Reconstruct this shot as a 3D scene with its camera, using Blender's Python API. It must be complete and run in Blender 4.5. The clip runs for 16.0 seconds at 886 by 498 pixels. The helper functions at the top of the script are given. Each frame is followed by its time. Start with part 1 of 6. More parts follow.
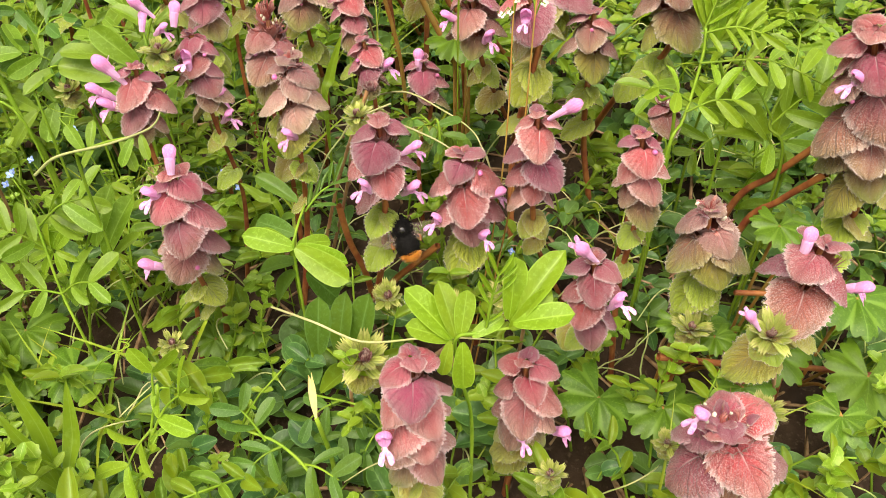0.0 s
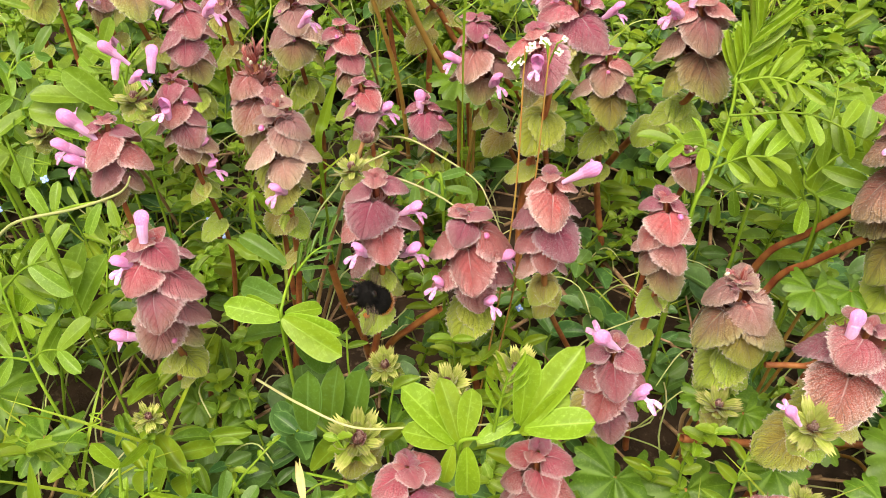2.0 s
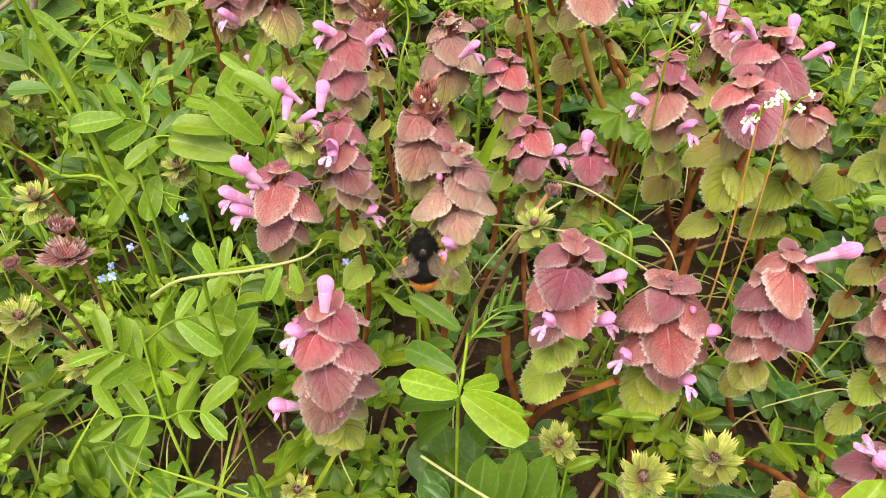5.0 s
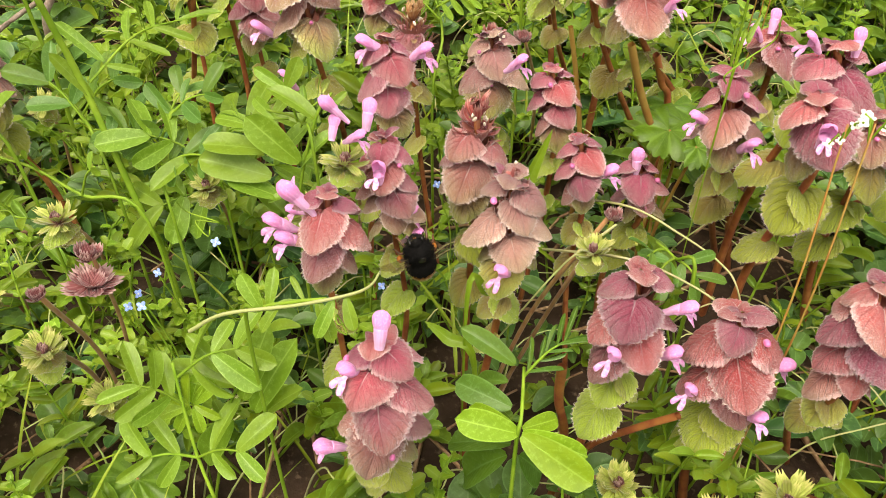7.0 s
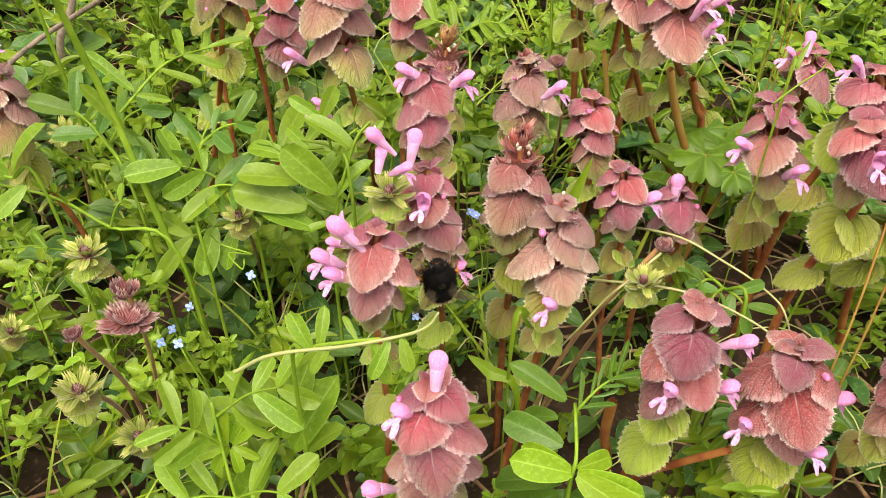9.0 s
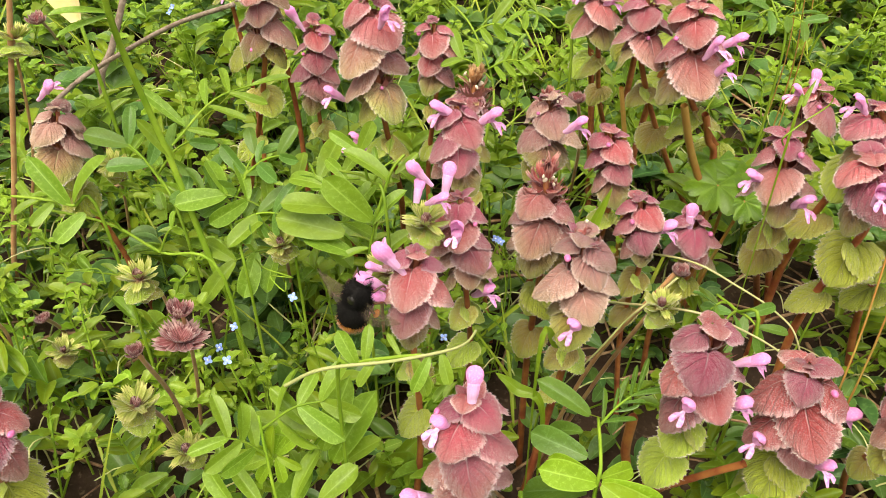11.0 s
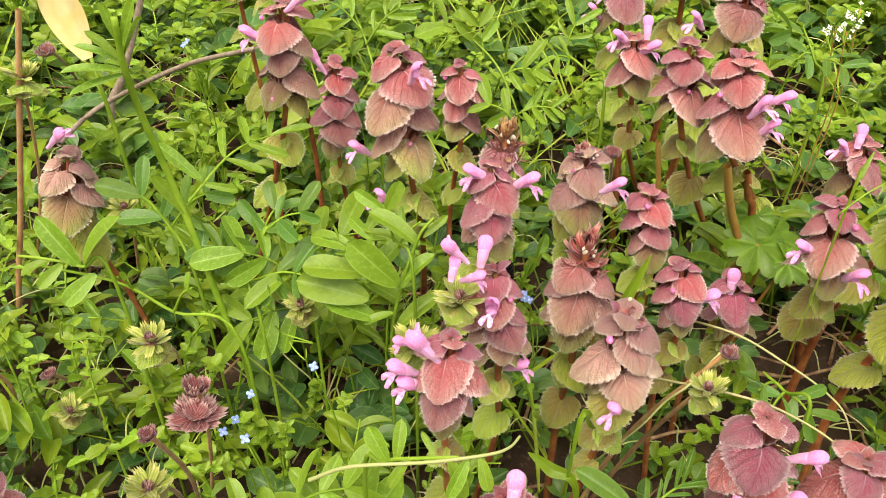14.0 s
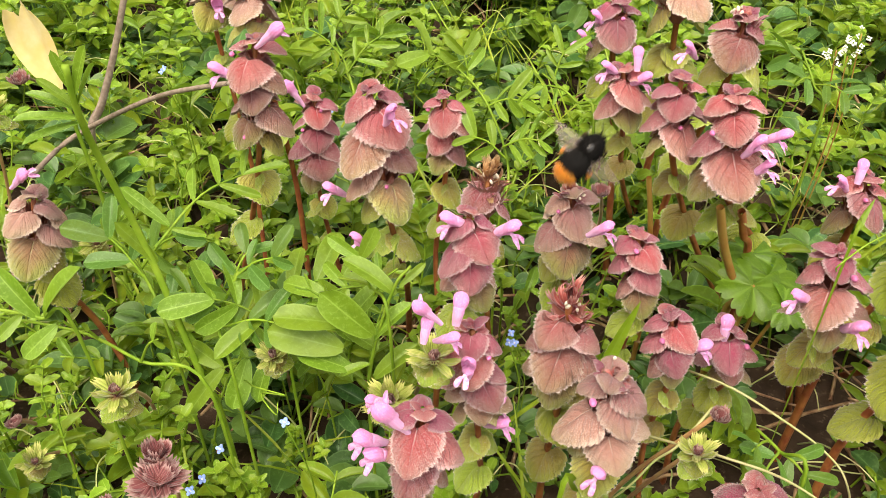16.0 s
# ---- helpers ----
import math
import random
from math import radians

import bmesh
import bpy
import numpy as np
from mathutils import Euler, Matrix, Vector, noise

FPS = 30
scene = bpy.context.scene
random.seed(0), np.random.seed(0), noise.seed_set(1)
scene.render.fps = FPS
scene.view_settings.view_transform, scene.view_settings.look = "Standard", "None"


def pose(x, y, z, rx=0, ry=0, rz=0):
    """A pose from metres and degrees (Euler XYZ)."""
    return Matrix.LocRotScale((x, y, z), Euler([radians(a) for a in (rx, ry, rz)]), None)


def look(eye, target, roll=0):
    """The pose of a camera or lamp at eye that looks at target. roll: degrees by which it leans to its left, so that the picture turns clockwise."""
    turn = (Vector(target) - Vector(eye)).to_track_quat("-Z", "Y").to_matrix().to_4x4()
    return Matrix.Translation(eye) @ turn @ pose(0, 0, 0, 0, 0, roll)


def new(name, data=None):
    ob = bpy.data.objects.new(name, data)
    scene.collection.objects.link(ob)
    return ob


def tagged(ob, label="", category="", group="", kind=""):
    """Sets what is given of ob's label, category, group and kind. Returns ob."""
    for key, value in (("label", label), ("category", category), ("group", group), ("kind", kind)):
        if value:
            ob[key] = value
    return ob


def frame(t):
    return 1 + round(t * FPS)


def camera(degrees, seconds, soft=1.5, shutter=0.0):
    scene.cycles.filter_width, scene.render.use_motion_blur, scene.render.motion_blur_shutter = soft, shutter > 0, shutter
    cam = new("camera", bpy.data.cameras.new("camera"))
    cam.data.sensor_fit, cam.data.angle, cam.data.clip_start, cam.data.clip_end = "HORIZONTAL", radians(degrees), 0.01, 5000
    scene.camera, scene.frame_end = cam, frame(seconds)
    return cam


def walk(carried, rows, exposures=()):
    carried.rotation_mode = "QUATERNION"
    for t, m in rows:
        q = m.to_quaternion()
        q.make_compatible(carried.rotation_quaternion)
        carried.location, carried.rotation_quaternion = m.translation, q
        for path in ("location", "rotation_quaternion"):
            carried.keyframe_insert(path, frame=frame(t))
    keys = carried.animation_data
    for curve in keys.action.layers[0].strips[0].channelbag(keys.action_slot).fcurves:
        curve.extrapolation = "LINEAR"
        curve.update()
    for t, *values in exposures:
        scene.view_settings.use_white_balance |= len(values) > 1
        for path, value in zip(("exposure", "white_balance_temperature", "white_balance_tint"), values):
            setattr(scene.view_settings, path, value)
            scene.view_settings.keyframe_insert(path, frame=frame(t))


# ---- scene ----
cam = camera(60.26, 16.0, soft=0.8, shutter=0.3)
PATH = [
    (0, (0.00131, -0.02349, 0.19184), (-0.0037, 0.7599, -0.4297), -0.54),
    (0.5, (0.00137, -0.01643, 0.19116), (-0.0051, 0.7698, -0.4267), -0.54),
    (1, (-0.00275, -0.00829, 0.19649), (-0.0097, 0.7789, -0.4202), -0.52),
    (1.5, (0.00496, -0.00335, 0.19875), (-0.0063, 0.7842, -0.4174), -0.62),
    (2, (0.00142, 0.00102, 0.19324), (-0.0076, 0.7858, -0.4264), -0.45),
    (2.5, (-0.00419, 0.00488, 0.19173), (-0.0156, 0.7877, -0.4305), -0.45),
    (3, (-0.00852, 0.01050, 0.18559), (-0.0187, 0.7899, -0.4408), -0.30),
    (3.5, (-0.01545, 0.01505, 0.18725), (-0.0252, 0.7934, -0.4405), -0.00),
    (4, (-0.02687, 0.01875, 0.19245), (-0.0396, 0.7994, -0.4323), 0.24),
    (4.5, (-0.03433, 0.02321, 0.19238), (-0.0656, 0.8051, -0.4302), 0.33),
    (4.7, (-0.03520, 0.02431, 0.19301), (-0.0756, 0.8044, -0.4313), 0.41),
    (6.8, (-0.04843, 0.03484, 0.18939), (-0.0830, 0.8204, -0.4284), 0.60),
    (7, (-0.04909, 0.03614, 0.18965), (-0.0850, 0.8222, -0.4275), 0.58),
    (7.5, (-0.05222, 0.03891, 0.19055), (-0.0890, 0.8251, -0.4263), 0.18),
    (8, (-0.05495, 0.04089, 0.19028), (-0.0868, 0.8319, -0.4207), 0.28),
    (8.5, (-0.05758, 0.04287, 0.19014), (-0.0868, 0.8382, -0.4153), 0.35),
    (9, (-0.06005, 0.04120, 0.19012), (-0.0889, 0.8391, -0.4119), 0.39),
    (9.2, (-0.05938, 0.04044, 0.18935), (-0.0864, 0.8407, -0.4097), 0.45),
    (11.3, (-0.06731, 0.02995, 0.19779), (-0.1105, 0.8483, -0.3753), 0.04),
    (11.5, (-0.06955, 0.02933, 0.19829), (-0.1108, 0.8478, -0.3748), 0.22),
    (12, (-0.07569, 0.02795, 0.20201), (-0.1195, 0.8478, -0.3690), 0.34),
    (12.5, (-0.07748, 0.03365, 0.20429), (-0.1231, 0.8537, -0.3662), 0.60),
    (13, (-0.07458, 0.03903, 0.20425), (-0.1176, 0.8599, -0.3652), 0.67),
    (13.5, (-0.07401, 0.04283, 0.20689), (-0.1166, 0.8626, -0.3642), 0.82),
    (14, (-0.07238, 0.04801, 0.20407), (-0.1163, 0.8657, -0.3699), 0.84),
    (14.5, (-0.07210, 0.05142, 0.20543), (-0.1164, 0.8675, -0.3708), 0.90),
    (15, (-0.07035, 0.05498, 0.20903), (-0.1140, 0.8710, -0.3674), 0.94),
    (15.5, (-0.06624, 0.05998, 0.21002), (-0.1136, 0.8753, -0.3670), 0.71),
    (16, (-0.06732, 0.06170, 0.20833), (-0.1166, 0.8786, -0.3663), 0.52),
]
walk(cam, [(t, look(eye, target, roll)) for t, eye, target, roll in PATH])

# ---- daylight: a bright, thinly clouded sky ----
world = bpy.data.worlds.new("sky")
scene.world = world
world.use_nodes = True
wn, wl = world.node_tree.nodes, world.node_tree.links
sky = wn.new("ShaderNodeTexSky")
sky.sky_type = "NISHITA"
sky.sun_disc = False
sky.sun_elevation, sky.sun_rotation = radians(58), radians(150)
sky.air_density, sky.dust_density, sky.ozone_density = 1.0, 4.0, 1.0
cloud = wn.new("ShaderNodeHueSaturation")
cloud.inputs["Saturation"].default_value = 0.04
wl.new(sky.outputs[0], cloud.inputs["Color"])
wl.new(cloud.outputs[0], wn["Background"].inputs[0])
wn["Background"].inputs[1].default_value = 0.125
sun = new("sun", bpy.data.lights.new("sun", "SUN"))
sun.data.energy, sun.data.angle, sun.data.color = 2.3, radians(38), (1.0, 0.93, 0.80)
sun.matrix_world = look((-0.5, -0.4, 1.4), (0.02, 0.2, 0.0))
scene.view_settings.exposure = 1.12
scene.view_settings.use_white_balance = True
scene.view_settings.white_balance_temperature, scene.view_settings.white_balance_tint = 7000, 12


# ---- materials ----
def nodes_of(name):
    m = bpy.data.materials.new(name)
    m.use_nodes = True
    return m, m.node_tree.nodes, m.node_tree.links


def mixed(n, l, fac, a, b, mode="MIX"):
    """A colour mix; fac, a and b are sockets or values."""
    k = n.new("ShaderNodeMix")
    k.data_type, k.blend_type = "RGBA", mode
    for socket, v in ((k.inputs[0], fac), (k.inputs[6], a), (k.inputs[7], b)):
        if hasattr(v, "links"):
            l.new(v, socket)
        else:
            socket.default_value = (*v, 1) if isinstance(v, tuple) else v
    return k.outputs[2]


def calc(n, l, op, a, b=0.0, c=0.0):
    k = n.new("ShaderNodeMath")
    k.operation = op
    for socket, v in zip(k.inputs, (a, b, c)):
        if hasattr(v, "links"):
            l.new(v, socket)
        else:
            socket.default_value = v
    return k.outputs[0]


def grain(n, l, scale, detail=3.0, rough=0.55):
    co = n.new("ShaderNodeTexCoord")
    k = n.new("ShaderNodeTexNoise")
    k.inputs["Scale"].default_value, k.inputs["Detail"].default_value, k.inputs["Roughness"].default_value = scale, detail, rough
    l.new(co.outputs["Object"], k.inputs["Vector"])
    return k.outputs["Fac"]


def ranged(n, l, v, a, b, c=0.0, d=1.0):
    k = n.new("ShaderNodeMapRange")
    k.interpolation_type = "SMOOTHSTEP"
    l.new(v, k.inputs[0])
    for socket, x in zip(k.inputs[1:5], (a, b, c, d)):
        socket.default_value = x
    return k.outputs[0]


def along_across(n, l):
    uv = n.new("ShaderNodeUVMap")
    sep = n.new("ShaderNodeSeparateXYZ")
    l.new(uv.outputs[0], sep.inputs[0])
    off = calc(n, l, "ABSOLUTE", calc(n, l, "SUBTRACT", calc(n, l, "MULTIPLY", sep.outputs[0], 2.0), 1.0))
    return off, sep.outputs[1]


def finish(m, n, l, colour, rough, through_=0.0, sheen=0.0, bump=None, bump_by=0.2, gloss=0.4, through_colour=None):
    b = n["Principled BSDF"]
    l.new(colour, b.inputs["Base Color"])
    if hasattr(rough, "links"):
        l.new(rough, b.inputs["Roughness"])
    else:
        b.inputs["Roughness"].default_value = rough
    b.inputs["Specular IOR Level"].default_value = gloss
    b.inputs["Sheen Weight"].default_value = sheen
    b.inputs["Sheen Roughness"].default_value = 0.4
    if bump is not None:
        k = n.new("ShaderNodeBump")
        k.inputs["Strength"].default_value, k.inputs["Distance"].default_value = bump_by, 0.0005
        l.new(bump, k.inputs["Height"])
        l.new(k.outputs[0], b.inputs["Normal"])
    if through_:
        t = n.new("ShaderNodeBsdfTranslucent")
        l.new(through_colour or colour, t.inputs[0])
        mix = n.new("ShaderNodeMixShader")
        mix.inputs[0].default_value = through_
        l.new(b.outputs[0], mix.inputs[1])
        l.new(t.outputs[0], mix.inputs[2])
        l.new(mix.outputs[0], n["Material Output"].inputs[0])
    return m


def hairy_leaf(name, upper, tip, rim):
    """A downy, crinkled dead-nettle leaf: deeper colour by the stalk, sunken dark red veins, furrows with their shade
    painted in, a pale rib and a frosted hairy margin.
    """
    m, n, l = nodes_of(name)
    off, along = along_across(n, l)
    info = n.new("ShaderNodeObjectInfo")
    blot = grain(n, l, 2.6, 4.0)
    fade = ranged(n, l, calc(n, l, "ADD", calc(n, l, "ADD", calc(n, l, "MULTIPLY", along, 0.8), calc(n, l, "MULTIPLY", off, 0.3)), calc(n, l, "MULTIPLY", blot, 0.5)), 0.5, 1.25)
    c = mixed(n, l, fade, upper, tip)
    c = mixed(n, l, ranged(n, l, blot, 0.4, 0.75, 0.0, 0.3), c, tuple(v * 0.6 for v in upper))
    sway = calc(n, l, "MULTIPLY", grain(n, l, 7.0, 3.0), 1.1)
    track = calc(n, l, "ADD", calc(n, l, "SUBTRACT", calc(n, l, "MULTIPLY", along, 5.5), calc(n, l, "MULTIPLY", off, 3.4)), calc(n, l, "MULTIPLY", sway, 0.25))
    side = calc(n, l, "ABSOLUTE", calc(n, l, "SINE", calc(n, l, "MULTIPLY", track, math.pi)))
    vein = calc(n, l, "MAXIMUM", ranged(n, l, side, 0.0, 0.4, 0.9, 0.0), ranged(n, l, off, 0.0, 0.05, 1.0, 0.0))
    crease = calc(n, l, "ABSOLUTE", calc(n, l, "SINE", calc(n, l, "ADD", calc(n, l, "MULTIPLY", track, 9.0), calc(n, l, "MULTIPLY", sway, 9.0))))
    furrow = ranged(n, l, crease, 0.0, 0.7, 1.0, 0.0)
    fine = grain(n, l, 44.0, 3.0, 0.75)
    # groove shade put into the colour, together with the dark red vein netting
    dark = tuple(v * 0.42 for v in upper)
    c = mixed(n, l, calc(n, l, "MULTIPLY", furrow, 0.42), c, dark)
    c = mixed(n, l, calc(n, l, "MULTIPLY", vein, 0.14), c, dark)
    rib = calc(n, l, "MULTIPLY", ranged(n, l, off, 0.0, 0.045, 0.55, 0.0), ranged(n, l, along, 0.1, 0.7, 1.0, 0.0))
    c = mixed(n, l, rib, c, rim)
    c = mixed(n, l, ranged(n, l, off, 0.82, 1.0, 0.0, 0.6), c, rim)
    c = mixed(n, l, calc(n, l, "MULTIPLY", ranged(n, l, fine, 0.47, 0.62, 0.0, 0.85), calc(n, l, "MULTIPLY_ADD", off, 0.6, 0.25)), c, rim)
    h = n.new("ShaderNodeHueSaturation")
    l.new(c, h.inputs["Color"])
    l.new(ranged(n, l, info.outputs["Random"], 0, 1, 0.82, 1.28), h.inputs["Value"])
    l.new(ranged(n, l, info.outputs["Random"], 0, 1, 0.485, 0.515), h.inputs["Hue"])
    relief = calc(n, l, "ADD", calc(n, l, "MULTIPLY", calc(n, l, "MAXIMUM", calc(n, l, "MULTIPLY", furrow, 0.6), vein), -1.2), calc(n, l, "MULTIPLY", fine, 0.8))
    return finish(m, n, l, h.outputs[0], 0.55, 0.16, 0.20, relief, 0.85, 0.25)


def green_leaf(name, upper, tip, rib, island=True, through_=0.32):
    m, n, l = nodes_of(name)
    off, along = along_across(n, l)
    if island:
        rnd = n.new("ShaderNodeNewGeometry").outputs["Random Per Island"]
    else:
        rnd = n.new("ShaderNodeObjectInfo").outputs["Random"]
    c = mixed(n, l, rnd, upper, tip)
    c = mixed(n, l, ranged(n, l, grain(n, l, 90.0 if island else 3.0, 3.0), 0.35, 0.7, 0.0, 0.4), c, tuple(v * 0.6 for v in upper))
    c = mixed(n, l, ranged(n, l, grain(n, l, 420.0 if island else 14.0, 3.0, 0.7), 0.48, 0.72, 0.0, 0.45), c, rib)
    c = mixed(n, l, ranged(n, l, off, 0.86, 1.0, 0.0, 0.6), c, rib)
    c = mixed(n, l, ranged(n, l, off, 0.0, 0.09, 0.6, 0.0), c, rib)
    veins = calc(n, l, "ABSOLUTE", calc(n, l, "SINE", calc(n, l, "MULTIPLY", calc(n, l, "SUBTRACT", calc(n, l, "MULTIPLY", along, 9.0), calc(n, l, "MULTIPLY", off, 3.0)), math.pi)))
    c = mixed(n, l, ranged(n, l, veins, 0.0, 0.3, 0.08, 0.0), c, rib)
    h = n.new("ShaderNodeHueSaturation")
    l.new(c, h.inputs["Color"])
    l.new(ranged(n, l, rnd, 0, 1, 1.2, 0.8), h.inputs["Value"])
    glow = mixed(n, l, 0.5, h.outputs[0], (0.28, 0.48, 0.03))
    return finish(m, n, l, h.outputs[0], 0.36, through_, 0.0, veins, 0.07, 0.3, glow)


def plain(name, a, b, scale, rough=0.6, sheen=0.0, through_=0.0, bump_by=0.3, gloss=0.4):
    m, n, l = nodes_of(name)
    g = grain(n, l, scale, 4.0)
    info = n.new("ShaderNodeObjectInfo")
    c = mixed(n, l, ranged(n, l, g, 0.3, 0.7), a, b)
    h = n.new("ShaderNodeHueSaturation")
    l.new(c, h.inputs["Color"])
    l.new(ranged(n, l, info.outputs["Random"], 0, 1, 0.8, 1.2), h.inputs["Value"])
    return finish(m, n, l, h.outputs[0], rough, through_, sheen, g, bump_by, gloss)


def petal_surface(name, throat, hood, vein):
    """A thin downy petal: pale in the tube, deeper on the hood, with fine darker veins along it."""
    m, n, l = nodes_of(name)
    co = n.new("ShaderNodeTexCoord")
    sep = n.new("ShaderNodeSeparateXYZ")
    l.new(co.outputs["Object"], sep.inputs[0])
    g = grain(n, l, 600.0, 3.0)
    y = calc(n, l, "ADD", calc(n, l, "MULTIPLY", sep.outputs[1], 1000.0), calc(n, l, "MULTIPLY", g, 2.0))
    c = mixed(n, l, ranged(n, l, y, -1.5, 4.0), throat, hood)
    x = calc(n, l, "ADD", calc(n, l, "MULTIPLY", sep.outputs[0], 5200.0), calc(n, l, "MULTIPLY", g, 2.5))
    line = calc(n, l, "ABSOLUTE", calc(n, l, "SINE", x))
    c = mixed(n, l, ranged(n, l, line, 0.0, 0.35, 0.30, 0.0), c, vein)
    c = mixed(n, l, ranged(n, l, grain(n, l, 2500.0, 3.0), 0.5, 0.72, 0.0, 0.5), c, (0.92, 0.68, 0.84))
    return finish(m, n, l, c, 0.6, 0.35, 0.25, line, 0.25, 0.2)


RIM = (0.74, 0.54, 0.54)
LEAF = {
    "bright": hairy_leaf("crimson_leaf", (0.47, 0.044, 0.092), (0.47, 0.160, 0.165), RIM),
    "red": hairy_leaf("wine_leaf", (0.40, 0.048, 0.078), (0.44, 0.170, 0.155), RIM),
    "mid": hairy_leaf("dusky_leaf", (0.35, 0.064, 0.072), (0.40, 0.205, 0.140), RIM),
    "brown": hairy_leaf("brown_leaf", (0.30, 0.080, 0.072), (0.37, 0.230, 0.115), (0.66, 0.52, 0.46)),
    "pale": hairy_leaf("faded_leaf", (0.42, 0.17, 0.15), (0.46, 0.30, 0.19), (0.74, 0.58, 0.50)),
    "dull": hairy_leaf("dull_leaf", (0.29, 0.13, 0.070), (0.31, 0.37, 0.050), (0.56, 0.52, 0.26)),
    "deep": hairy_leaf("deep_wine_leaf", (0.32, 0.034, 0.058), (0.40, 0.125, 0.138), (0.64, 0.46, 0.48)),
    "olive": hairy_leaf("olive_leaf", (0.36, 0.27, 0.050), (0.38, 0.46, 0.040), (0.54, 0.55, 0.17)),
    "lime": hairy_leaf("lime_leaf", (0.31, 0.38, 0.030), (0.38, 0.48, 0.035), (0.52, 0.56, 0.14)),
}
DOWN = plain("silvery_down", (0.70, 0.58, 0.55), (0.80, 0.72, 0.68), 50, 0.5, 0.2, 0.3)
VETCH = green_leaf("vetch_leaf", (0.115, 0.215, 0.015), (0.215, 0.33, 0.02), (0.30, 0.45, 0.08), island=False)
VETCH_FRESH = green_leaf("fresh_vetch_leaf", (0.155, 0.275, 0.012), (0.25, 0.365, 0.015), (0.34, 0.52, 0.07), island=False)
VETCH_DEEP = green_leaf("deep_vetch_leaf", (0.058, 0.14, 0.020), (0.13, 0.225, 0.020), (0.18, 0.33, 0.09), island=False)
HERB = green_leaf("herb_leaf", (0.08, 0.155, 0.012), (0.27, 0.355, 0.015), (0.24, 0.42, 0.06))
# deep green of the low herbs, darkened further for the shade between plants
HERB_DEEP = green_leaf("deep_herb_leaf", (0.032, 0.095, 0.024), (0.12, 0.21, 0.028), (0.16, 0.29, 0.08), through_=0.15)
TUFT = green_leaf("tuft_leaf", (0.135, 0.26, 0.012), (0.28, 0.405, 0.022), (0.4, 0.52, 0.1))
GRASS = green_leaf("grass_blade", (0.211, 0.304, 0.018), (0.397, 0.452, 0.024), (0.33, 0.48, 0.09))
BROAD = green_leaf("broad_blade", (0.13, 0.225, 0.010), (0.205, 0.31, 0.013), (0.24, 0.36, 0.06))
STEM_PALE = plain("pale_stem", (0.34, 0.42, 0.12), (0.46, 0.42, 0.2), 60, 0.5, 0.1, 0.1)
TWIG = plain("grey_bark", (0.20, 0.14, 0.10), (0.33, 0.26, 0.2), 500, 0.8)
STEM_TAN = plain("tan_stem", (0.30, 0.13, 0.03), (0.32, 0.22, 0.05), 160, 0.5, 0.0, 0.0, 0.3, 0.25)
STEM_RED = plain("red_stem", (0.19, 0.045, 0.02), (0.31, 0.12, 0.035), 220, 0.5, 0.0, 0.0, 0.3, 0.25)
STEM_ROSE = plain("rosy_stem", (0.28, 0.13, 0.06), (0.36, 0.23, 0.09), 220, 0.55, 0.1, 0.0, 0.3, 0.2)
STEM_GREEN = plain("green_stem", (0.13, 0.24, 0.014), (0.23, 0.34, 0.03), 120, 0.5, 0.0, 0.12, 0.3, 0.2)
PINK = petal_surface("pink_petal", (0.86, 0.52, 0.78), (0.84, 0.33, 0.66), (0.66, 0.16, 0.44))
PINK_PALE = plain("pale_pink_petal", (0.87, 0.58, 0.80), (0.74, 0.24, 0.58), 1300, 0.5, 0.2, 0.25, 0.15)
MAGENTA = plain("magenta_bud", (0.55, 0.10, 0.28), (0.68, 0.25, 0.45), 300, 0.45, 0.2, 0.1)
CALYX = plain("calyx", (0.21, 0.035, 0.035), (0.30, 0.12, 0.07), 500, 0.6, 0.3, 0.1)
STRAW = plain("straw", (0.14, 0.065, 0.03), (0.36, 0.23, 0.12), 300, 0.7)
SEED = plain("white_nutlet", (0.75, 0.68, 0.55), (0.6, 0.5, 0.35), 300, 0.5)


# ---- meshes ----
def mesh_of(name, verts, faces, material, uvs=None):
    me = bpy.data.meshes.new(name)
    me.from_pydata([tuple(v) for v in verts], [], faces)
    if uvs is not None:
        layer = me.uv_layers.new(name="UVMap")
        idx = np.empty(len(me.loops), dtype=np.int32)
        me.loops.foreach_get("vertex_index", idx)
        layer.data.foreach_set("uv", np.asarray(uvs, dtype=np.float32)[idx].ravel())
    me.polygons.foreach_set("use_smooth", [True] * len(me.polygons))
    if material:
        me.materials.append(material)
    me.update()
    return me


def grid_faces(rows, cols, start=0, closed=False):
    out = []
    for i in range(rows - 1):
        for j in range(cols if closed else cols - 1):
            a, b = start + i * cols + j, start + i * cols + (j + 1) % cols
            out.append((a, b, b + cols, a + cols))
    return out


def smooth_line(pts, steps):
    """A Catmull-Rom line through pts."""
    p = [Vector(q) for q in pts]
    p = [p[0] * 2 - p[1]] + p + [p[-1] * 2 - p[-2]]
    out = []
    for i in range(1, len(p) - 2):
        for k in range(steps):
            t = k / steps
            a, b, c, d = p[i - 1], p[i], p[i + 1], p[i + 2]
            out.append(0.5 * (2 * b + (c - a) * t + (2 * a - 5 * b + 4 * c - d) * t * t + (3 * b - a - 3 * c + d) * t ** 3))
    out.append(p[-2])
    return out


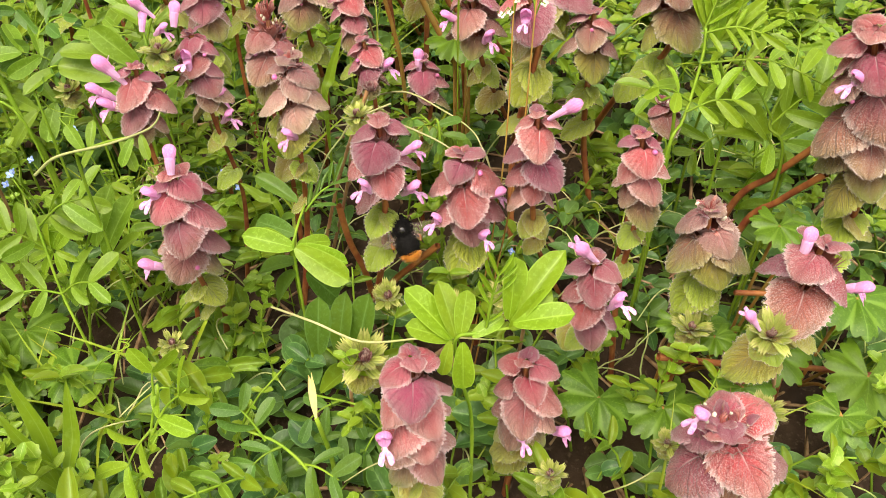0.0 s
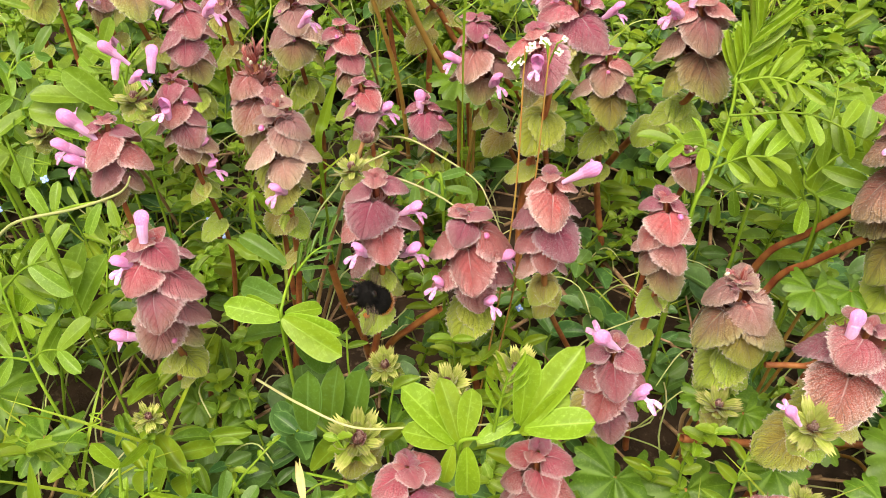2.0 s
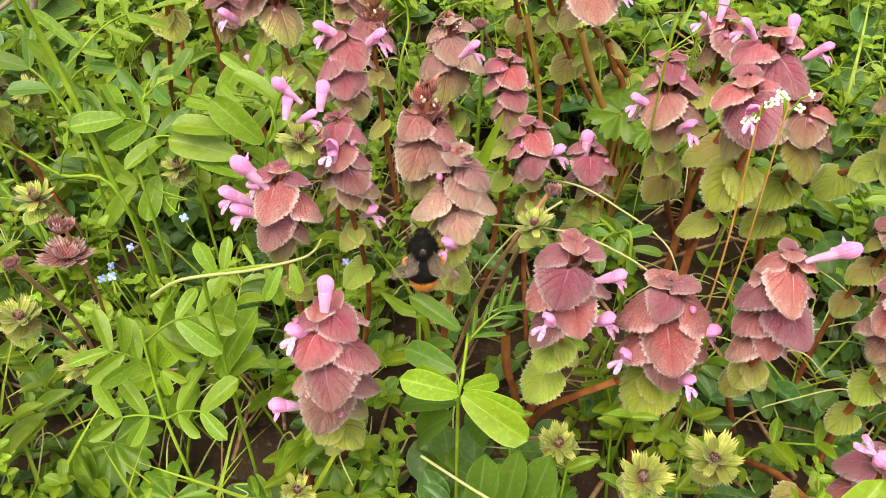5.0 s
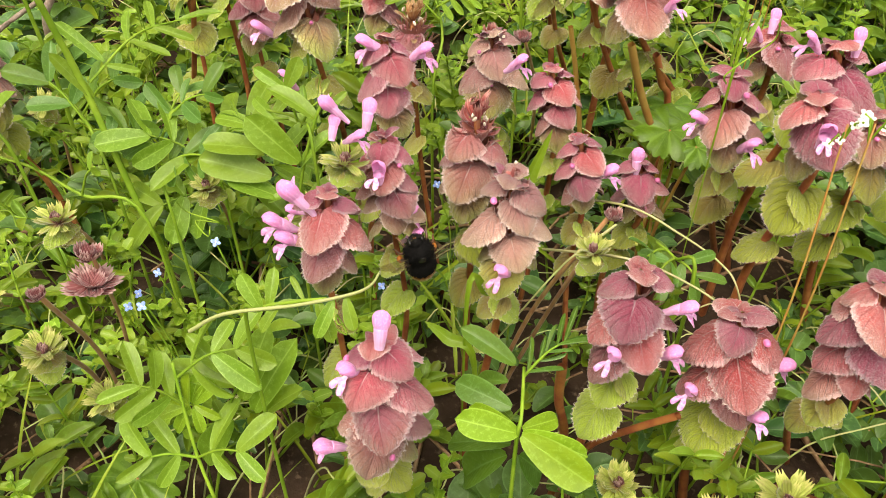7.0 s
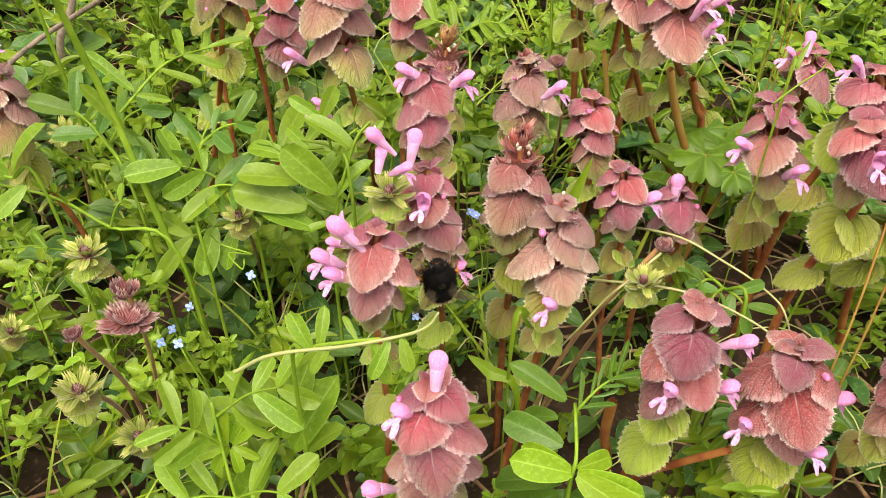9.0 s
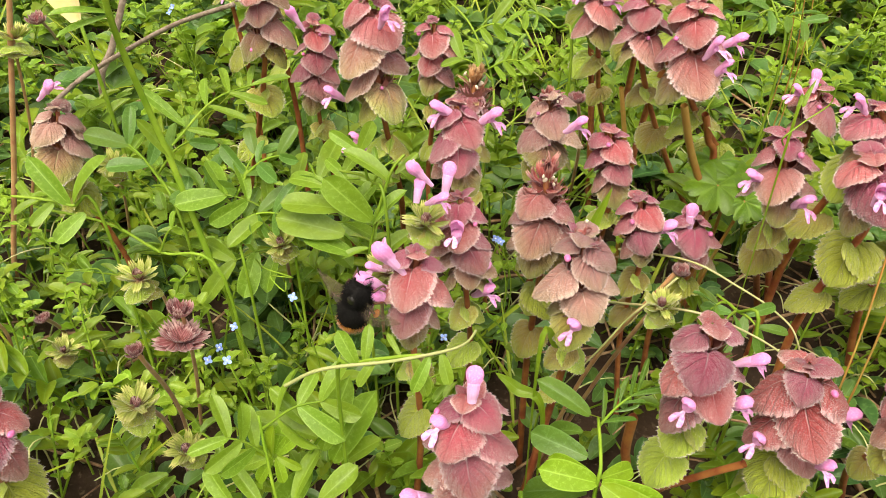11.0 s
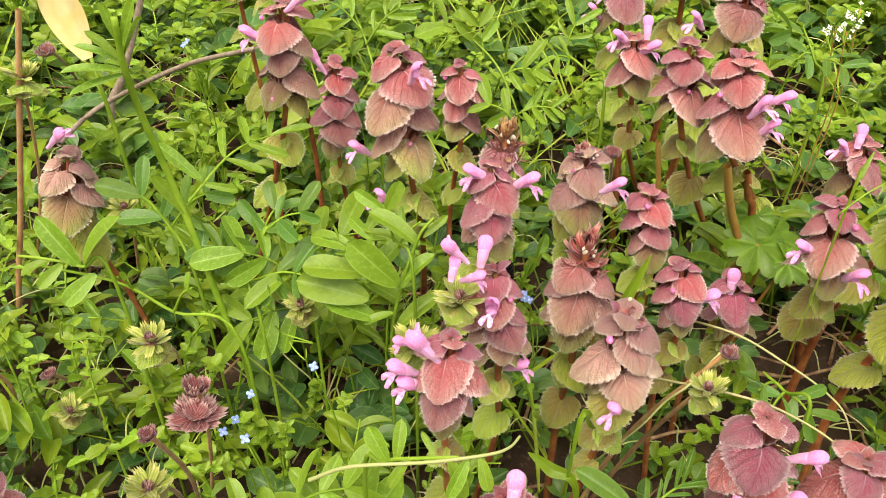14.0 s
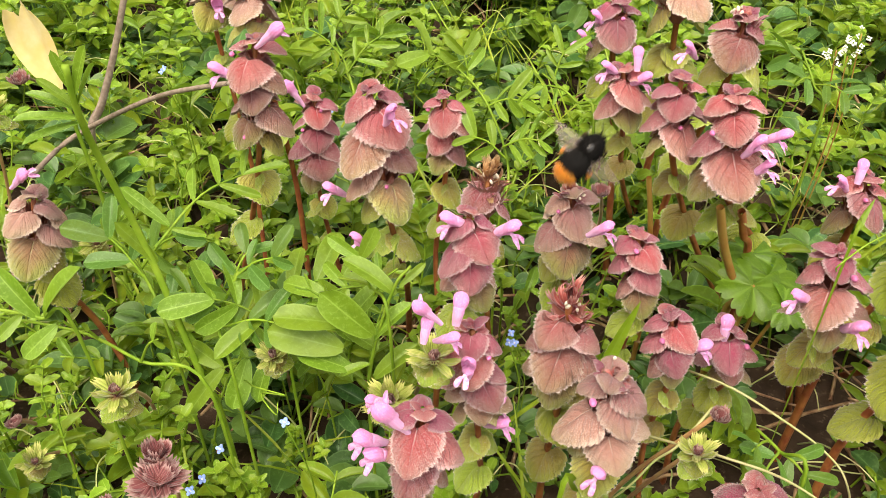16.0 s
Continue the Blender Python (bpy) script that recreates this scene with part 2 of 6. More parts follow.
def tube(line, r0, r1, sides=6, square=0.0, offset=0):
    """Verts and faces of a tapered tube along line; square > 0 gives four ridges."""
    verts, faces = [], []
    up = Vector((0.3, 0.9, 0.1))
    for i, p in enumerate(line):
        d = (line[min(i + 1, len(line) - 1)] - line[max(i - 1, 0)]).normalized()
        a = d.cross(up).normalized()
        b = d.cross(a)
        r = r0 + (r1 - r0) * i / (len(line) - 1)
        for j in range(sides):
            w = 2 * math.pi * j / sides
            k = r * (1 + square * math.cos(4 * w))
            verts.append(p + a * (k * math.cos(w)) + b * (k * math.sin(w)))
    faces = grid_faces(len(line), sides, offset, True)
    faces.append(tuple(offset + (len(line) - 1) * sides + j for j in range(sides)))
    return verts, faces


def nettle_leaf_mesh(name, material, start, end, width, cup, rng, bend=0.55):
    """A crenate, wrinkled heart-shaped leaf of length 1 along +y that bends from elevation start to end (degrees)."""
    rows, cols = 33, 21
    line, p = [], Vector((0, 0, 0))
    for i in range(rows):
        line.append(p.copy())
        e = radians(start + (end - start) * (i / (rows - 1)) ** bend)
        p += Vector((0, math.cos(e), math.sin(e))) / (rows - 1)
    verts, uvs = [], []
    ph = rng.uniform(0, 6)
    for i in range(rows):
        v = i / (rows - 1)
        d = (line[min(i + 1, rows - 1)] - line[max(i - 1, 0)]).normalized()
        nrm = Vector((1, 0, 0)).cross(d)
        w = width * 0.86 * (v + 0.002) ** 0.21 * (1 - v) ** 0.60
        tooth = abs(math.sin(math.pi * (v * 9.5 + 0.2))) ** 0.7
        for j in range(cols):
            u = -1 + 2 * j / (cols - 1)
            back = -0.2 * abs(u) ** 1.3 * max(0, 1 - v * 2.2)
            x = u * w * (1 + 0.13 * (tooth - 0.6) * abs(u) ** 5)
            side = abs(math.sin(math.pi * (v * 5.5 - abs(u) * 3.4)))
            z = -cup * (u * w) ** 2 * 2.2 + 0.034 * side * (1 - abs(u) ** 4) * min(1, abs(u) * 4) + 0.012 * math.sin(9 * u + 7 * v + ph) - 0.07 * math.exp(-(u * 3.2) ** 2) * (1 - v) ** 0.4
            z += 0.02 * abs(u) ** 3 * math.sin(13 * v + ph)
            verts.append(line[i] + Vector((x, 0, 0)) + d * (back + 0.03 * abs(u) * (tooth - 0.5)) + nrm * z)
            uvs.append((u * 0.5 + 0.5, v))
    faces = grid_faces(rows, cols)
    blade = len(faces)
    for k in range(320):
        i = rng.randint(1, rows - 2)
        rim = k % 5 != 0
        j = rng.choice((0, cols - 1)) if rim else rng.randint(1, cols - 2)
        p, q = verts[i * cols + j], verts[(i + 1) * cols + j]
        d = (line[i + 1] - line[i]).normalized()
        nrm = Vector((1, 0, 0)).cross(d)
        p = p.lerp(q, rng.random())
        out = Vector(((1 if j else -1) * rim, 0, 0)) + d * rng.uniform(0.0, 0.9) + nrm * (rng.uniform(0.0, 0.5) if rim else 1.0) + Vector((rng.uniform(-0.4, 0.4), 0, 0))
        o = len(verts)
        verts += [p - d * 0.0032, p + d * 0.0032, p + out.normalized() * rng.uniform(0.02, 0.06)]
        uvs += [(0.5, 0.5)] * 3
        faces.append((o, o + 1, o + 2))
    me = mesh_of(name, verts, faces, material, uvs)
    me.materials.append(DOWN)
    me.polygons.foreach_set("material_index", [0] * blade + [1] * (len(faces) - blade))
    return me


rng = random.Random(4)
NETTLE_LEAF = {}
for pal_name, pal_mat in LEAF.items():
    NETTLE_LEAF[pal_name] = {
        "ear": [nettle_leaf_mesh("small_leaf", pal_mat, 58 - 16 * k, -28 - 14 * k, 1.0, 0.35, rng, 0.7) for k in range(2)],
        "bud": [nettle_leaf_mesh("bud_leaf", pal_mat, 70, -20, 0.9, 0.7, rng, 0.8)],
        "top": [nettle_leaf_mesh("small_leaf", pal_mat, 36 - 16 * k, -60 - 8 * k, 1.06, 0.34, rng, 0.5) for k in range(3)],
        "mid": [nettle_leaf_mesh("leaf", pal_mat, 10 - 13 * k, -80 + 7 * k, 1.16 - 0.05 * k, 0.42, rng, 0.42) for k in range(4)],
        "low": [nettle_leaf_mesh("lower_leaf", pal_mat, -22 - 14 * k, -86 + 5 * k, 1.06, 0.36, rng, 0.5) for k in range(2)],
        "broad": [nettle_leaf_mesh("lower_leaf", pal_mat, -8 - 14 * k, -56 - 8 * k, 1.08, 0.22, rng, 0.8) for k in range(2)],
    }


def bristle_ring(name, material, rng):
    """One connected ring of pointed calyx lobes round +z."""
    verts, faces, n = [], [], 40
    for k, (r, z) in enumerate(((0.12, -0.38), (0.30, -0.16), (0.46, 0.1))):
        verts += [Vector((r * math.cos(2 * math.pi * j / n), r * math.sin(2 * math.pi * j / n), z + 0.06 * (j % 2))) for j in range(n)]
    faces = grid_faces(3, n, 0, True)
    for j in range(n):
        a = 2 * math.pi * (j + 0.5) / n
        r = rng.uniform(0.5, 0.78)
        verts.append(Vector((r * math.cos(a), r * math.sin(a), rng.uniform(0.12, 0.5))))
        faces.append((2 * n + j, 2 * n + (j + 1) % n, len(verts) - 1))
    return mesh_of(name, verts, faces, material)


CALYX_WHORL = [bristle_ring("calyx_whorl", CALYX, rng) for k in range(2)]


def open_calyx(name, material, rng, start, end, wide=1.0):
    """One calyx of a spent whorl: a ribbed trough along +y that curves upward and ends in three pointed teeth."""
    rows, cols, verts, p = 9, 7, [], Vector((0, 0, 0))
    for i in range(rows):
        v = i / (rows - 1)
        e = radians(start + (end - start) * v)
        nrm = Vector((0, -math.sin(e), math.cos(e)))
        w = wide * (0.09 + 0.23 * math.sin(2.2 * v)) * rng.uniform(0.95, 1.05)
        for j in range(cols):
            u = -1 + 2 * j / (cols - 1)
            tooth = 0.0 if v < 0.75 else (v - 0.75) * (0.5 if j % 2 else -0.35)
            verts.append(p + Vector((u * w * (1 if v < 0.9 else 0.86), 0, 0)) + nrm * (0.32 * w * u * u + 0.03 * (j % 2) * v) + Vector((0, math.cos(e), math.sin(e))) * tooth)
        p = p + Vector((0, math.cos(e), math.sin(e))) / (rows - 1)
    return mesh_of(name, verts, grid_faces(rows, cols), material)


def calyx_surface(name, foot, middle, tip):
    """A ribbed calyx: its colour runs from the foot to pale lobe tips."""
    m, n, l = nodes_of(name)
    co = n.new("ShaderNodeTexCoord")
    sep = n.new("ShaderNodeSeparateXYZ")
    l.new(co.outputs["Object"], sep.inputs[0])
    info = n.new("ShaderNodeObjectInfo")
    g = grain(n, l, 9.0, 3.0)
    reach = calc(n, l, "SQRT", calc(n, l, "ADD", calc(n, l, "MULTIPLY", sep.outputs[1], sep.outputs[1]), calc(n, l, "MULTIPLY", sep.outputs[2], sep.outputs[2])))
    y = calc(n, l, "ADD", reach, calc(n, l, "MULTIPLY", g, 0.35))
    c = mixed(n, l, ranged(n, l, y, 0.25, 0.7), foot, middle)
    c = mixed(n, l, ranged(n, l, y, 0.85, 1.15), c, tip)
    rib = calc(n, l, "ABSOLUTE", calc(n, l, "SINE", calc(n, l, "MULTIPLY", sep.outputs[0], 26.0)))
    c = mixed(n, l, ranged(n, l, rib, 0.0, 0.45, 0.4, 0.0), c, tip)
    h = n.new("ShaderNodeHueSaturation")
    l.new(c, h.inputs["Color"])
    l.new(ranged(n, l, info.outputs["Random"], 0, 1, 0.75, 1.2), h.inputs["Value"])
    return finish(m, n, l, h.outputs[0], 0.6, 0.25, 0.2, rib, 0.5, 0.3)


PLUM_CALYX = calyx_surface("plum_open_calyx", (0.17, 0.040, 0.035), (0.24, 0.075, 0.075), (0.50, 0.32, 0.29))
GREEN_CALYX = calyx_surface("yellow_open_calyx", (0.22, 0.08, 0.05), (0.28, 0.33, 0.055), (0.47, 0.46, 0.14))
RED_CALYX = calyx_surface("red_open_calyx", (0.16, 0.018, 0.02), (0.30, 0.06, 0.05), (0.58, 0.28, 0.24))
RUSTY_CALYX = calyx_surface("rusty_open_calyx", (0.17, 0.05, 0.018), (0.30, 0.13, 0.045), (0.55, 0.36, 0.17))
OPEN_CALYX = {"plum": [open_calyx("calyx", PLUM_CALYX, rng, 8 + 8 * k, 72 + 6 * k) for k in range(2)], "spread": [open_calyx("calyx", PLUM_CALYX, rng, 18 - 10 * k, 30) for k in range(2)],
              "red": [open_calyx("calyx", RED_CALYX, rng, 30 - 30 * k, -10 + 40 * k, 0.5) for k in range(3)], "rusty": [open_calyx("calyx", RUSTY_CALYX, rng, 30 - 30 * k, -10 + 40 * k, 0.45) for k in range(3)],
              "yellow": [open_calyx("calyx", GREEN_CALYX, rng, 26 - 10 * k, 10 + 26 * k, 0.62) for k in range(3)]}


def blob(name, material, centre, radii, tilt=0.0, flat=1.0, rows=9, cols=12):
    """A rounded body; flat squeezes its underside."""
    verts = []
    m = Matrix.Translation(centre) @ pose(0, 0, 0, tilt)
    for i in range(rows):
        la = math.pi * (i / (rows - 1) - 0.5)
        for j in range(cols):
            lo = 2 * math.pi * j / cols
            z = math.cos(la) * math.sin(lo) * radii[2]
            verts.append(m @ Vector((math.cos(la) * math.cos(lo) * radii[0], math.sin(la) * radii[1], z * (flat if z < 0 else 1))))
    return verts, grid_faces(rows, cols, 0, True)


def joined(name, material, *pieces):
    verts, faces = [], []
    for v, f in pieces:
        o = len(verts)
        verts += list(v)
        faces += [tuple(k + o for k in q) for q in f]
    return mesh_of(name, verts, faces, material)


MM = 0.001
LONG_LINE = smooth_line([(0, -3.4 * MM, -0.9 * MM), (0, -2.2 * MM, -0.6 * MM), (0, -1 * MM, 0), (0, 1.0 * MM, 0.4 * MM)], 4)
TUBE_LINE = smooth_line([(0, -3.4 * MM, -1.2 * MM), (0, -2.0 * MM, -0.8 * MM), (0, -0.6 * MM, -0.1 * MM), (0, 1.0 * MM, 0.4 * MM)], 4)
SLIM_LINE = smooth_line([(0, -4.6 * MM, -1.2 * MM), (0, -2.8 * MM, -0.9 * MM), (0, -1 * MM, 0), (0, 1.0 * MM, 0.4 * MM)], 4)
SLIM_COROLLA = joined("corolla_tube", PINK, tube(SLIM_LINE, 0.45 * MM, 1.0 * MM, 12))
COROLLA = joined("corolla_tube", PINK, tube(TUBE_LINE, 0.55 * MM, 1.2 * MM, 12))
LONG_COROLLA = joined("corolla_tube", PINK, tube(LONG_LINE, 0.95 * MM, 1.4 * MM, 12))


def hood_mesh():
    """The arched upper lip: a thin bonnet, open below, that swells over the throat, bends forward and closes in a round frayed tip."""
    rows, cols, verts = 15, 15, []
    for shell in (0.0, 0.1):
        for i in range(rows):
            v = i / (rows - 1)
            e = radians(30 - 62 * v)
            y, z = (-0.2 + 4.9 * v - 0.4 * v * v) * MM, (0.1 + 2.1 * math.sin(math.pi * (0.08 + 0.6 * v)) - 0.6) * MM
            w = (1.15 + 0.42 * math.sin(math.pi * min(1, max(0, v - 0.2) / 0.8)) ** 0.8) * (1 - max(0, v - 0.6) ** 2.2 / 0.17) ** 0.5 - shell
            for j in range(cols):
                a = math.pi * (-0.6 + 1.2 * j / (cols - 1))
                frill = 0.14 * math.sin(11 * a) * v ** 4
                r = w * (1 + 0.04 * math.sin(4 * a + 6 * v))
                x, up = r * math.sin(a) * MM, (r * 0.75 * (math.cos(a) - 0.3)) * MM
                verts.append(Vector((x, y - math.sin(e) * up + frill * MM, z + math.cos(e) * up)))
    n = rows * cols
    faces = grid_faces(rows, cols) + [q[::-1] for q in grid_faces(rows, cols, n)]
    for i in range(rows - 1):
        p, q = i * cols, (i + 1) * cols
        faces += [(p, q, q + n, p + n), (p + cols - 1, p + cols - 1 + n, q + cols - 1 + n, q + cols - 1)]
    p = (rows - 1) * cols
    faces += [(p + j, p + j + 1, p + j + 1 + n, p + j + n) for j in range(cols - 1)]
    return mesh_of("hood", verts, faces, PINK)


def lip_mesh():
    """The hanging lower lip: a slim throat that forks into two round, wavy, cupped lobes."""
    rows, cols, verts = 16, 17, []
    for shell in (0.0, 0.12):
        for i in range(rows):
            v = i / (rows - 1)
            spread_ = max(0.0, v - 0.4) / 0.6
            w = 0.62 - 0.2 * math.sin(math.pi * min(1, v / 0.5)) + 1.25 * spread_ ** 0.6 * (1 - 0.25 * spread_)
            for j in range(cols):
                u = -1 + 2 * j / (cols - 1)
                lobe = (abs(u) - 0.55) / 0.55
                notch = 1.5 * spread_ * math.exp(-(u * 4.5) ** 2) + 0.9 * spread_ * lobe * lobe
                y = 0.6 + 2.0 * math.sin(1.6 * v) + 0.25 * spread_ * lobe * lobe + 0.15 * math.sin(5 * u + 4 * v) * v - shell
                z = -0.2 - 3.9 * v ** 1.1 + notch + 0.35 * u * u * (1 - v)
                verts.append(Vector((u * w * MM, y * MM, z * MM)))
    n = rows * cols
    faces = grid_faces(rows, cols) + [q[::-1] for q in grid_faces(rows, cols, n)]
    p = (rows - 1) * cols
    faces += [(p + j, p + j + 1, p + j + 1 + n, p + j + n) for j in range(cols - 1)]
    for i in range(rows - 1):
        p, q = i * cols, (i + 1) * cols
        faces += [(p, q, q + n, p + n), (p + cols - 1, p + cols - 1 + n, q + cols - 1 + n, q + cols - 1)]
    return mesh_of("lower_lip", verts, faces, PINK_PALE)


def upright_hood():
    """A hood seen from its back, standing up from the tube: a flattened oblong petal with a slight waist and a round tip."""
    rows, cols, verts = 19, 14, []
    for i in range(rows):
        v = i / (rows - 1)
        w = (1.38 - 0.12 * math.sin(math.pi * min(1, v / 0.35)) + 0.42 * math.sin(math.pi * min(1, max(0, v - 0.2) / 0.9)) ** 1.1) * max(0.0, 1 - max(0, v - 0.66) ** 2.3 / 0.0838) ** 0.5 if v < 1 else 0.02
        for j in range(cols):
            a = 2 * math.pi * j / cols
            r = w * (1 + 0.03 * math.sin(3 * a + 5 * v))
            verts.append(Vector((r * math.cos(a) * MM, (-0.4 + 4.9 * v) * MM, (0.3 + 0.7 * math.sin(2.6 * v) + r * 0.55 * math.sin(a)) * MM)))
    return mesh_of("hood", verts, grid_faces(rows, cols, 0, True), PINK)


HOOD, LIP, TALL_HOOD = hood_mesh(), lip_mesh(), upright_hood()
BUD = joined("bud", MAGENTA, blob("", None, (0, 0, 0), (1.1 * MM, 1.5 * MM, 1.1 * MM)))


# ---- building blocks ----
PLACE = {}


def thing(name, at, label, category, group="", kind=""):
    ob = new(name)
    ob.empty_display_size = 0.005
    ob.location = at
    PLACE[ob.name] = Matrix.Translation(at)
    return tagged(ob, label, category, group, kind)


def part(name, mesh, parent, m=None, label=""):
    """Links mesh as ONE object under a thing or a part, at the world pose m."""
    ob = new(name, mesh)
    ob.parent = parent
    m = m if m is not None else Matrix()
    ob.matrix_basis = PLACE[parent.name].inverted() @ m
    PLACE[ob.name] = m
    return tagged(ob, label) if label else ob


def aimed(at, ahead, up=(0, 0, 1), size=1.0):
    """A pose at a place with +y ahead and +z as near to up as can be."""
    y = Vector(ahead).normalized()
    x = y.cross(Vector(up)).normalized()
    z = x.cross(y)
    m = Matrix((x, y, z)).transposed().to_4x4()
    return Matrix.Translation(at) @ m @ Matrix.Scale(size, 4)


def ground_z(x, y):
    """The bank's height: a gentle rise away from the path, levelling out far off."""
    s = 0.19 * (min(max(y, -0.4), 1.6) - 0.15)
    return s + 0.006 * noise.noise(Vector((x * 9, y * 9, 0))) + 0.003 * noise.noise(Vector((x * 40, y * 40, 3)))


WAYS = {"l": (-0.85, -0.5, 0.35), "r": (0.85, -0.5, 0.35), "u": (0.05, 0.5, 0.85), "f": (0, -0.7, 0.7), "lf": (-0.6, -0.6, 0.5), "fr": (0.5, -0.65, 0.5),
        "fl": (-0.5, -0.65, 0.45), "lu": (-0.6, 0.15, 0.8), "ru": (0.85, 0.1, 0.55)}


def flower(parent, x, y, z, way, rng, size=1.08):
    d = Vector(WAYS[way]) + Vector((rng.uniform(-0.15, 0.15), rng.uniform(-0.15, 0.15), rng.uniform(-0.15, 0.15)))
    up = (0, -0.85, 0.5) if "u" in way else (0, -0.3, 1)
    m = aimed((x, y, z), d, up, size * (0.82 if way == "u" else 1.0) * rng.uniform(0.92, 1.08)) @ pose(0, -2.0 * MM, -0.6 * MM)
    f = part("flower", LONG_COROLLA if way == "u" else SLIM_COROLLA if "u" in way else COROLLA, parent, m, "pink two-lipped flower")
    part("hood", TALL_HOOD if way == "u" else HOOD, f, m)
    if way != "u":
        part("lower_lip", LIP, f, m @ Matrix.Scale(0.95, 4), "pale spotted lower lip")


LEVELS = {"wine": ("red", "deep", "deep", "deep", "mid"), "bright": ("bright", "bright", "red", "mid", "dull"), "red": ("bright", "red", "red", "mid", "dull"), "mid": ("bright", "red", "mid", "brown", "dull"),
          "brown": ("red", "brown", "brown", "dull", "olive"), "pale": ("pale", "pale", "pale", "dull", "olive")}
SAYS = {"wine": "deep wine-red dead-nettle with downy crimped leaves", "bright": "small crimson-leaved dead-nettle with pink flowers", "red": "wine-red dead-nettle head with hairy crimped leaves",
        "mid": "dusky red dead-nettle with drooping hairy leaves", "brown": "brownish purple dead-nettle with olive lower leaves",
        "pale": "faded pinkish dead-nettle going to seed"}


def dead_nettle(top, neck, radius, palette, flowers=(), foot=None, turn=0.0, dry=0.0, low=2):
    """A dead-nettle: a square stem, crossed pairs of hanging leaves crowded into a head, calyx whorls and two-lipped flowers."""
    rng = random.Random(round(top[0] * 1e5) * 7 + round(top[1] * 1e5))
    T, N = Vector(top), Vector(neck)
    N = N + (T - N) * 0.12
    if foot is None:
        foot = (N.x + rng.uniform(-0.012, 0.012), N.y + rng.uniform(0.0, 0.02))
    base = Vector((foot[0], foot[1], ground_z(*foot) - 0.002))
    label = SAYS[palette] if dry < 0.9 else "withered dead-nettle head with bristly brown calyces"
    root = thing("dead_nettle", base, label, "dead-nettle", "dead-nettles on the bank")
    axis = (T - N).normalized()
    mid = base.lerp(N, 0.55) + Vector((rng.uniform(-0.004, 0.004), 0.004, 0))
    line = smooth_line([base, mid, N, T - axis * 0.002], 6)
    v, f = tube(line, 0.0010 * min(1.2, radius / 0.0075), 0.0006, 12, 0.13)
    part("stem", mesh_of("stem", [p - base for p in v], f, STEM_RED), root, Matrix.Translation(base), "square reddish stem")
    length = (T - N).length
    last = max(length - 0.8 * radius, 1.2 * radius)
    rest = max(1, min(7, round((last - 0.56 * radius) / (0.5 * radius))))
    drops = [0.05 * radius, 0.24 * radius, 0.56 * radius]
    drops += [0.56 * radius + (last - 0.56 * radius) * (k + 1) / rest for k in range(rest)]
    shades = LEVELS[palette]
    turn += rng.uniform(-16, 16)
    side = Vector((1, 0, 0)) - axis * axis.x
    side.normalize()
    fore = side.cross(axis)
    if fore.y > 0:
        fore = -fore
    for k, drop in enumerate(drops):
        s = drop / drops[-1]
        at = T - axis * (drop + 0.0006)
        shade = shades[min(4, int(s * 4.4))]
        if dry > 0.9 and k < 4:
            shade = "mid"
        grow = radius * ((0.62, 0.96, 1.2)[k] if k < 3 else 1.24 if s < 0.8 else 1.12)
        shape = ("ear", "top", "mid")[k] if k < 3 else ("mid" if s < 0.8 else "low")
        for j in range(2):
            a = radians(turn + 90 * (k % 2) + 180 * j + rng.uniform(-24, 24))
            out = fore * math.cos(a) + side * math.sin(a)
            if dry > 0.9 and k < 2:
                continue
            me = rng.choice(NETTLE_LEAF[shade][shape])
            tilt = axis + out * rng.uniform(-0.2, 0.25) + side * rng.uniform(-0.38, 0.38)
            part("leaf", me, root, aimed(at + out * ((0.1, 0.24, 0.38, 0.44)[min(k, 3)] * radius) + axis * (rng.uniform(-0.09, 0.09) * radius), out, tilt, grow * rng.uniform(0.78, 1.16)))
        if k > 1:
            me = rng.choice(CALYX_WHORL)
            part("calyx_whorl", me, root, aimed(at - axis * 0.001, side, axis, radius * (0.6 + 0.35 * min(1, s * 2)) * (1 + 0.35 * dry * (k < 4))))
        if k > 1 and rng.random() < 0.24:
            a = radians(turn + rng.uniform(-70, 70))
            p = at + (fore * math.cos(a) + side * math.sin(a)) * radius * 0.72
            part("bud", BUD, root, aimed(p, fore, axis, rng.uniform(0.45, 0.72)), "closed magenta bud")
    for k in range(4 if dry < 0.9 else 0):
        a = radians(turn + 90 + 90 * k + rng.uniform(-25, 25))
        out = fore * math.cos(a) + side * math.sin(a)
        me = NETTLE_LEAF[shades[0]]["bud"][0]
        part("bud_leaf", me, root, aimed(T - axis * radius * 0.18 + out * radius * 0.05, out, axis, radius * rng.uniform(0.28, 0.38)))
    for k in range(9 if 0.25 < dry < 0.9 else 0):
        a = rng.uniform(0, 6.28)
        out = fore * (0.35 + math.cos(a)) + side * math.sin(a)
        p = T - axis * radius * rng.uniform(0.0, 0.45) + out * radius * rng.uniform(0.15, 0.4)
        part("bud_leaf", NETTLE_LEAF["bright"]["bud"][0], root, aimed(p, out + side * rng.uniform(-0.4, 0.4), axis, radius * rng.uniform(0.24, 0.36)))
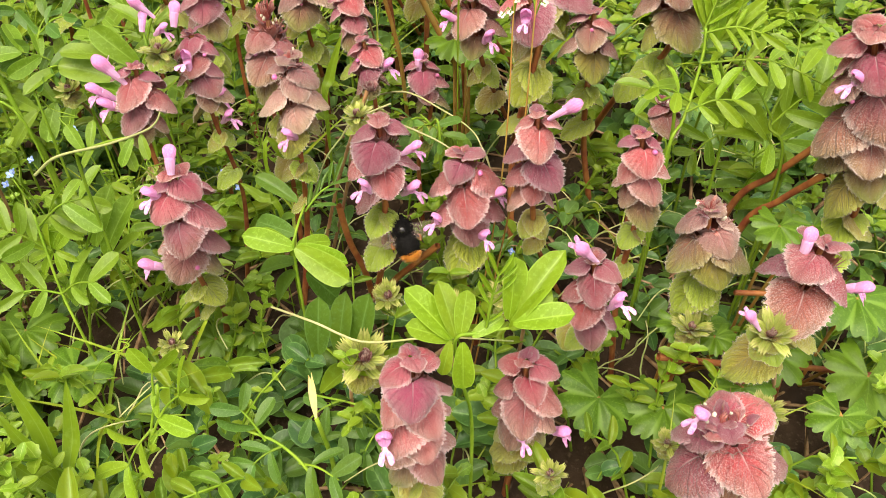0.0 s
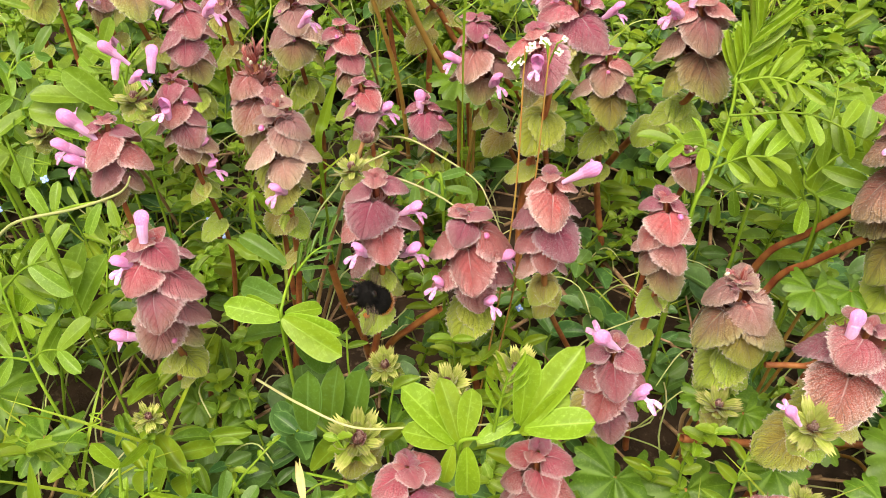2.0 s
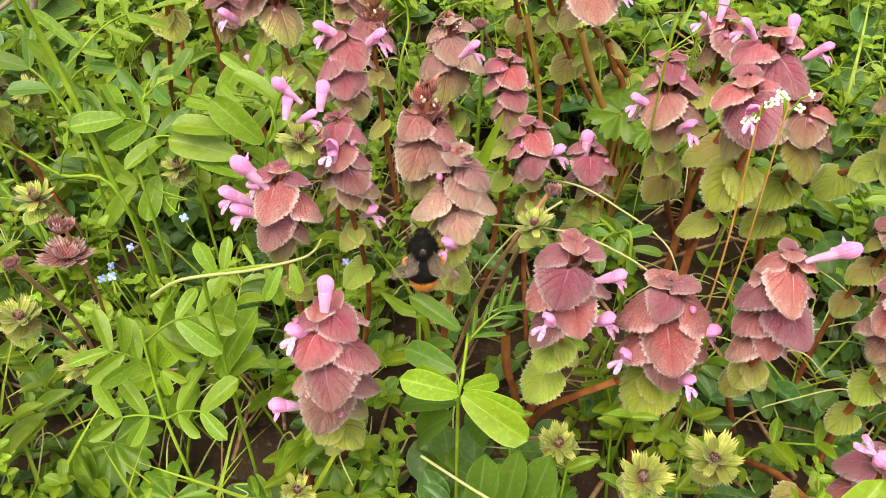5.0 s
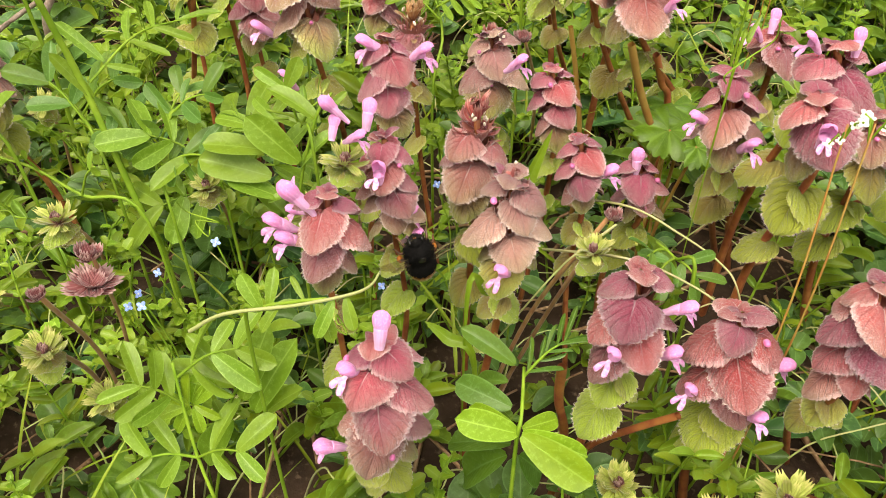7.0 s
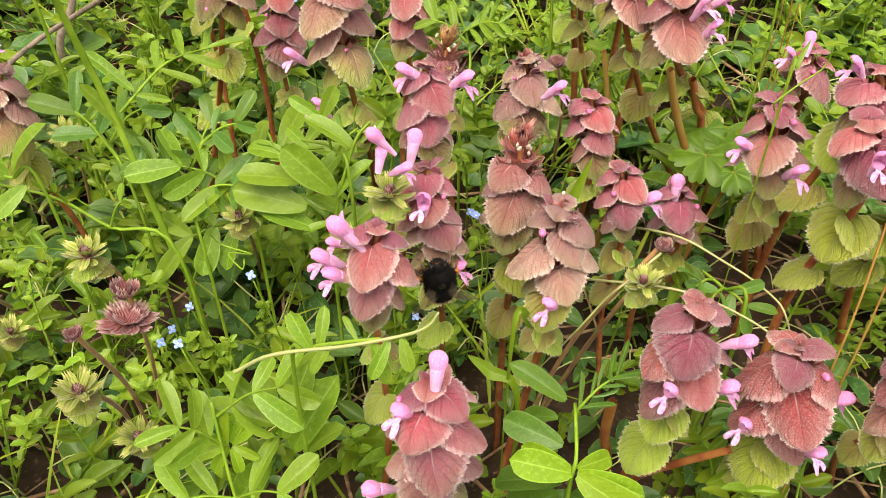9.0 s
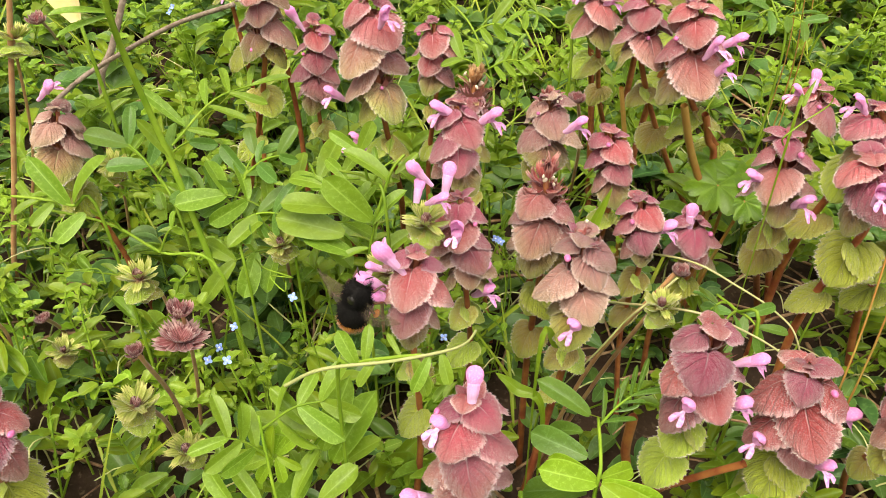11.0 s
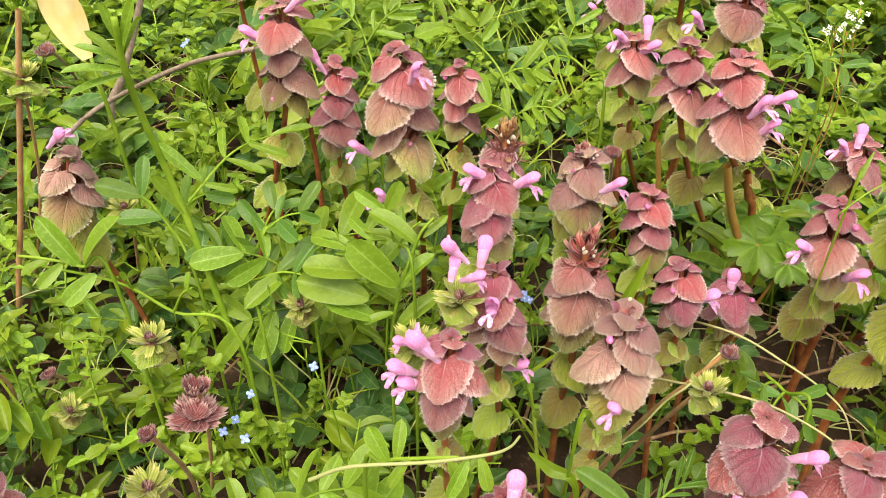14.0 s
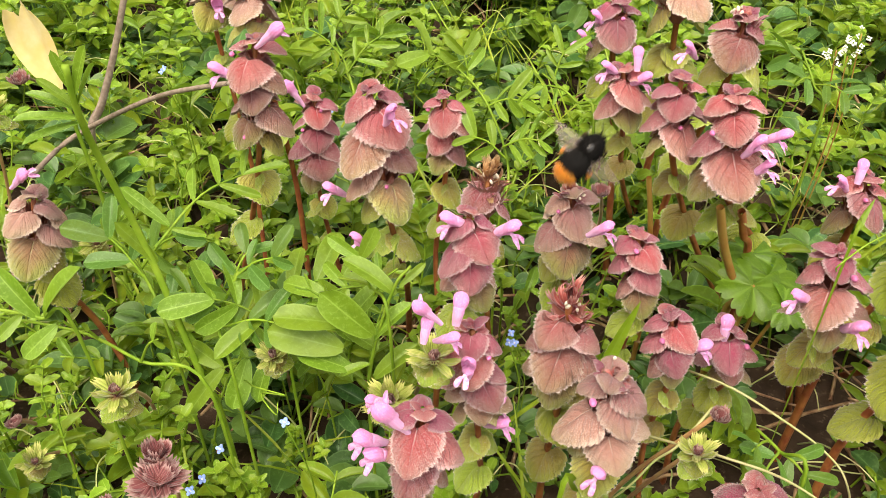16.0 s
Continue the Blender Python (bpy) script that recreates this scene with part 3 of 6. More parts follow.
    for k in range(low):
        at = N.lerp(mid, min(0.9, 0.2 + 0.42 * k))
        for j in range(2 - (k % 2)):
            a = radians((-1) ** (j + k) * rng.uniform(35, 100)) if k < 2 else rng.uniform(0, 6.28)
            out = fore * math.cos(a) + side * math.sin(a)
            me = rng.choice(NETTLE_LEAF[rng.choice(("olive", "lime", "lime"))]["broad"])
            part("lower_leaf", me, root, aimed(at, (out.x, out.y, -0.15), (0, 0, 1), radius * rng.uniform(1.0, 1.4)), "olive-green lower leaf")
    for k in range(46 if dry > 1.2 else 26 if dry > 0.9 else 12 if dry > 0.25 else 0):
        a, e = 2.4 * k + rng.uniform(-0.5, 0.5), radians(rng.uniform(-10, 80))
        out = (side * math.cos(a) + fore * math.sin(a)) * math.cos(e) + axis * math.sin(e)
        at = T - axis * radius * (0.45 + (0.9 if dry > 1.2 else 0.5) * max(0.0, 0.6 - e)) + out * radius * 0.08
        look_ = OPEN_CALYX["rusty" if dry > 1.2 else "red"]
        part("calyx", rng.choice(look_), root, aimed(at, out, axis + side * rng.uniform(-0.5, 0.5), radius * (0.5 if dry < 0.9 else 0.8) * rng.uniform(0.75, 1.15)), "spiky dry calyx")
    if dry:
        for k in range(int(4 + 6 * dry)):
            a, r = rng.uniform(0, 6.28), radius * rng.uniform(0.1, 0.45)
            p = T + (side * math.cos(a) + fore * math.sin(a)) * r + axis * rng.uniform(-0.0035, 0.0005)
            part("nutlet", BUD_WHITE, root, aimed(p, axis + side * rng.uniform(-0.7, 0.7) + fore * rng.uniform(0, 0.8), fore, rng.uniform(0.4, 0.65)))
    for x, y, z, way in flowers:
        flower(root, x, y, z, way, rng)
    return root


BUD_WHITE = joined("nutlet", SEED, blob("", None, (0, 0, 0), (0.8 * MM, 1.5 * MM, 0.8 * MM)))


def seed_head(top, radius, palette, foot=None, tiers=1, flowers=()):
    """A spent whorl of open pointed calyces on a thin stalk."""
    rng = random.Random(round(top[0] * 1e5) * 3 + round(top[2] * 1e5))
    T = Vector(top)
    if foot is None:
        foot = (T.x, T.y + 0.01)
    base = Vector((foot[0], foot[1], ground_z(*foot) - 0.002))
    root = thing("seed_head", base, "spent plum-brown whorl of pointed calyces on a red stalk" if palette == "plum" else "yellow-green whorl of calyces and crinkled bracts on a stalk",
                 "seed head", "spent seed heads")
    mid = base.lerp(T, 0.5) + Vector((rng.uniform(-0.005, 0.005), 0.004, 0.004))
    v, f = tube(smooth_line([base, mid, T - (T - mid).normalized() * radius * 0.6], 7), 0.0006, 0.0005, 8, 0.1)
    part("stalk", mesh_of("stalk", [p - base for p in v], f, STEM_ROSE), root, Matrix.Translation(base))
    axis = ((T - mid).normalized() * 0.4 + Vector((rng.uniform(-0.2, 0.2), rng.uniform(-0.15, 0.2), 0.8))).normalized()
    side = axis.cross(Vector((0.2, 1, 0.1))).normalized()
    fore = axis.cross(side)
    for k in range(tiers):
        at = T - axis * radius * (0.6 + (1.2 if palette == "plum" else 0.95) * k)
        lower = palette == "plum" and k + 1 == tiers and tiers > 1
        rings = ((0, -2, 10, 0.9), (1, 22, 7, 0.75), (2, 40, 6, 0.5)) if palette == "yellow" else ((0, 0, 11, 0.92), (1, 20, 6, 0.65)) if lower else ((0, 0, 9, 0.68), (1, 22, 5, 0.6))
        for ring, lift, count, size in rings:
            for j in range(count):
                a = 2 * math.pi * (j + rng.uniform(-0.25, 0.25) + 0.5 * ring) / count
                e = radians(lift + (rng.uniform(-16, 16) if palette == "yellow" else rng.uniform(-7, 7)))
                out = (side * math.cos(a) + fore * math.sin(a)) * math.cos(e) + axis * math.sin(e)
                part("calyx", rng.choice(OPEN_CALYX["spread" if lower else "plum" if ring == 2 else palette]), root, aimed(at, out, axis, radius * size * rng.uniform(0.85, 1.1)))
    if palette == "yellow":
        for k in range(9):
            a = 2 * math.pi * (k + rng.uniform(-0.3, 0.3)) / 9
            out = side * math.cos(a) + fore * math.sin(a) + axis * rng.uniform(0.0, 0.5)
            part("bract", rng.choice(NETTLE_LEAF[rng.choice(("lime", "lime", "olive"))]["top"]), root, aimed(T - axis * radius * (0.85 + 0.2 * (k % 2)), out, axis, radius * rng.uniform(0.6, 0.95)))
    for x, y, z, way in flowers:
        flower(root, x, y, z, way, rng, 0.85)
    return root


# ---- ground ----
def spread(lo, hi, fine_lo, fine_hi, coarse, fine):
    out, v = [], lo
    while v < fine_lo:
        out.append(v)
        v += max(fine * 2, (fine_lo - v) * coarse)
    v = fine_lo
    while v < fine_hi:
        out.append(v)
        v += fine
    step = fine * 2
    while v < hi:
        out.append(v)
        v += step
        step *= 1 + coarse
    return out + [hi]


gx = spread(-60, 60, -0.5, 0.45, 0.35, 0.008)
gy = spread(-60, 60, -0.2, 0.9, 0.35, 0.008)
SOIL, n_, l_ = nodes_of("soil")
s1, s2 = grain(n_, l_, 60.0, 6.0, 0.65), grain(n_, l_, 420.0, 4.0, 0.6)
earth = mixed(n_, l_, ranged(n_, l_, s1, 0.3, 0.7), (0.021, 0.0125, 0.0075), (0.064, 0.038, 0.023))
earth = mixed(n_, l_, ranged(n_, l_, s2, 0.55, 0.75), earth, (0.13, 0.088, 0.054))
finish(SOIL, n_, l_, earth, 0.9, 0, 0, s2, 1.0, 0.2)
me = mesh_of("ground", [(x, y, ground_z(x, y)) for y in gy for x in gx], grid_faces(len(gy), len(gx)), SOIL)
tagged(new("ground", me), "dark crumbly soil of a weedy bank", "ground", kind="structure")


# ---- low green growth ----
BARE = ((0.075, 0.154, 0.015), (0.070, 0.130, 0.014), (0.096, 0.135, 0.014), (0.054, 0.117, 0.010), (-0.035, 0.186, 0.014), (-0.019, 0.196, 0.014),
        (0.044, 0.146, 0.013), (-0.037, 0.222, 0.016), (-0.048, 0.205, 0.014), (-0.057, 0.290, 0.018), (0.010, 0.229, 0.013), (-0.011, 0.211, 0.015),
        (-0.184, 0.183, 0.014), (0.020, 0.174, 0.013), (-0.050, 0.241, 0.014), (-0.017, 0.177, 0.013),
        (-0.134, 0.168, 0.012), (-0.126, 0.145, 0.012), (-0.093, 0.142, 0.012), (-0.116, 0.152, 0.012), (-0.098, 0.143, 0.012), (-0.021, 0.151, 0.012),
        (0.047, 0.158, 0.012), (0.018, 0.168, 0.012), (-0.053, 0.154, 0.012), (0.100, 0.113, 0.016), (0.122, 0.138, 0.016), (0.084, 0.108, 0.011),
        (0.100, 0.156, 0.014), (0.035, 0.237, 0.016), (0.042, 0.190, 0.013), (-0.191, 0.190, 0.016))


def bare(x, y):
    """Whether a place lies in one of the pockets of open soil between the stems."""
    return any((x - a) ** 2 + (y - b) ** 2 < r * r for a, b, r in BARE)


def crowded(x, y):
    """Whether a place lies among the close-set nettles, where the fresh herbs grow thinner."""
    return x > -0.03 and y < 0.25


def in_sight(x, y):
    """Whether a place lies on the stretch of the bank that the walk passes."""
    return -0.04 < y < 0.62 and -0.20 - 0.62 * y < x < 0.11 + 0.62 * y


def leaf_template(kind, rows, cols):
    """Verts and uvs of a small leaf of length 1 along +y, width 1 across."""
    verts, uvs = [], []
    for i in range(rows):
        v = i / (rows - 1)
        if kind == "oval":
            w = 0.5 * math.sin(math.pi * min(1, v * 0.93 + 0.035)) ** 0.6
        elif kind == "toothed":
            w = 0.5 * math.sin(math.pi * min(1, v * 0.9 + 0.06)) ** 0.6 * (1.08 if i % 2 else 0.86)
        else:
            w = 0.5 * (1 - v ** 2.2) * min(1, 0.5 + 3 * v)
        for j in range(cols):
            u = -1 + 2 * j / (cols - 1)
            verts.append((u * w, v, (0.01 if kind == "blade" else 0.2) * abs(u) * w * 2 - 0.24 * (v - 0.1) ** 2))
            uvs.append((u * 0.5 + 0.5, v))
    return np.array(verts), uvs, grid_faces(rows, cols)


def herbs(name, material, stem_material, count, kind, size, wide, pairs, rise, span, seed, label, rows=6, cols=5, patch=0.0, aside=0.6):
    """Many sprigs of one low herb: thin stems with pairs of leaves, as one mass of leaves and one of stems."""
    rng = random.Random(seed)
    tv, tu, tf = leaf_template(kind, rows, cols)
    tf = np.array(tf)
    verts, uvs, faces, sv, sf, total = [], [], [], [], [], 0
    made = 0
    while made < count:
        x, y = rng.uniform(*span[0]), rng.uniform(*span[1])
        if not in_sight(x, y):
            far = max(-0.04 - y, y - 0.62, (-0.20 - 0.62 * y - x) * 0.85, (x - 0.11 - 0.62 * y) * 0.85)
            if rng.random() > aside * math.exp(-far / 0.22):
                continue
            made -= 1
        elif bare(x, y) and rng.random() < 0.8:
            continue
        elif noise.noise(Vector((x * 14, y * 14, seed))) < rng.uniform(-0.9, 0.3) * 1.0 + patch:
            continue
        made += 1
        if material is not HERB_DEEP and crowded(x, y) and rng.random() < 0.5:
            continue
        ripe = 1 + (2.2 if kind != "blade" else 0.0) * max(0.0, min(y, 0.5) - 0.22)
        if rng.random() > ripe ** -1.3:
            continue
        a = rng.uniform(0, 2 * math.pi)
        h, reach = rng.uniform(*rise), rng.uniform(0.008, 0.03)
        base = Vector((x, y, ground_z(x, y) - 0.002))
        tip = base + Vector((math.cos(a) * reach, math.sin(a) * reach - 0.004, h))
        mid = base.lerp(tip, 0.5) + Vector((rng.uniform(-0.006, 0.006), rng.uniform(-0.006, 0.006), 0.25 * h))
        line = smooth_line([base, mid, tip], 3)
        v, f = tube(line, 0.00045, 0.0003, 4, 0, len(sv))
        sv += v
        sf += f
        n = rng.randint(*pairs)
        big = rng.uniform(*size) * ripe
        for k in range(n):
            q = 0.25 + 0.75 * (k + 0.5) / n
            i = min(len(line) - 2, int(q * (len(line) - 1)))
            at = line[i].lerp(line[i + 1], q * (len(line) - 1) - i)
            d = (line[i + 1] - line[i]).normalized()
            b = a + (90 if kind != "oval" else 0) * k * 0.0175 + rng.uniform(-0.4, 0.4)
            for sgn in (-1, 1):
                out = Vector((-math.sin(b) * sgn, math.cos(b) * sgn, rng.uniform(0.5, 1.6) if kind == "blade" else rng.uniform(-0.1, 0.55))) + d * 0.4
                ln = big * rng.uniform(0.75, 1.15) * (1 - 0.35 * abs(q - 0.55))
                m = np.array(aimed(at, out, (rng.uniform(-0.4, 0.4), rng.uniform(-0.8, 0.1), 1)))
                pts = tv * (ln * wide * rng.uniform(0.85, 1.15), ln, ln)
                verts.append(pts @ m[:3, :3].T + m[:3, 3])
                faces.append(tf + total)
                uvs += tu
                total += len(tv)
    ob = new(name, mesh_of(name, np.concatenate(verts), np.concatenate(faces).tolist(), material, uvs))
    tagged(ob, label, "ground cover", kind="stuff")
    stems = new("herb_stems", mesh_of("herb_stems", sv, sf, stem_material))
    tagged(stems, "thin tangled green stems of low herbs", "ground cover", kind="stuff")


SPAN = ((-1.0, 0.9), (-0.5, 1.1))
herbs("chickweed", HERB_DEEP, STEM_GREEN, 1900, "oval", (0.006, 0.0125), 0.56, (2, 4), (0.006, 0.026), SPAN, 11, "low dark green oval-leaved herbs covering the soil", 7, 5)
herbs("vetch_undergrowth", HERB, STEM_GREEN, 1250, "oval", (0.006, 0.013), 0.40, (2, 5), (0.014, 0.055), SPAN, 12, "mass of fresh green vetch leaflets", 7, 5)
herbs("speedwell_tufts", TUFT, STEM_GREEN, 1350, "toothed", (0.0025, 0.0055), 0.62, (6, 9), (0.02, 0.062), SPAN, 17, "bright yellow-green leafy tufts of speedwell", 7, 3)
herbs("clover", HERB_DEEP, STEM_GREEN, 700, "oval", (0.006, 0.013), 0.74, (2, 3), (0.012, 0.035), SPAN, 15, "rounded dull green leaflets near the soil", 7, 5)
herbs("speedwell", HERB, STEM_GREEN, 1100, "toothed", (0.003, 0.0065), 0.7, (4, 7), (0.012, 0.05), SPAN, 13, "small toothed green leaves of speedwell", 7, 3)
herbs("grass", GRASS, STEM_GREEN, 520, "blade", (0.02, 0.05), 0.028, (1, 2), (0.01, 0.035), SPAN, 14, "scattered thin green grass blades", 7, 3)


def meadow(count, seed):
    """Grass of the bank all around, thinning out with distance."""
    rng = random.Random(seed)
    tv, tu, tf = leaf_template("blade", 4, 3)
    tf = np.array(tf)
    verts, faces, uvs, total = [], [], [], 0
    while count:
        x, y = rng.gauss(-0.05, 1.5), rng.gauss(0.3, 1.5)
        if -0.35 < y < 1.0 and -0.35 - 0.75 * max(y, 0) < x < 0.25 + 0.75 * max(y, 0):
            continue
        count -= 1
        base = (x, y, ground_z(x, y) - 0.003)
        for k in range(4):
            ln = rng.uniform(0.05, 0.13)
            m = np.array(aimed(base, (rng.uniform(-0.7, 0.7), rng.uniform(-0.7, 0.7), 0.9), (rng.uniform(-1, 1), rng.uniform(-1, 1), 0.3)))
            verts.append((tv * (ln * 0.06, ln, ln)) @ m[:3, :3].T + m[:3, 3])
            faces.append(tf + total)
            uvs += tu
            total += len(tv)
    ob = new("meadow_grass", mesh_of("meadow_grass", np.concatenate(verts), np.concatenate(faces).tolist(), GRASS, uvs))
    tagged(ob, "green grass of the bank all around", "grass", kind="stuff")


meadow(9000, 19)


# ---- vetch, strands, cranesbill, small flowers ----
def leaflet_mesh(name, material, wide, fold, droop):
    """An oblong vetch leaflet of length 1 along +y, creased along its midrib, with a blunt tip."""
    rows, cols, verts, uvs = 13, 7, [], []
    for i in range(rows):
        v = i / (rows - 1)
        w = 0.5 * wide * (v + 0.01) ** 0.42 * (1 - v ** 4) ** 0.5 * 1.1
        for j in range(cols):
            u = -1 + 2 * j / (cols - 1)
            notch = -0.035 * (1 - abs(u)) * (v > 0.95) + 0.03 * (1 - u * u) * (v > 0.95)
            verts.append((u * w * math.cos(fold * 0.8), v + notch, abs(u) * w * math.sin(fold) - droop * v * v + 0.006 * math.sin(5 * v + 3 * u)))
            uvs.append((u * 0.5 + 0.5, v))
    return mesh_of(name, verts, grid_faces(rows, cols), material, uvs)


LEAFLET = {}
for green in (VETCH, VETCH_FRESH, VETCH_DEEP):
    LEAFLET[green.name] = {
        "open": [leaflet_mesh("leaflet", green, 0.54 - 0.05 * k, 0.25 + 0.12 * k, 0.10 + 0.10 * k) for k in range(3)],
        "narrow": [leaflet_mesh("leaflet", green, 0.29, 0.35 + 0.12 * k, 0.08 + 0.08 * k) for k in range(2)],
        "folded": [leaflet_mesh("leaflet", green, 0.30, 1.15, 0.05 + 0.05 * k) for k in range(2)],
    }


def vetch(stem, leaves, green, label="fresh green vetch with paired oval leaflets", grow=1.0):
    """A vetch: a thin climbing stem and pinnate leaves; each leaf is base, tip, pairs, leaflet length and habit."""
    rng = random.Random(round(stem[0][0] * 1e5) + round(stem[0][2] * 1e5) * 5)
    first = Vector(stem[0])
    base = Vector((first.x, first.y + 0.004, ground_z(first.x, first.y + 0.004) - 0.002))
    root = thing("vetch", base, label, "vetch", "vetches among the dead-nettles")
    line = smooth_line([base] + [Vector(p) for p in stem], 6)
    thick = 2.1 if "tall" in label else 1.0
    v, f = tube(line, 0.0005 * thick, 0.00034 * thick, 8, 0.08)
    part("stem", mesh_of("stem", [p - base for p in v], f, STEM_GREEN), root, Matrix.Translation(base))
    for lb, lt, pairs, size, habit, *own in leaves:
        B, T = Vector(lb), Vector(lt)
        if not pairs:
            up = Vector((rng.uniform(-0.3, 0.3), -0.6, 0.9)) + (T - B).normalized().cross(Vector((0, -0.6, 0.8))) * rng.uniform(-0.5, 0.5)
            part("leaflet", rng.choice(LEAFLET[(own[0] if own else green).name][habit]), root, aimed(B, T - B, up, (T - B).length))
            continue
        mid = B.lerp(T, 0.5) + Vector((0, 0, 0.12 * (T - B).length))
        rachis = smooth_line([B, mid, T], 6)
        v, f = tube(rachis, 0.00038, 0.00022, 6)
        leaf = part("leaf", mesh_of("rachis", [p - B for p in v], f, STEM_GREEN), root, Matrix.Translation(B))
        way = (T - B).normalized()
        face = Vector((rng.uniform(-0.25, 0.25), -0.62, 0.8))
        face = (face - way * face.dot(way)).normalized()
        across = way.cross(face)
        shapes = LEAFLET[(own[0] if own else green).name][habit]
        for k in range(pairs):
            q = (k + 0.75) / pairs if pairs > 1 else 0.75
            at = rachis[min(len(rachis) - 1, int(q * (len(rachis) - 1)))]
            for sgn in (-1, 1):
                lean = 0.35 + (1.1 if habit == "folded" else 0.25) * rng.uniform(0.7, 1.2) + 0.5 * (k == pairs - 1)
                out = across * sgn + way * (lean + rng.uniform(-0.2, 0.35)) + face * rng.uniform(-0.35, 0.4)
                up = face + across * rng.uniform(-0.8, 0.8) + way * rng.uniform(-0.7, 0.7)
                part("leaflet", rng.choice(shapes), leaf, aimed(at, out, up, size * grow * rng.uniform(0.6, 0.95)))
    return root


def strand(name, pts, r0, r1, material, label, category):
    """A single thin stalk, runner, twig or tendril."""
    pts = [Vector(p) for p in pts]
    if category == "stem":
        d = (pts[-1] - pts[-2]).normalized()
        e = pts[-1] + Vector((d.x * 0.012, 0.008, 0))
        pts.append(Vector((e.x, e.y, min(pts[-1].z - 0.003, ground_z(e.x, e.y) - 0.003))))
    if category == "vine":
        a, b = (pts[0] - pts[1]).normalized(), (pts[-1] - pts[-2]).normalized()
        pts = [pts[0] + a * 0.016 + Vector((0, 0.012, -0.014))] + pts + [pts[-1] + b * 0.016 + Vector((0, 0.012, -0.014))]
    line = smooth_line(pts, 7)
    first = line[0].copy()
    v, f = tube(line, r0, r1, 8, 0.1 if r0 > 0.0009 else 0.0)
    ob = new(name, mesh_of(name, [p - first for p in v], f, material))
    ob.location = first
    tagged(ob, label, category)


def palm_leaf_mesh(name, material, seed):
    """A round cranesbill leaf of radius 1 in xy, cut into toothed lobes, its stalk at the origin."""
    rng = random.Random(seed)
    n, rings, verts, uvs = 127, 6, [Vector((0, 0, 0))], [(0.5, 0.0)]
    for i in range(1, rings + 1):
        for j in range(n):
            a = radians(-158 + 316 * j / (n - 1))
            lobe = abs(math.cos(3.5 * a))
            edge = 0.66 + 0.24 * lobe ** 0.45 + 0.16 * abs(math.cos(10.5 * a)) ** 0.6 * lobe ** 0.5
            r = edge * i / rings if i > 3 else (0.72 + 0.14 * lobe) * i / rings
            z = 0.10 * r * r + 0.05 * r * math.cos(7 * a) + 0.03 * math.sin(4 * a + seed)
            verts.append(Vector((r * math.sin(a), r * math.cos(a), z - 0.25 * r ** 3)))
            uvs.append((0.5 + 0.5 * abs(math.sin(3.5 * a)), i / rings))
    faces = [(0, 1 + j, 2 + j) for j in range(n - 1)]
    for i in range(rings - 1):
        for j in range(n - 1):
            a = 1 + i * n + j
            faces.append((a, a + n, a + n + 1, a + 1))
    return mesh_of(name, verts, faces, material, uvs)


CRANE = green_leaf("cranesbill_leaf", (0.066, 0.145, 0.009), (0.12, 0.22, 0.012), (0.19, 0.33, 0.04), island=False)
PALM = [palm_leaf_mesh("lobed_leaf", CRANE, k) for k in range(3)]


def cranesbill(leaves):
    rng = random.Random(round(leaves[0][0] * 1e5))
    x, y = leaves[0][0], leaves[0][1] + 0.01
    base = Vector((x, y, ground_z(x, y) - 0.002))
    root = thing("cranesbill", base, "low cranesbill with round lobed green leaves", "cranesbill", "cranesbills")
    for lx, ly, lz, r in leaves:
        at = Vector((lx, ly, max(lz, ground_z(lx, ly) + 0.004)))
        v, f = tube(smooth_line([base, base.lerp(at, 0.5) + Vector((0, 0, 0.006)), at], 5), 0.0006, 0.0005, 6)
        part("stalk", mesh_of("stalk", [p - base for p in v], f, STEM_TAN), root, Matrix.Translation(base))
        out = Vector((rng.uniform(-0.6, 0.6), -0.8, -0.25))
        part("leaf", rng.choice(PALM), root, aimed(at, out, (rng.uniform(-0.2, 0.2), -0.4, 1), r))


BLUE = plain("blue_petal", (0.16, 0.28, 0.75), (0.42, 0.55, 0.9), 900, 0.5, 0.1, 0.2)
WHITE = plain("white_petal", (0.8, 0.8, 0.74), (0.72, 0.74, 0.6), 900, 0.5, 0.1, 0.2)
PETAL_FORM = blob("", None, (0, 0.6, 0.05), (0.5, 0.62, 0.09), 12, 1.0, 6, 8)
BLUE_PETAL = joined("petal", BLUE, PETAL_FORM)
WHITE_PETAL = joined("petal", WHITE, PETAL_FORM)
WHITE_EYE = joined("eye", WHITE, blob("", None, (0, 0, 0.1), (0.25, 0.25, 0.2), 0, 1.0, 6, 8))
GREEN_EYE = joined("eye", STEM_GREEN, blob("", None, (0, 0, 0.1), (0.25, 0.25, 0.2), 0, 1.0, 6, 8))


def four_petals(parent, at, petal, eye, size, rng):
    face = Vector((rng.uniform(-0.4, 0.4), -0.75, 0.8)).normalized()
    side = face.cross(Vector((0, 0, 1))).normalized()
    up = side.cross(face)
    turn = rng.uniform(0, 1.5)
    for k in range(4):
        a = turn + k * math.pi / 2
        part("petal", petal, parent, aimed(at, side * math.cos(a) + up * math.sin(a), face, size))
    part("eye", eye, parent, aimed(at, side, face, size))


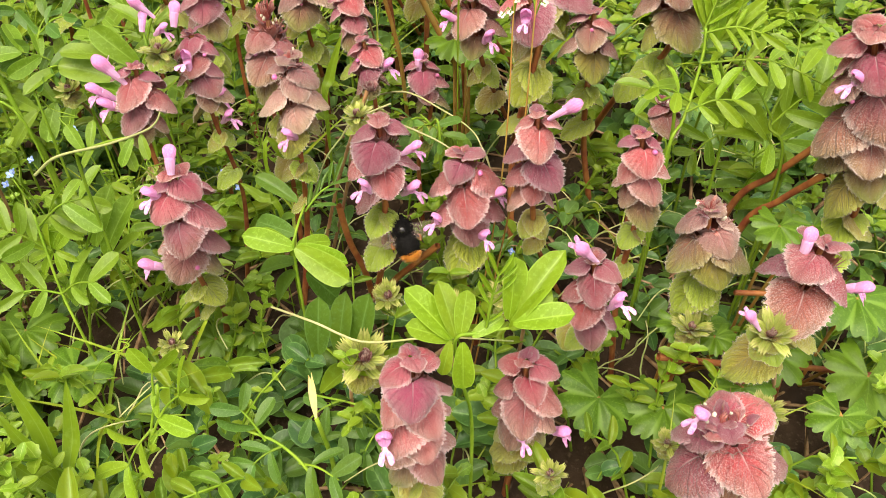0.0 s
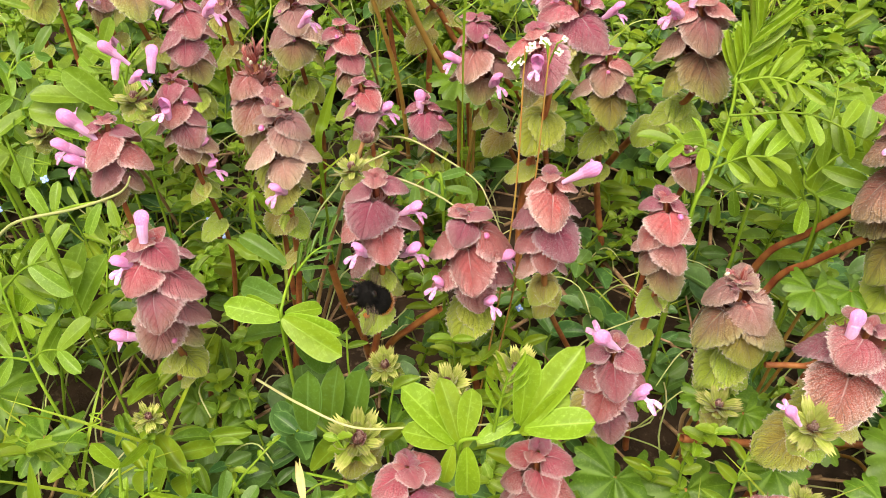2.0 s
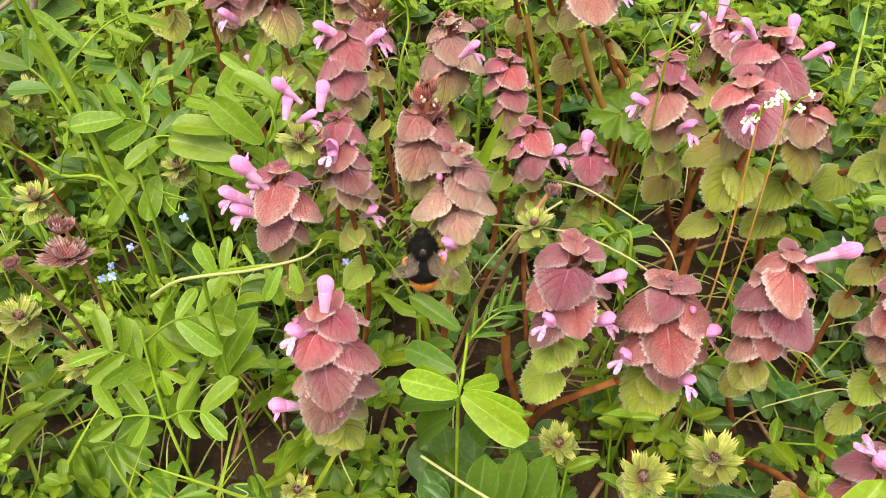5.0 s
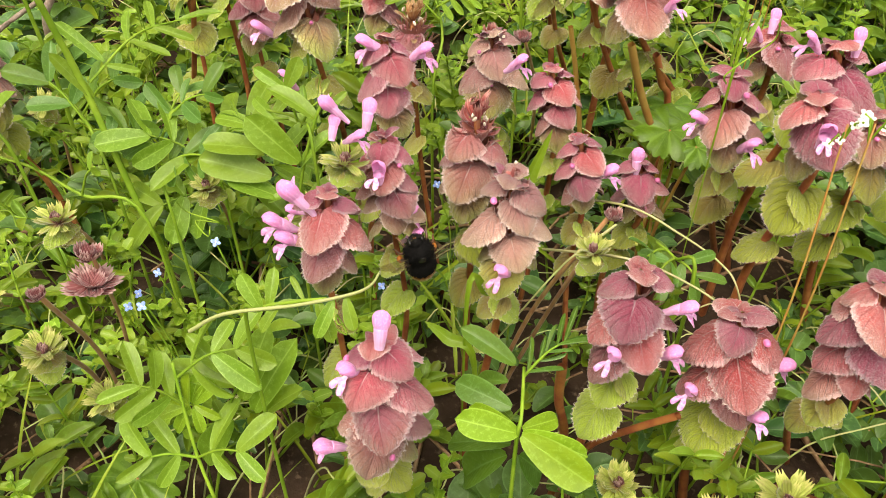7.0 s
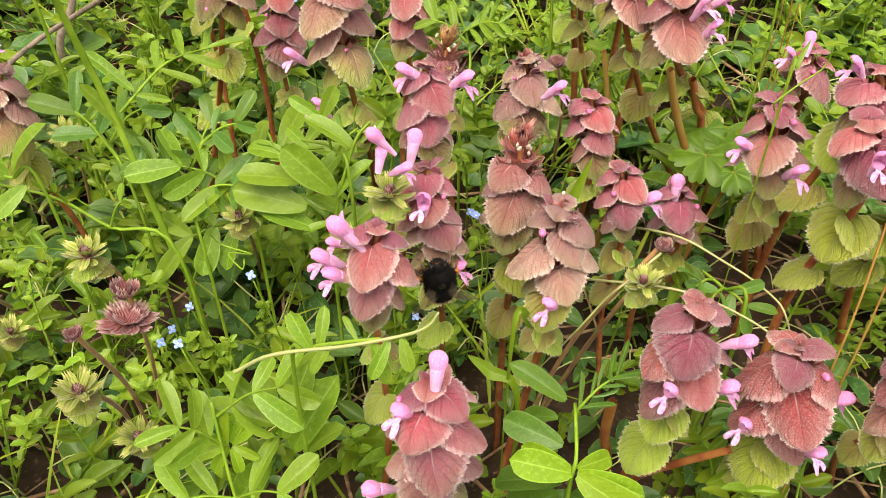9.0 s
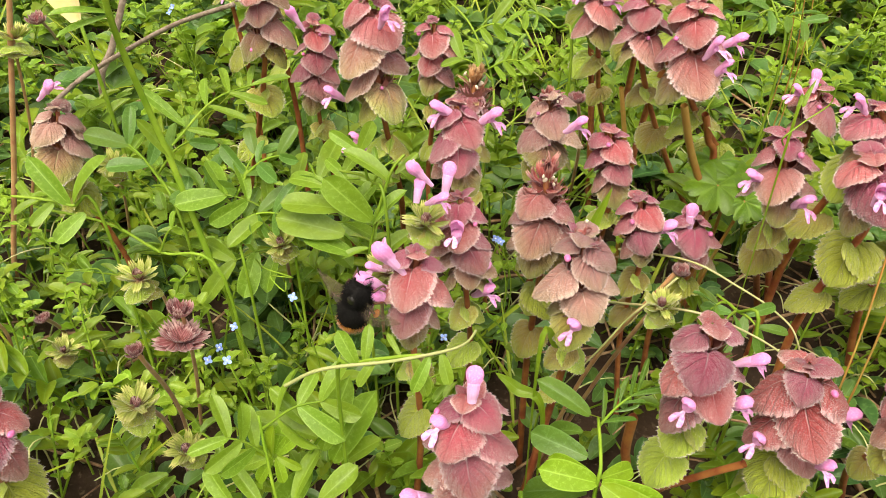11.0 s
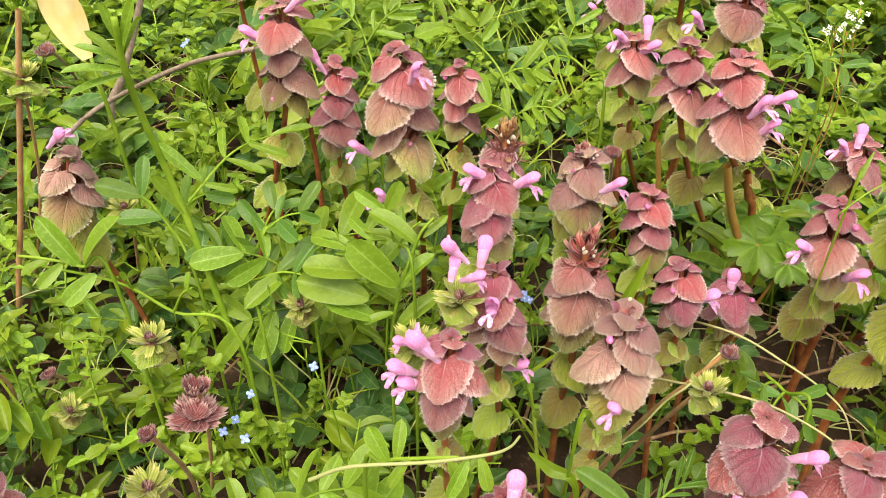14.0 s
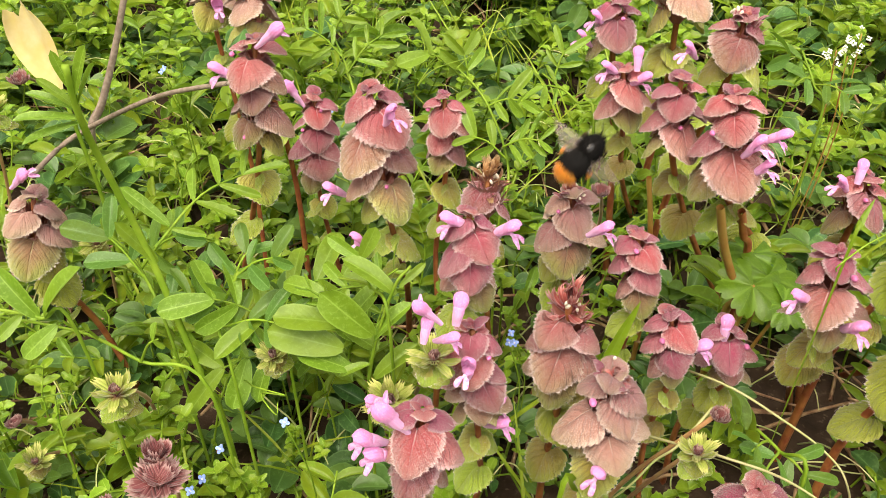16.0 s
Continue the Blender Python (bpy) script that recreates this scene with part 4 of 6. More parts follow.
def speedwell_flower(place):
    rng = random.Random(round(place[0] * 1e5))
    at = Vector(place)
    base = Vector((at.x, at.y + 0.006, ground_z(at.x, at.y + 0.006) - 0.002))
    if base.z > at.z - 0.004:
        base.z = at.z - 0.006
    root = thing("speedwell_flower", base, "tiny sky-blue speedwell flower with a white eye", "flower", "speedwell flowers")
    v, f = tube(smooth_line([base, base.lerp(at, 0.6) + Vector((0.004, 0, 0.003)), at], 5), 0.00025, 0.0002, 6)
    part("stalk", mesh_of("stalk", [p - base for p in v], f, STEM_GREEN), root, Matrix.Translation(base))
    four_petals(root, at, BLUE_PETAL, WHITE_EYE, 0.0010, rng)


def white_flowers(place, count, foot=None):
    rng = random.Random(round(place[0] * 1e5) + count)
    at = Vector(place)
    foot = foot or (at.x + 0.004, at.y + 0.012)
    base = Vector((*foot, ground_z(*foot) - 0.002))
    root = thing("white_cress", base, "slender cress with a cluster of tiny white flowers", "cress", "white cresses")
    v, f = tube(smooth_line([base, base.lerp(at, 0.6) + Vector((0.003, 0, 0.002)), at], 6), 0.0003, 0.0002, 6)
    part("stalk", mesh_of("stalk", [p - base for p in v], f, STEM_TAN), root, Matrix.Translation(base))
    for k in range(count):
        q = at + Vector((rng.uniform(-0.004, 0.004), rng.uniform(-0.003, 0.003), rng.uniform(-0.004, 0.003)))
        v, f = tube([at - Vector((0, 0, 0.004)), at.lerp(q, 0.5), q], 0.0002, 0.0002, 4)
        part("pedicel", mesh_of("pedicel", [p - base for p in v], f, STEM_GREEN), root, Matrix.Translation(base))
        four_petals(root, q, WHITE_PETAL, GREEN_EYE, rng.uniform(0.0007, 0.0010), rng)


FADED = plain("faded_yellow", (0.72, 0.55, 0.2), (0.8, 0.68, 0.38), 120, 0.55, 0.2, 0.3)


def withered_petal(low, high, wide):
    """A furled yellow withered petal on a stalk."""
    B, T = Vector(low), Vector(high)
    base = Vector((B.x, B.y + 0.004, ground_z(B.x, B.y + 0.004) - 0.002))
    root = thing("withered_petal", base, "pale yellow withered furled petal on a green stalk", "petal")
    v, f = tube(smooth_line([base, base.lerp(B, 0.5) + Vector((0.002, 0, 0)), B], 5), 0.0008, 0.0006, 8)
    part("stalk", mesh_of("stalk", [p - base for p in v], f, STEM_GREEN), root, Matrix.Translation(base))
    rows, cols, verts, uvs = 20, 17, [], []
    d = (T - B)
    side = d.cross(Vector((0, 1, 0))).normalized()
    fore = side.cross(d).normalized()
    for i in range(rows):
        v = i / (rows - 1)
        w = wide * 0.5 * (0.18 + 0.95 * math.sin(math.pi * min(1, 0.04 + 0.78 * v)) ** 0.9)
        for j in range(cols):
            u = -1 + 2 * j / (cols - 1)
            split = -0.20 * max(0, v - 0.6) / 0.4 * math.exp(-((u - 0.15) * 5) ** 2)
            ragged = v * (1 + 0.05 * math.sin(9 * u) * v - 0.12 * abs(u) ** 2 * v) + split
            fold = wide * (0.16 * u * u - 0.05 * math.cos(7 * u + 2 * v) * v - 0.10 * math.sin(3 * v))
            verts.append(d * ragged + side * (u * w + 0.12 * wide * math.sin(2.5 * v)) - fore * fold)
            uvs.append((j / (cols - 1), v))
    part("petal", mesh_of("petal", verts, grid_faces(rows, cols), FADED, uvs), root, Matrix.Translation(B))


def blade(pts, wide, label):
    line = smooth_line(pts, 7)
    first = line[0].copy()
    foot = Vector((first.x, first.y + 0.003, min(first.z - 0.002, ground_z(first.x, first.y + 0.003) - 0.002)))
    line = smooth_line([foot] + list(pts), 6)
    verts, uvs = [], []
    for i, p in enumerate(line):
        v = i / (len(line) - 1)
        d = (line[min(i + 1, len(line) - 1)] - line[max(i - 1, 0)]).normalized()
        x = d.cross(Vector((0.15, -0.7, 0.7))).normalized()
        nrm = x.cross(d)
        w = wide * 0.5 * min(1, 0.1 + 2.3 * v * v) * (1 - v ** 3) ** 0.8
        for j in range(7):
            u = -1 + j / 3
            verts.append(p - foot + x * (u * w) + nrm * (0.35 * w * abs(u)))
            uvs.append((u * 0.5 + 0.5, v))
    ob = new("grass_blade", mesh_of("grass_blade", verts, grid_faces(len(line), 7), BROAD, uvs))
    ob.location = foot
    tagged(ob, label, "grass", "broad grass blades")


def litter(count, seed):
    """Dead straw and stalk bits lying on and leaning over the soil, as one mass."""
    rng = random.Random(seed)
    verts, faces = [], []
    while count:
        x, y = rng.uniform(*SPAN[0]), rng.uniform(*SPAN[1])
        if not in_sight(x, y):
            continue
        count -= 1
        a, ln = rng.uniform(0, 6.28), rng.uniform(0.01, 0.04)
        p = Vector((x, y, ground_z(x, y) + rng.uniform(0.001, 0.008)))
        q = p + Vector((math.cos(a) * ln, math.sin(a) * ln, rng.uniform(-0.001, 0.012)))
        r = rng.uniform(0.0003, 0.0009)
        v, f = tube([p, p.lerp(q, 0.5) + Vector((0, 0, rng.uniform(0, 0.002))), q], r, r * 0.7, 5, 0, len(verts))
        verts += v
        faces += f
    tagged(new("straw_litter", mesh_of("straw_litter", verts, faces, STRAW)), "dry straw and dead stalks on the soil", "litter", kind="stuff")


litter(1700, 21)

def wisps(count, seed):
    """Hair-thin pale tendrils and bare stalks arching through the low growth, as one mass."""
    rng = random.Random(seed)
    verts, faces = [], []
    while count:
        x, y = rng.uniform(*SPAN[0]), rng.uniform(*SPAN[1])
        if not in_sight(x, y):
            continue
        count -= 1
        a, ln, h = rng.uniform(0, 6.28), rng.uniform(0.015, 0.045), rng.uniform(0.015, 0.055)
        p = Vector((x, y, ground_z(x, y)))
        pts = [p]
        for k in range(1, 5):
            a += rng.uniform(-0.7, 0.7)
            p = p + Vector((math.cos(a) * ln / 4, math.sin(a) * ln / 4, h / 4 * (1.7 - 0.5 * k)))
            pts.append(p)
        v, f = tube(smooth_line(pts, 3), 0.00035, 0.0002, 4, 0, len(verts))
        verts += v
        faces += f
    tagged(new("tendrils", mesh_of("tendrils", verts, faces, STEM_PALE)), "hair-thin pale green tendrils through the low growth", "ground cover", kind="stuff")


wisps(1500, 33)

# ---- dead-nettles ----
dead_nettle((-0.0652, 0.1336, 0.0928), (-0.0649, 0.1314, 0.0564), 0.0081, 'mid', flowers=((-0.0640, 0.1316, 0.0980, 'u'), (-0.0704, 0.1292, 0.0880, 'lf'), (-0.0763, 0.1292, 0.0658, 'l'),), foot=(-0.074, 0.156))
dead_nettle((-0.0761, 0.1540, 0.1110), (-0.0773, 0.1513, 0.0874), 0.0065, 'mid', flowers=((-0.0861, 0.1500, 0.1051, 'l'), (-0.0844, 0.1500, 0.1012, 'l'), (-0.0823, 0.1500, 0.1122, 'lu'),))
dead_nettle((-0.0684, 0.1770, 0.1102), (-0.0663, 0.1741, 0.0820), 0.0060, 'mid', flowers=((-0.0707, 0.1750, 0.1164, 'u'), (-0.0688, 0.1696, 0.1048, 'f'), (-0.0625, 0.1732, 0.0922, 'r'), (-0.0613, 0.1732, 0.0855, 'r'),), turn=80)
dead_nettle((-0.0488, 0.1850, 0.1120), (-0.0484, 0.1825, 0.0817), 0.0072, 'brown', dry=1)
dead_nettle((-0.0407, 0.1700, 0.1056), (-0.0411, 0.1677, 0.0755), 0.0078, 'pale', flowers=((-0.0424, 0.1610, 0.0859, 'fl'),), dry=0.5)
dead_nettle((-0.0306, 0.2150, 0.1090), (-0.0277, 0.2121, 0.0871), 0.0060, 'bright', flowers=((-0.0386, 0.2112, 0.1109, 'r'),))
dead_nettle((-0.0240, 0.1980, 0.0990), (-0.0209, 0.1950, 0.0784), 0.0058, 'bright', flowers=((-0.0162, 0.1943, 0.0910, 'r'),))
dead_nettle((-0.0068, 0.2080, 0.0882), (-0.0032, 0.2052, 0.0686), 0.0064, 'bright', flowers=((-0.0074, 0.2060, 0.0887, 'u'),))
dead_nettle((-0.0161, 0.1520, 0.0971), (-0.0156, 0.1499, 0.0699), 0.0083, 'wine', flowers=((-0.0067, 0.1475, 0.0898, 'r'), (-0.0073, 0.1475, 0.0773, 'r'), (-0.0204, 0.1426, 0.0812, 'fl'),))
dead_nettle((0.0058, 0.1520, 0.0872), (0.0081, 0.1501, 0.0576), 0.0089, 'wine', flowers=((-0.0016, 0.1473, 0.0668, 'lf'), (0.0154, 0.1473, 0.0754, 'r'), (0.0116, 0.1420, 0.0652, 'fr'),), turn=75)
dead_nettle((0.0088, 0.2000, 0.1163), (0.0118, 0.1977, 0.0910), 0.0077, 'mid', flowers=((0.0018, 0.1957, 0.1055, 'l'), (0.0142, 0.1911, 0.1012, 'fr'),), foot=(0.039, 0.249), turn=70)
dead_nettle((0.0234, 0.1880, 0.1174), (0.0286, 0.1863, 0.0980), 0.0093, 'red', flowers=((0.0230, 0.1776, 0.1123, 'f'),))
dead_nettle((0.0467, 0.2050, 0.1046), (0.0471, 0.2029, 0.0822), 0.0084, 'brown')
dead_nettle((0.0235, 0.1420, 0.1036), (0.0238, 0.1394, 0.0732), 0.0067, 'wine', flowers=((0.0312, 0.1380, 0.1064, 'ru'),), foot=(0.044, 0.176))
dead_nettle((0.0509, 0.1460, 0.0953), (0.0530, 0.1434, 0.0686), 0.0067, 'mid', turn=20)
dead_nettle((0.0674, 0.1840, 0.0842), (0.0672, 0.1811, 0.0727), 0.0060, 'brown', dry=0.6)
dead_nettle((0.0678, 0.1340, 0.0811), (0.0694, 0.1322, 0.0596), 0.0090, 'pale', dry=0.3)
dead_nettle((0.0883, 0.1150, 0.0850), (0.0852, 0.1137, 0.0632), 0.0105, 'wine', flowers=((0.0831, 0.1130, 0.0866, 'u'), (0.0979, 0.1099, 0.0736, 'r'),), turn=60)
dead_nettle((0.1015, 0.1480, 0.1217), (0.1149, 0.1465, 0.0670), 0.0101, 'brown', flowers=((0.0983, 0.1430, 0.1104, 'l'),), low=3)
dead_nettle((0.0345, 0.1090, 0.0853), (0.0350, 0.1063, 0.0608), 0.0067, 'wine', flowers=((0.0304, 0.1050, 0.0897, 'lu'), (0.0394, 0.1010, 0.0783, 'fr'),), foot=(0.039, 0.169))
dead_nettle((-0.0061, 0.0820, 0.0824), (-0.0048, 0.0795, 0.0426), 0.0073, 'red', flowers=((-0.0116, 0.0735, 0.0655, 'f'),), turn=20)
dead_nettle((0.0202, 0.1020, 0.0602), (0.0197, 0.0995, 0.0300), 0.0073, 'mid', flowers=((0.0195, 0.0935, 0.0403, 'f'), (0.0300, 0.0978, 0.0368, 'r'),), foot=(0.018, 0.109))
dead_nettle((0.0598, 0.0810, 0.0649), (0.0652, 0.0800, 0.0371), 0.0115, 'red', flowers=((0.0519, 0.0755, 0.0705, 'l'),), dry=0.7)
dead_nettle((0.0630, 0.1880, 0.1268), (0.0669, 0.1862, 0.0971), 0.0092, 'brown', flowers=((0.0558, 0.1832, 0.1235, 'l'), (0.0614, 0.1860, 0.1279, 'u'),), foot=(0.059, 0.262))
dead_nettle((0.0360, 0.2140, 0.1179), (0.0367, 0.2125, 0.1064), 0.0099, 'red', flowers=((0.0276, 0.2090, 0.1195, 'l'), (0.0399, 0.2120, 0.1195, 'u'), (0.0482, 0.2090, 0.1140, 'r'),))
dead_nettle((-0.0937, 0.2200, 0.1409), (-0.0896, 0.2179, 0.1033), 0.0083, 'brown', flowers=((-0.0875, 0.2105, 0.1385, 'fr'), (-0.1034, 0.2155, 0.1160, 'l'), (-0.0971, 0.2105, 0.1052, 'fl'),), foot=(-0.091, 0.263), turn=45)
dead_nettle((-0.0701, 0.2010, 0.1217), (-0.0700, 0.1984, 0.0978), 0.0067, 'red', flowers=((-0.0610, 0.1970, 0.1192, 'r'), (-0.0742, 0.1970, 0.1207, 'l'),), turn=30)
dead_nettle((-0.0662, 0.2270, 0.1169), (-0.0663, 0.2242, 0.1032), 0.0064, 'brown', dry=1.3)
dead_nettle((-0.0461, 0.2260, 0.1136), (-0.0450, 0.2237, 0.0874), 0.0077, 'pale', turn=10, dry=0.4)
dead_nettle((-0.1226, 0.2340, 0.1465), (-0.1250, 0.2316, 0.1129), 0.0074, 'brown', flowers=((-0.1312, 0.2298, 0.1388, 'l'), (-0.1161, 0.2298, 0.1488, 'ru'),), foot=(-0.156, 0.259))
dead_nettle((-0.1157, 0.2600, 0.1214), (-0.1171, 0.2573, 0.0892), 0.0067, 'red', flowers=((-0.1217, 0.2560, 0.1237, 'lu'),))
dead_nettle((-0.0796, 0.2640, 0.1204), (-0.0784, 0.2614, 0.0954), 0.0068, 'red')
dead_nettle((-0.0311, 0.2620, 0.1316), (-0.0289, 0.2595, 0.1132), 0.0070, 'mid', flowers=((-0.0358, 0.2579, 0.1315, 'l'), (-0.0257, 0.2579, 0.1287, 'r'), (-0.0279, 0.2600, 0.1349, 'u'),), foot=(-0.003, 0.325))
dead_nettle((-0.0302, 0.2920, 0.1406), (-0.0299, 0.2901, 0.1238), 0.0089, 'mid', flowers=((-0.0364, 0.2873, 0.1355, 'l'), (-0.0399, 0.2873, 0.1295, 'l'),))
dead_nettle((-0.0194, 0.2450, 0.1358), (-0.0184, 0.2427, 0.1115), 0.0076, 'red', foot=(0.026, 0.283), turn=10)
dead_nettle((-0.0088, 0.2340, 0.1372), (-0.0072, 0.2321, 0.1084), 0.0090, 'red', flowers=((-0.0042, 0.2239, 0.1277, 'fr'), (0.0026, 0.2293, 0.1271, 'r'), (-0.0009, 0.2239, 0.1219, 'fr'),), foot=(0.047, 0.282))
dead_nettle((0.0022, 0.2740, 0.1424), (0.0007, 0.2722, 0.1217), 0.0092, 'brown', flowers=((-0.0128, 0.2692, 0.1335, 'l'),), dry=0.4)
dead_nettle((-0.0116, 0.3020, 0.1473), (-0.0094, 0.3006, 0.1279), 0.0103, 'pale')
dead_nettle((-0.1811, 0.2210, 0.1087), (-0.1846, 0.2188, 0.0850), 0.0079, 'pale', flowers=((-0.1800, 0.2180, 0.1150, 'ru'),))
dead_nettle((-0.1455, 0.2770, 0.1521), (-0.1471, 0.2744, 0.1324), 0.0068, 'pale', flowers=((-0.1430, 0.2689, 0.1416, 'f'),))
dead_nettle((-0.1318, 0.2670, 0.1491), (-0.1325, 0.2647, 0.1348), 0.0078, 'pale')
dead_nettle((0.0354, 0.2490, 0.1080), (0.0358, 0.2471, 0.0897), 0.0088, 'mid', flowers=((0.0274, 0.2443, 0.1072, 'l'), (0.0329, 0.2470, 0.1107, 'u'),))
dead_nettle((-0.1586, 0.1300, 0.0885), (-0.1621, 0.1281, 0.0694), 0.0088, 'wine', flowers=((-0.1596, 0.1254, 0.0899, 'l'),))
dead_nettle((-0.1700, 0.1360, 0.0840), (-0.1748, 0.1336, 0.0638), 0.0074, 'wine', flowers=((-0.1747, 0.1318, 0.0732, 'l'),))

# ---- spent seed heads ----
seed_head((-0.1283, 0.1570, 0.0922), 0.0064, 'plum', foot=(-0.147, 0.182), tiers=2)
seed_head((-0.1495, 0.1810, 0.0830), 0.0068, 'yellow', foot=(-0.167, 0.220))
seed_head((-0.1346, 0.1450, 0.0899), 0.0041, 'plum', foot=(-0.146, 0.176))
seed_head((-0.1362, 0.1430, 0.0774), 0.0062, 'yellow', foot=(-0.148, 0.176))
seed_head((-0.1860, 0.1900, 0.0584), 0.0044, 'plum', foot=(-0.189, 0.210))
seed_head((-0.2027, 0.1840, 0.0682), 0.0053, 'plum', foot=(-0.216, 0.204))
seed_head((-0.2056, 0.2500, 0.1205), 0.0074, 'yellow', foot=(-0.238, 0.257))
seed_head((-0.2215, 0.2900, 0.1108), 0.0069, 'plum', foot=(-0.268, 0.392))
seed_head((-0.1803, 0.2400, 0.0816), 0.0058, 'yellow', foot=(-0.200, 0.271))
seed_head((-0.1756, 0.1800, 0.0567), 0.0051, 'yellow', foot=(-0.190, 0.205))
seed_head((-0.1323, 0.1500, 0.0540), 0.0059, 'yellow', foot=(-0.148, 0.176))
seed_head((-0.0154, 0.1360, 0.0505), 0.0059, 'yellow', foot=(-0.026, 0.156))
seed_head((-0.0198, 0.1130, 0.0508), 0.0088, 'yellow', foot=(-0.025, 0.120))
seed_head((0.0754, 0.1010, 0.0698), 0.0067, 'yellow', foot=(0.102, 0.127), flowers=((0.0681, 0.0990, 0.0753, 'lu'),))
seed_head((0.0802, 0.1000, 0.0447), 0.0054, 'yellow', foot=(0.101, 0.123))
seed_head((-0.0233, 0.1640, 0.0927), 0.0051, 'yellow', foot=(-0.044, 0.185))
seed_head((-0.0194, 0.1680, 0.0982), 0.0046, 'plum', foot=(-0.046, 0.183))
seed_head((-0.1147, 0.1900, 0.0874), 0.0054, 'yellow', foot=(-0.129, 0.242))
seed_head((-0.0373, 0.2320, 0.1102), 0.0053, 'plum', foot=(-0.027, 0.305))
seed_head((-0.0751, 0.1690, 0.1100), 0.0059, 'yellow', foot=(-0.089, 0.240), flowers=((-0.0775, 0.1670, 0.1212, 'lu'), (-0.0719, 0.1670, 0.1142, 'r'), (-0.0765, 0.1670, 0.1173, 'u'),))
seed_head((-0.0846, 0.1720, 0.0934), 0.0065, 'yellow', foot=(-0.094, 0.224), flowers=((-0.0879, 0.1700, 0.0936, 'l'),))
seed_head((0.0553, 0.0950, 0.0381), 0.0045, 'yellow', foot=(0.065, 0.117))
seed_head((0.0255, 0.0850, 0.0396), 0.0049, 'yellow', foot=(0.024, 0.109))

seed_head((0.0004, 0.1220, 0.0589), 0.0068, 'yellow', foot=(0.006, 0.140))
seed_head((0.0173, 0.1300, 0.0560), 0.0072, 'yellow', foot=(0.022, 0.146))
seed_head((0.0671, 0.1240, 0.0500), 0.0066, 'yellow', foot=(0.071, 0.140))
seed_head((-0.0743, 0.1250, 0.0430), 0.0048, 'yellow', foot=(-0.076, 0.138))

# ---- vetches ----
vetch(((-0.0384, 0.1330, 0.0311), (-0.0386, 0.1320, 0.0655), (-0.0379, 0.1340, 0.0723), (-0.0371, 0.1460, 0.0731)), (
    ((-0.0390, 0.1460, 0.0739), (-0.0490, 0.1480, 0.0821), 0, 0, 'open'),
    ((-0.0371, 0.1450, 0.0714), (-0.0282, 0.1500, 0.0778), 5, 0.0085, 'folded'),
    ((-0.0384, 0.1320, 0.0692), (-0.0503, 0.1300, 0.0751), 0, 0, 'open', VETCH_FRESH),
    ((-0.0384, 0.1330, 0.0687), (-0.0483, 0.1360, 0.0713), 0, 0, 'open', VETCH_FRESH),
    ((-0.0378, 0.1310, 0.0700), (-0.0240, 0.1240, 0.0642), 0, 0, 'open', VETCH_FRESH),
    ((-0.0376, 0.1320, 0.0696), (-0.0249, 0.1280, 0.0683), 0, 0, 'open', VETCH_FRESH),
    ((-0.0376, 0.1330, 0.0695), (-0.0291, 0.1380, 0.0675), 0, 0, 'open', VETCH_FRESH),
    ((-0.0392, 0.1360, 0.0608), (-0.0535, 0.1420, 0.0551), 0, 0, 'open'),
    ((-0.0398, 0.1360, 0.0570), (-0.0519, 0.1420, 0.0406), 0, 0, 'open'),
    ((-0.0394, 0.1400, 0.0675), (-0.0515, 0.1460, 0.0680), 0, 0, 'open'),
    ((-0.0402, 0.1450, 0.0695), (-0.0490, 0.1520, 0.0639), 0, 0, 'open'),
    ((-0.0372, 0.1360, 0.0571), (-0.0294, 0.1420, 0.0419), 0, 0, 'open')), VETCH_DEEP, grow=1.0)
vetch(((-0.0254, 0.1250, 0.0348), (-0.0281, 0.1230, 0.0366), (-0.0315, 0.1220, 0.0423)), (
    ((-0.0340, 0.1220, 0.0400), (-0.0322, 0.1220, 0.0581), 0, 0, 'open'),
    ((-0.0280, 0.1220, 0.0408), (-0.0264, 0.1210, 0.0591), 0, 0, 'open'),
    ((-0.0226, 0.1220, 0.0408), (-0.0206, 0.1210, 0.0602), 0, 0, 'open')), VETCH_DEEP)
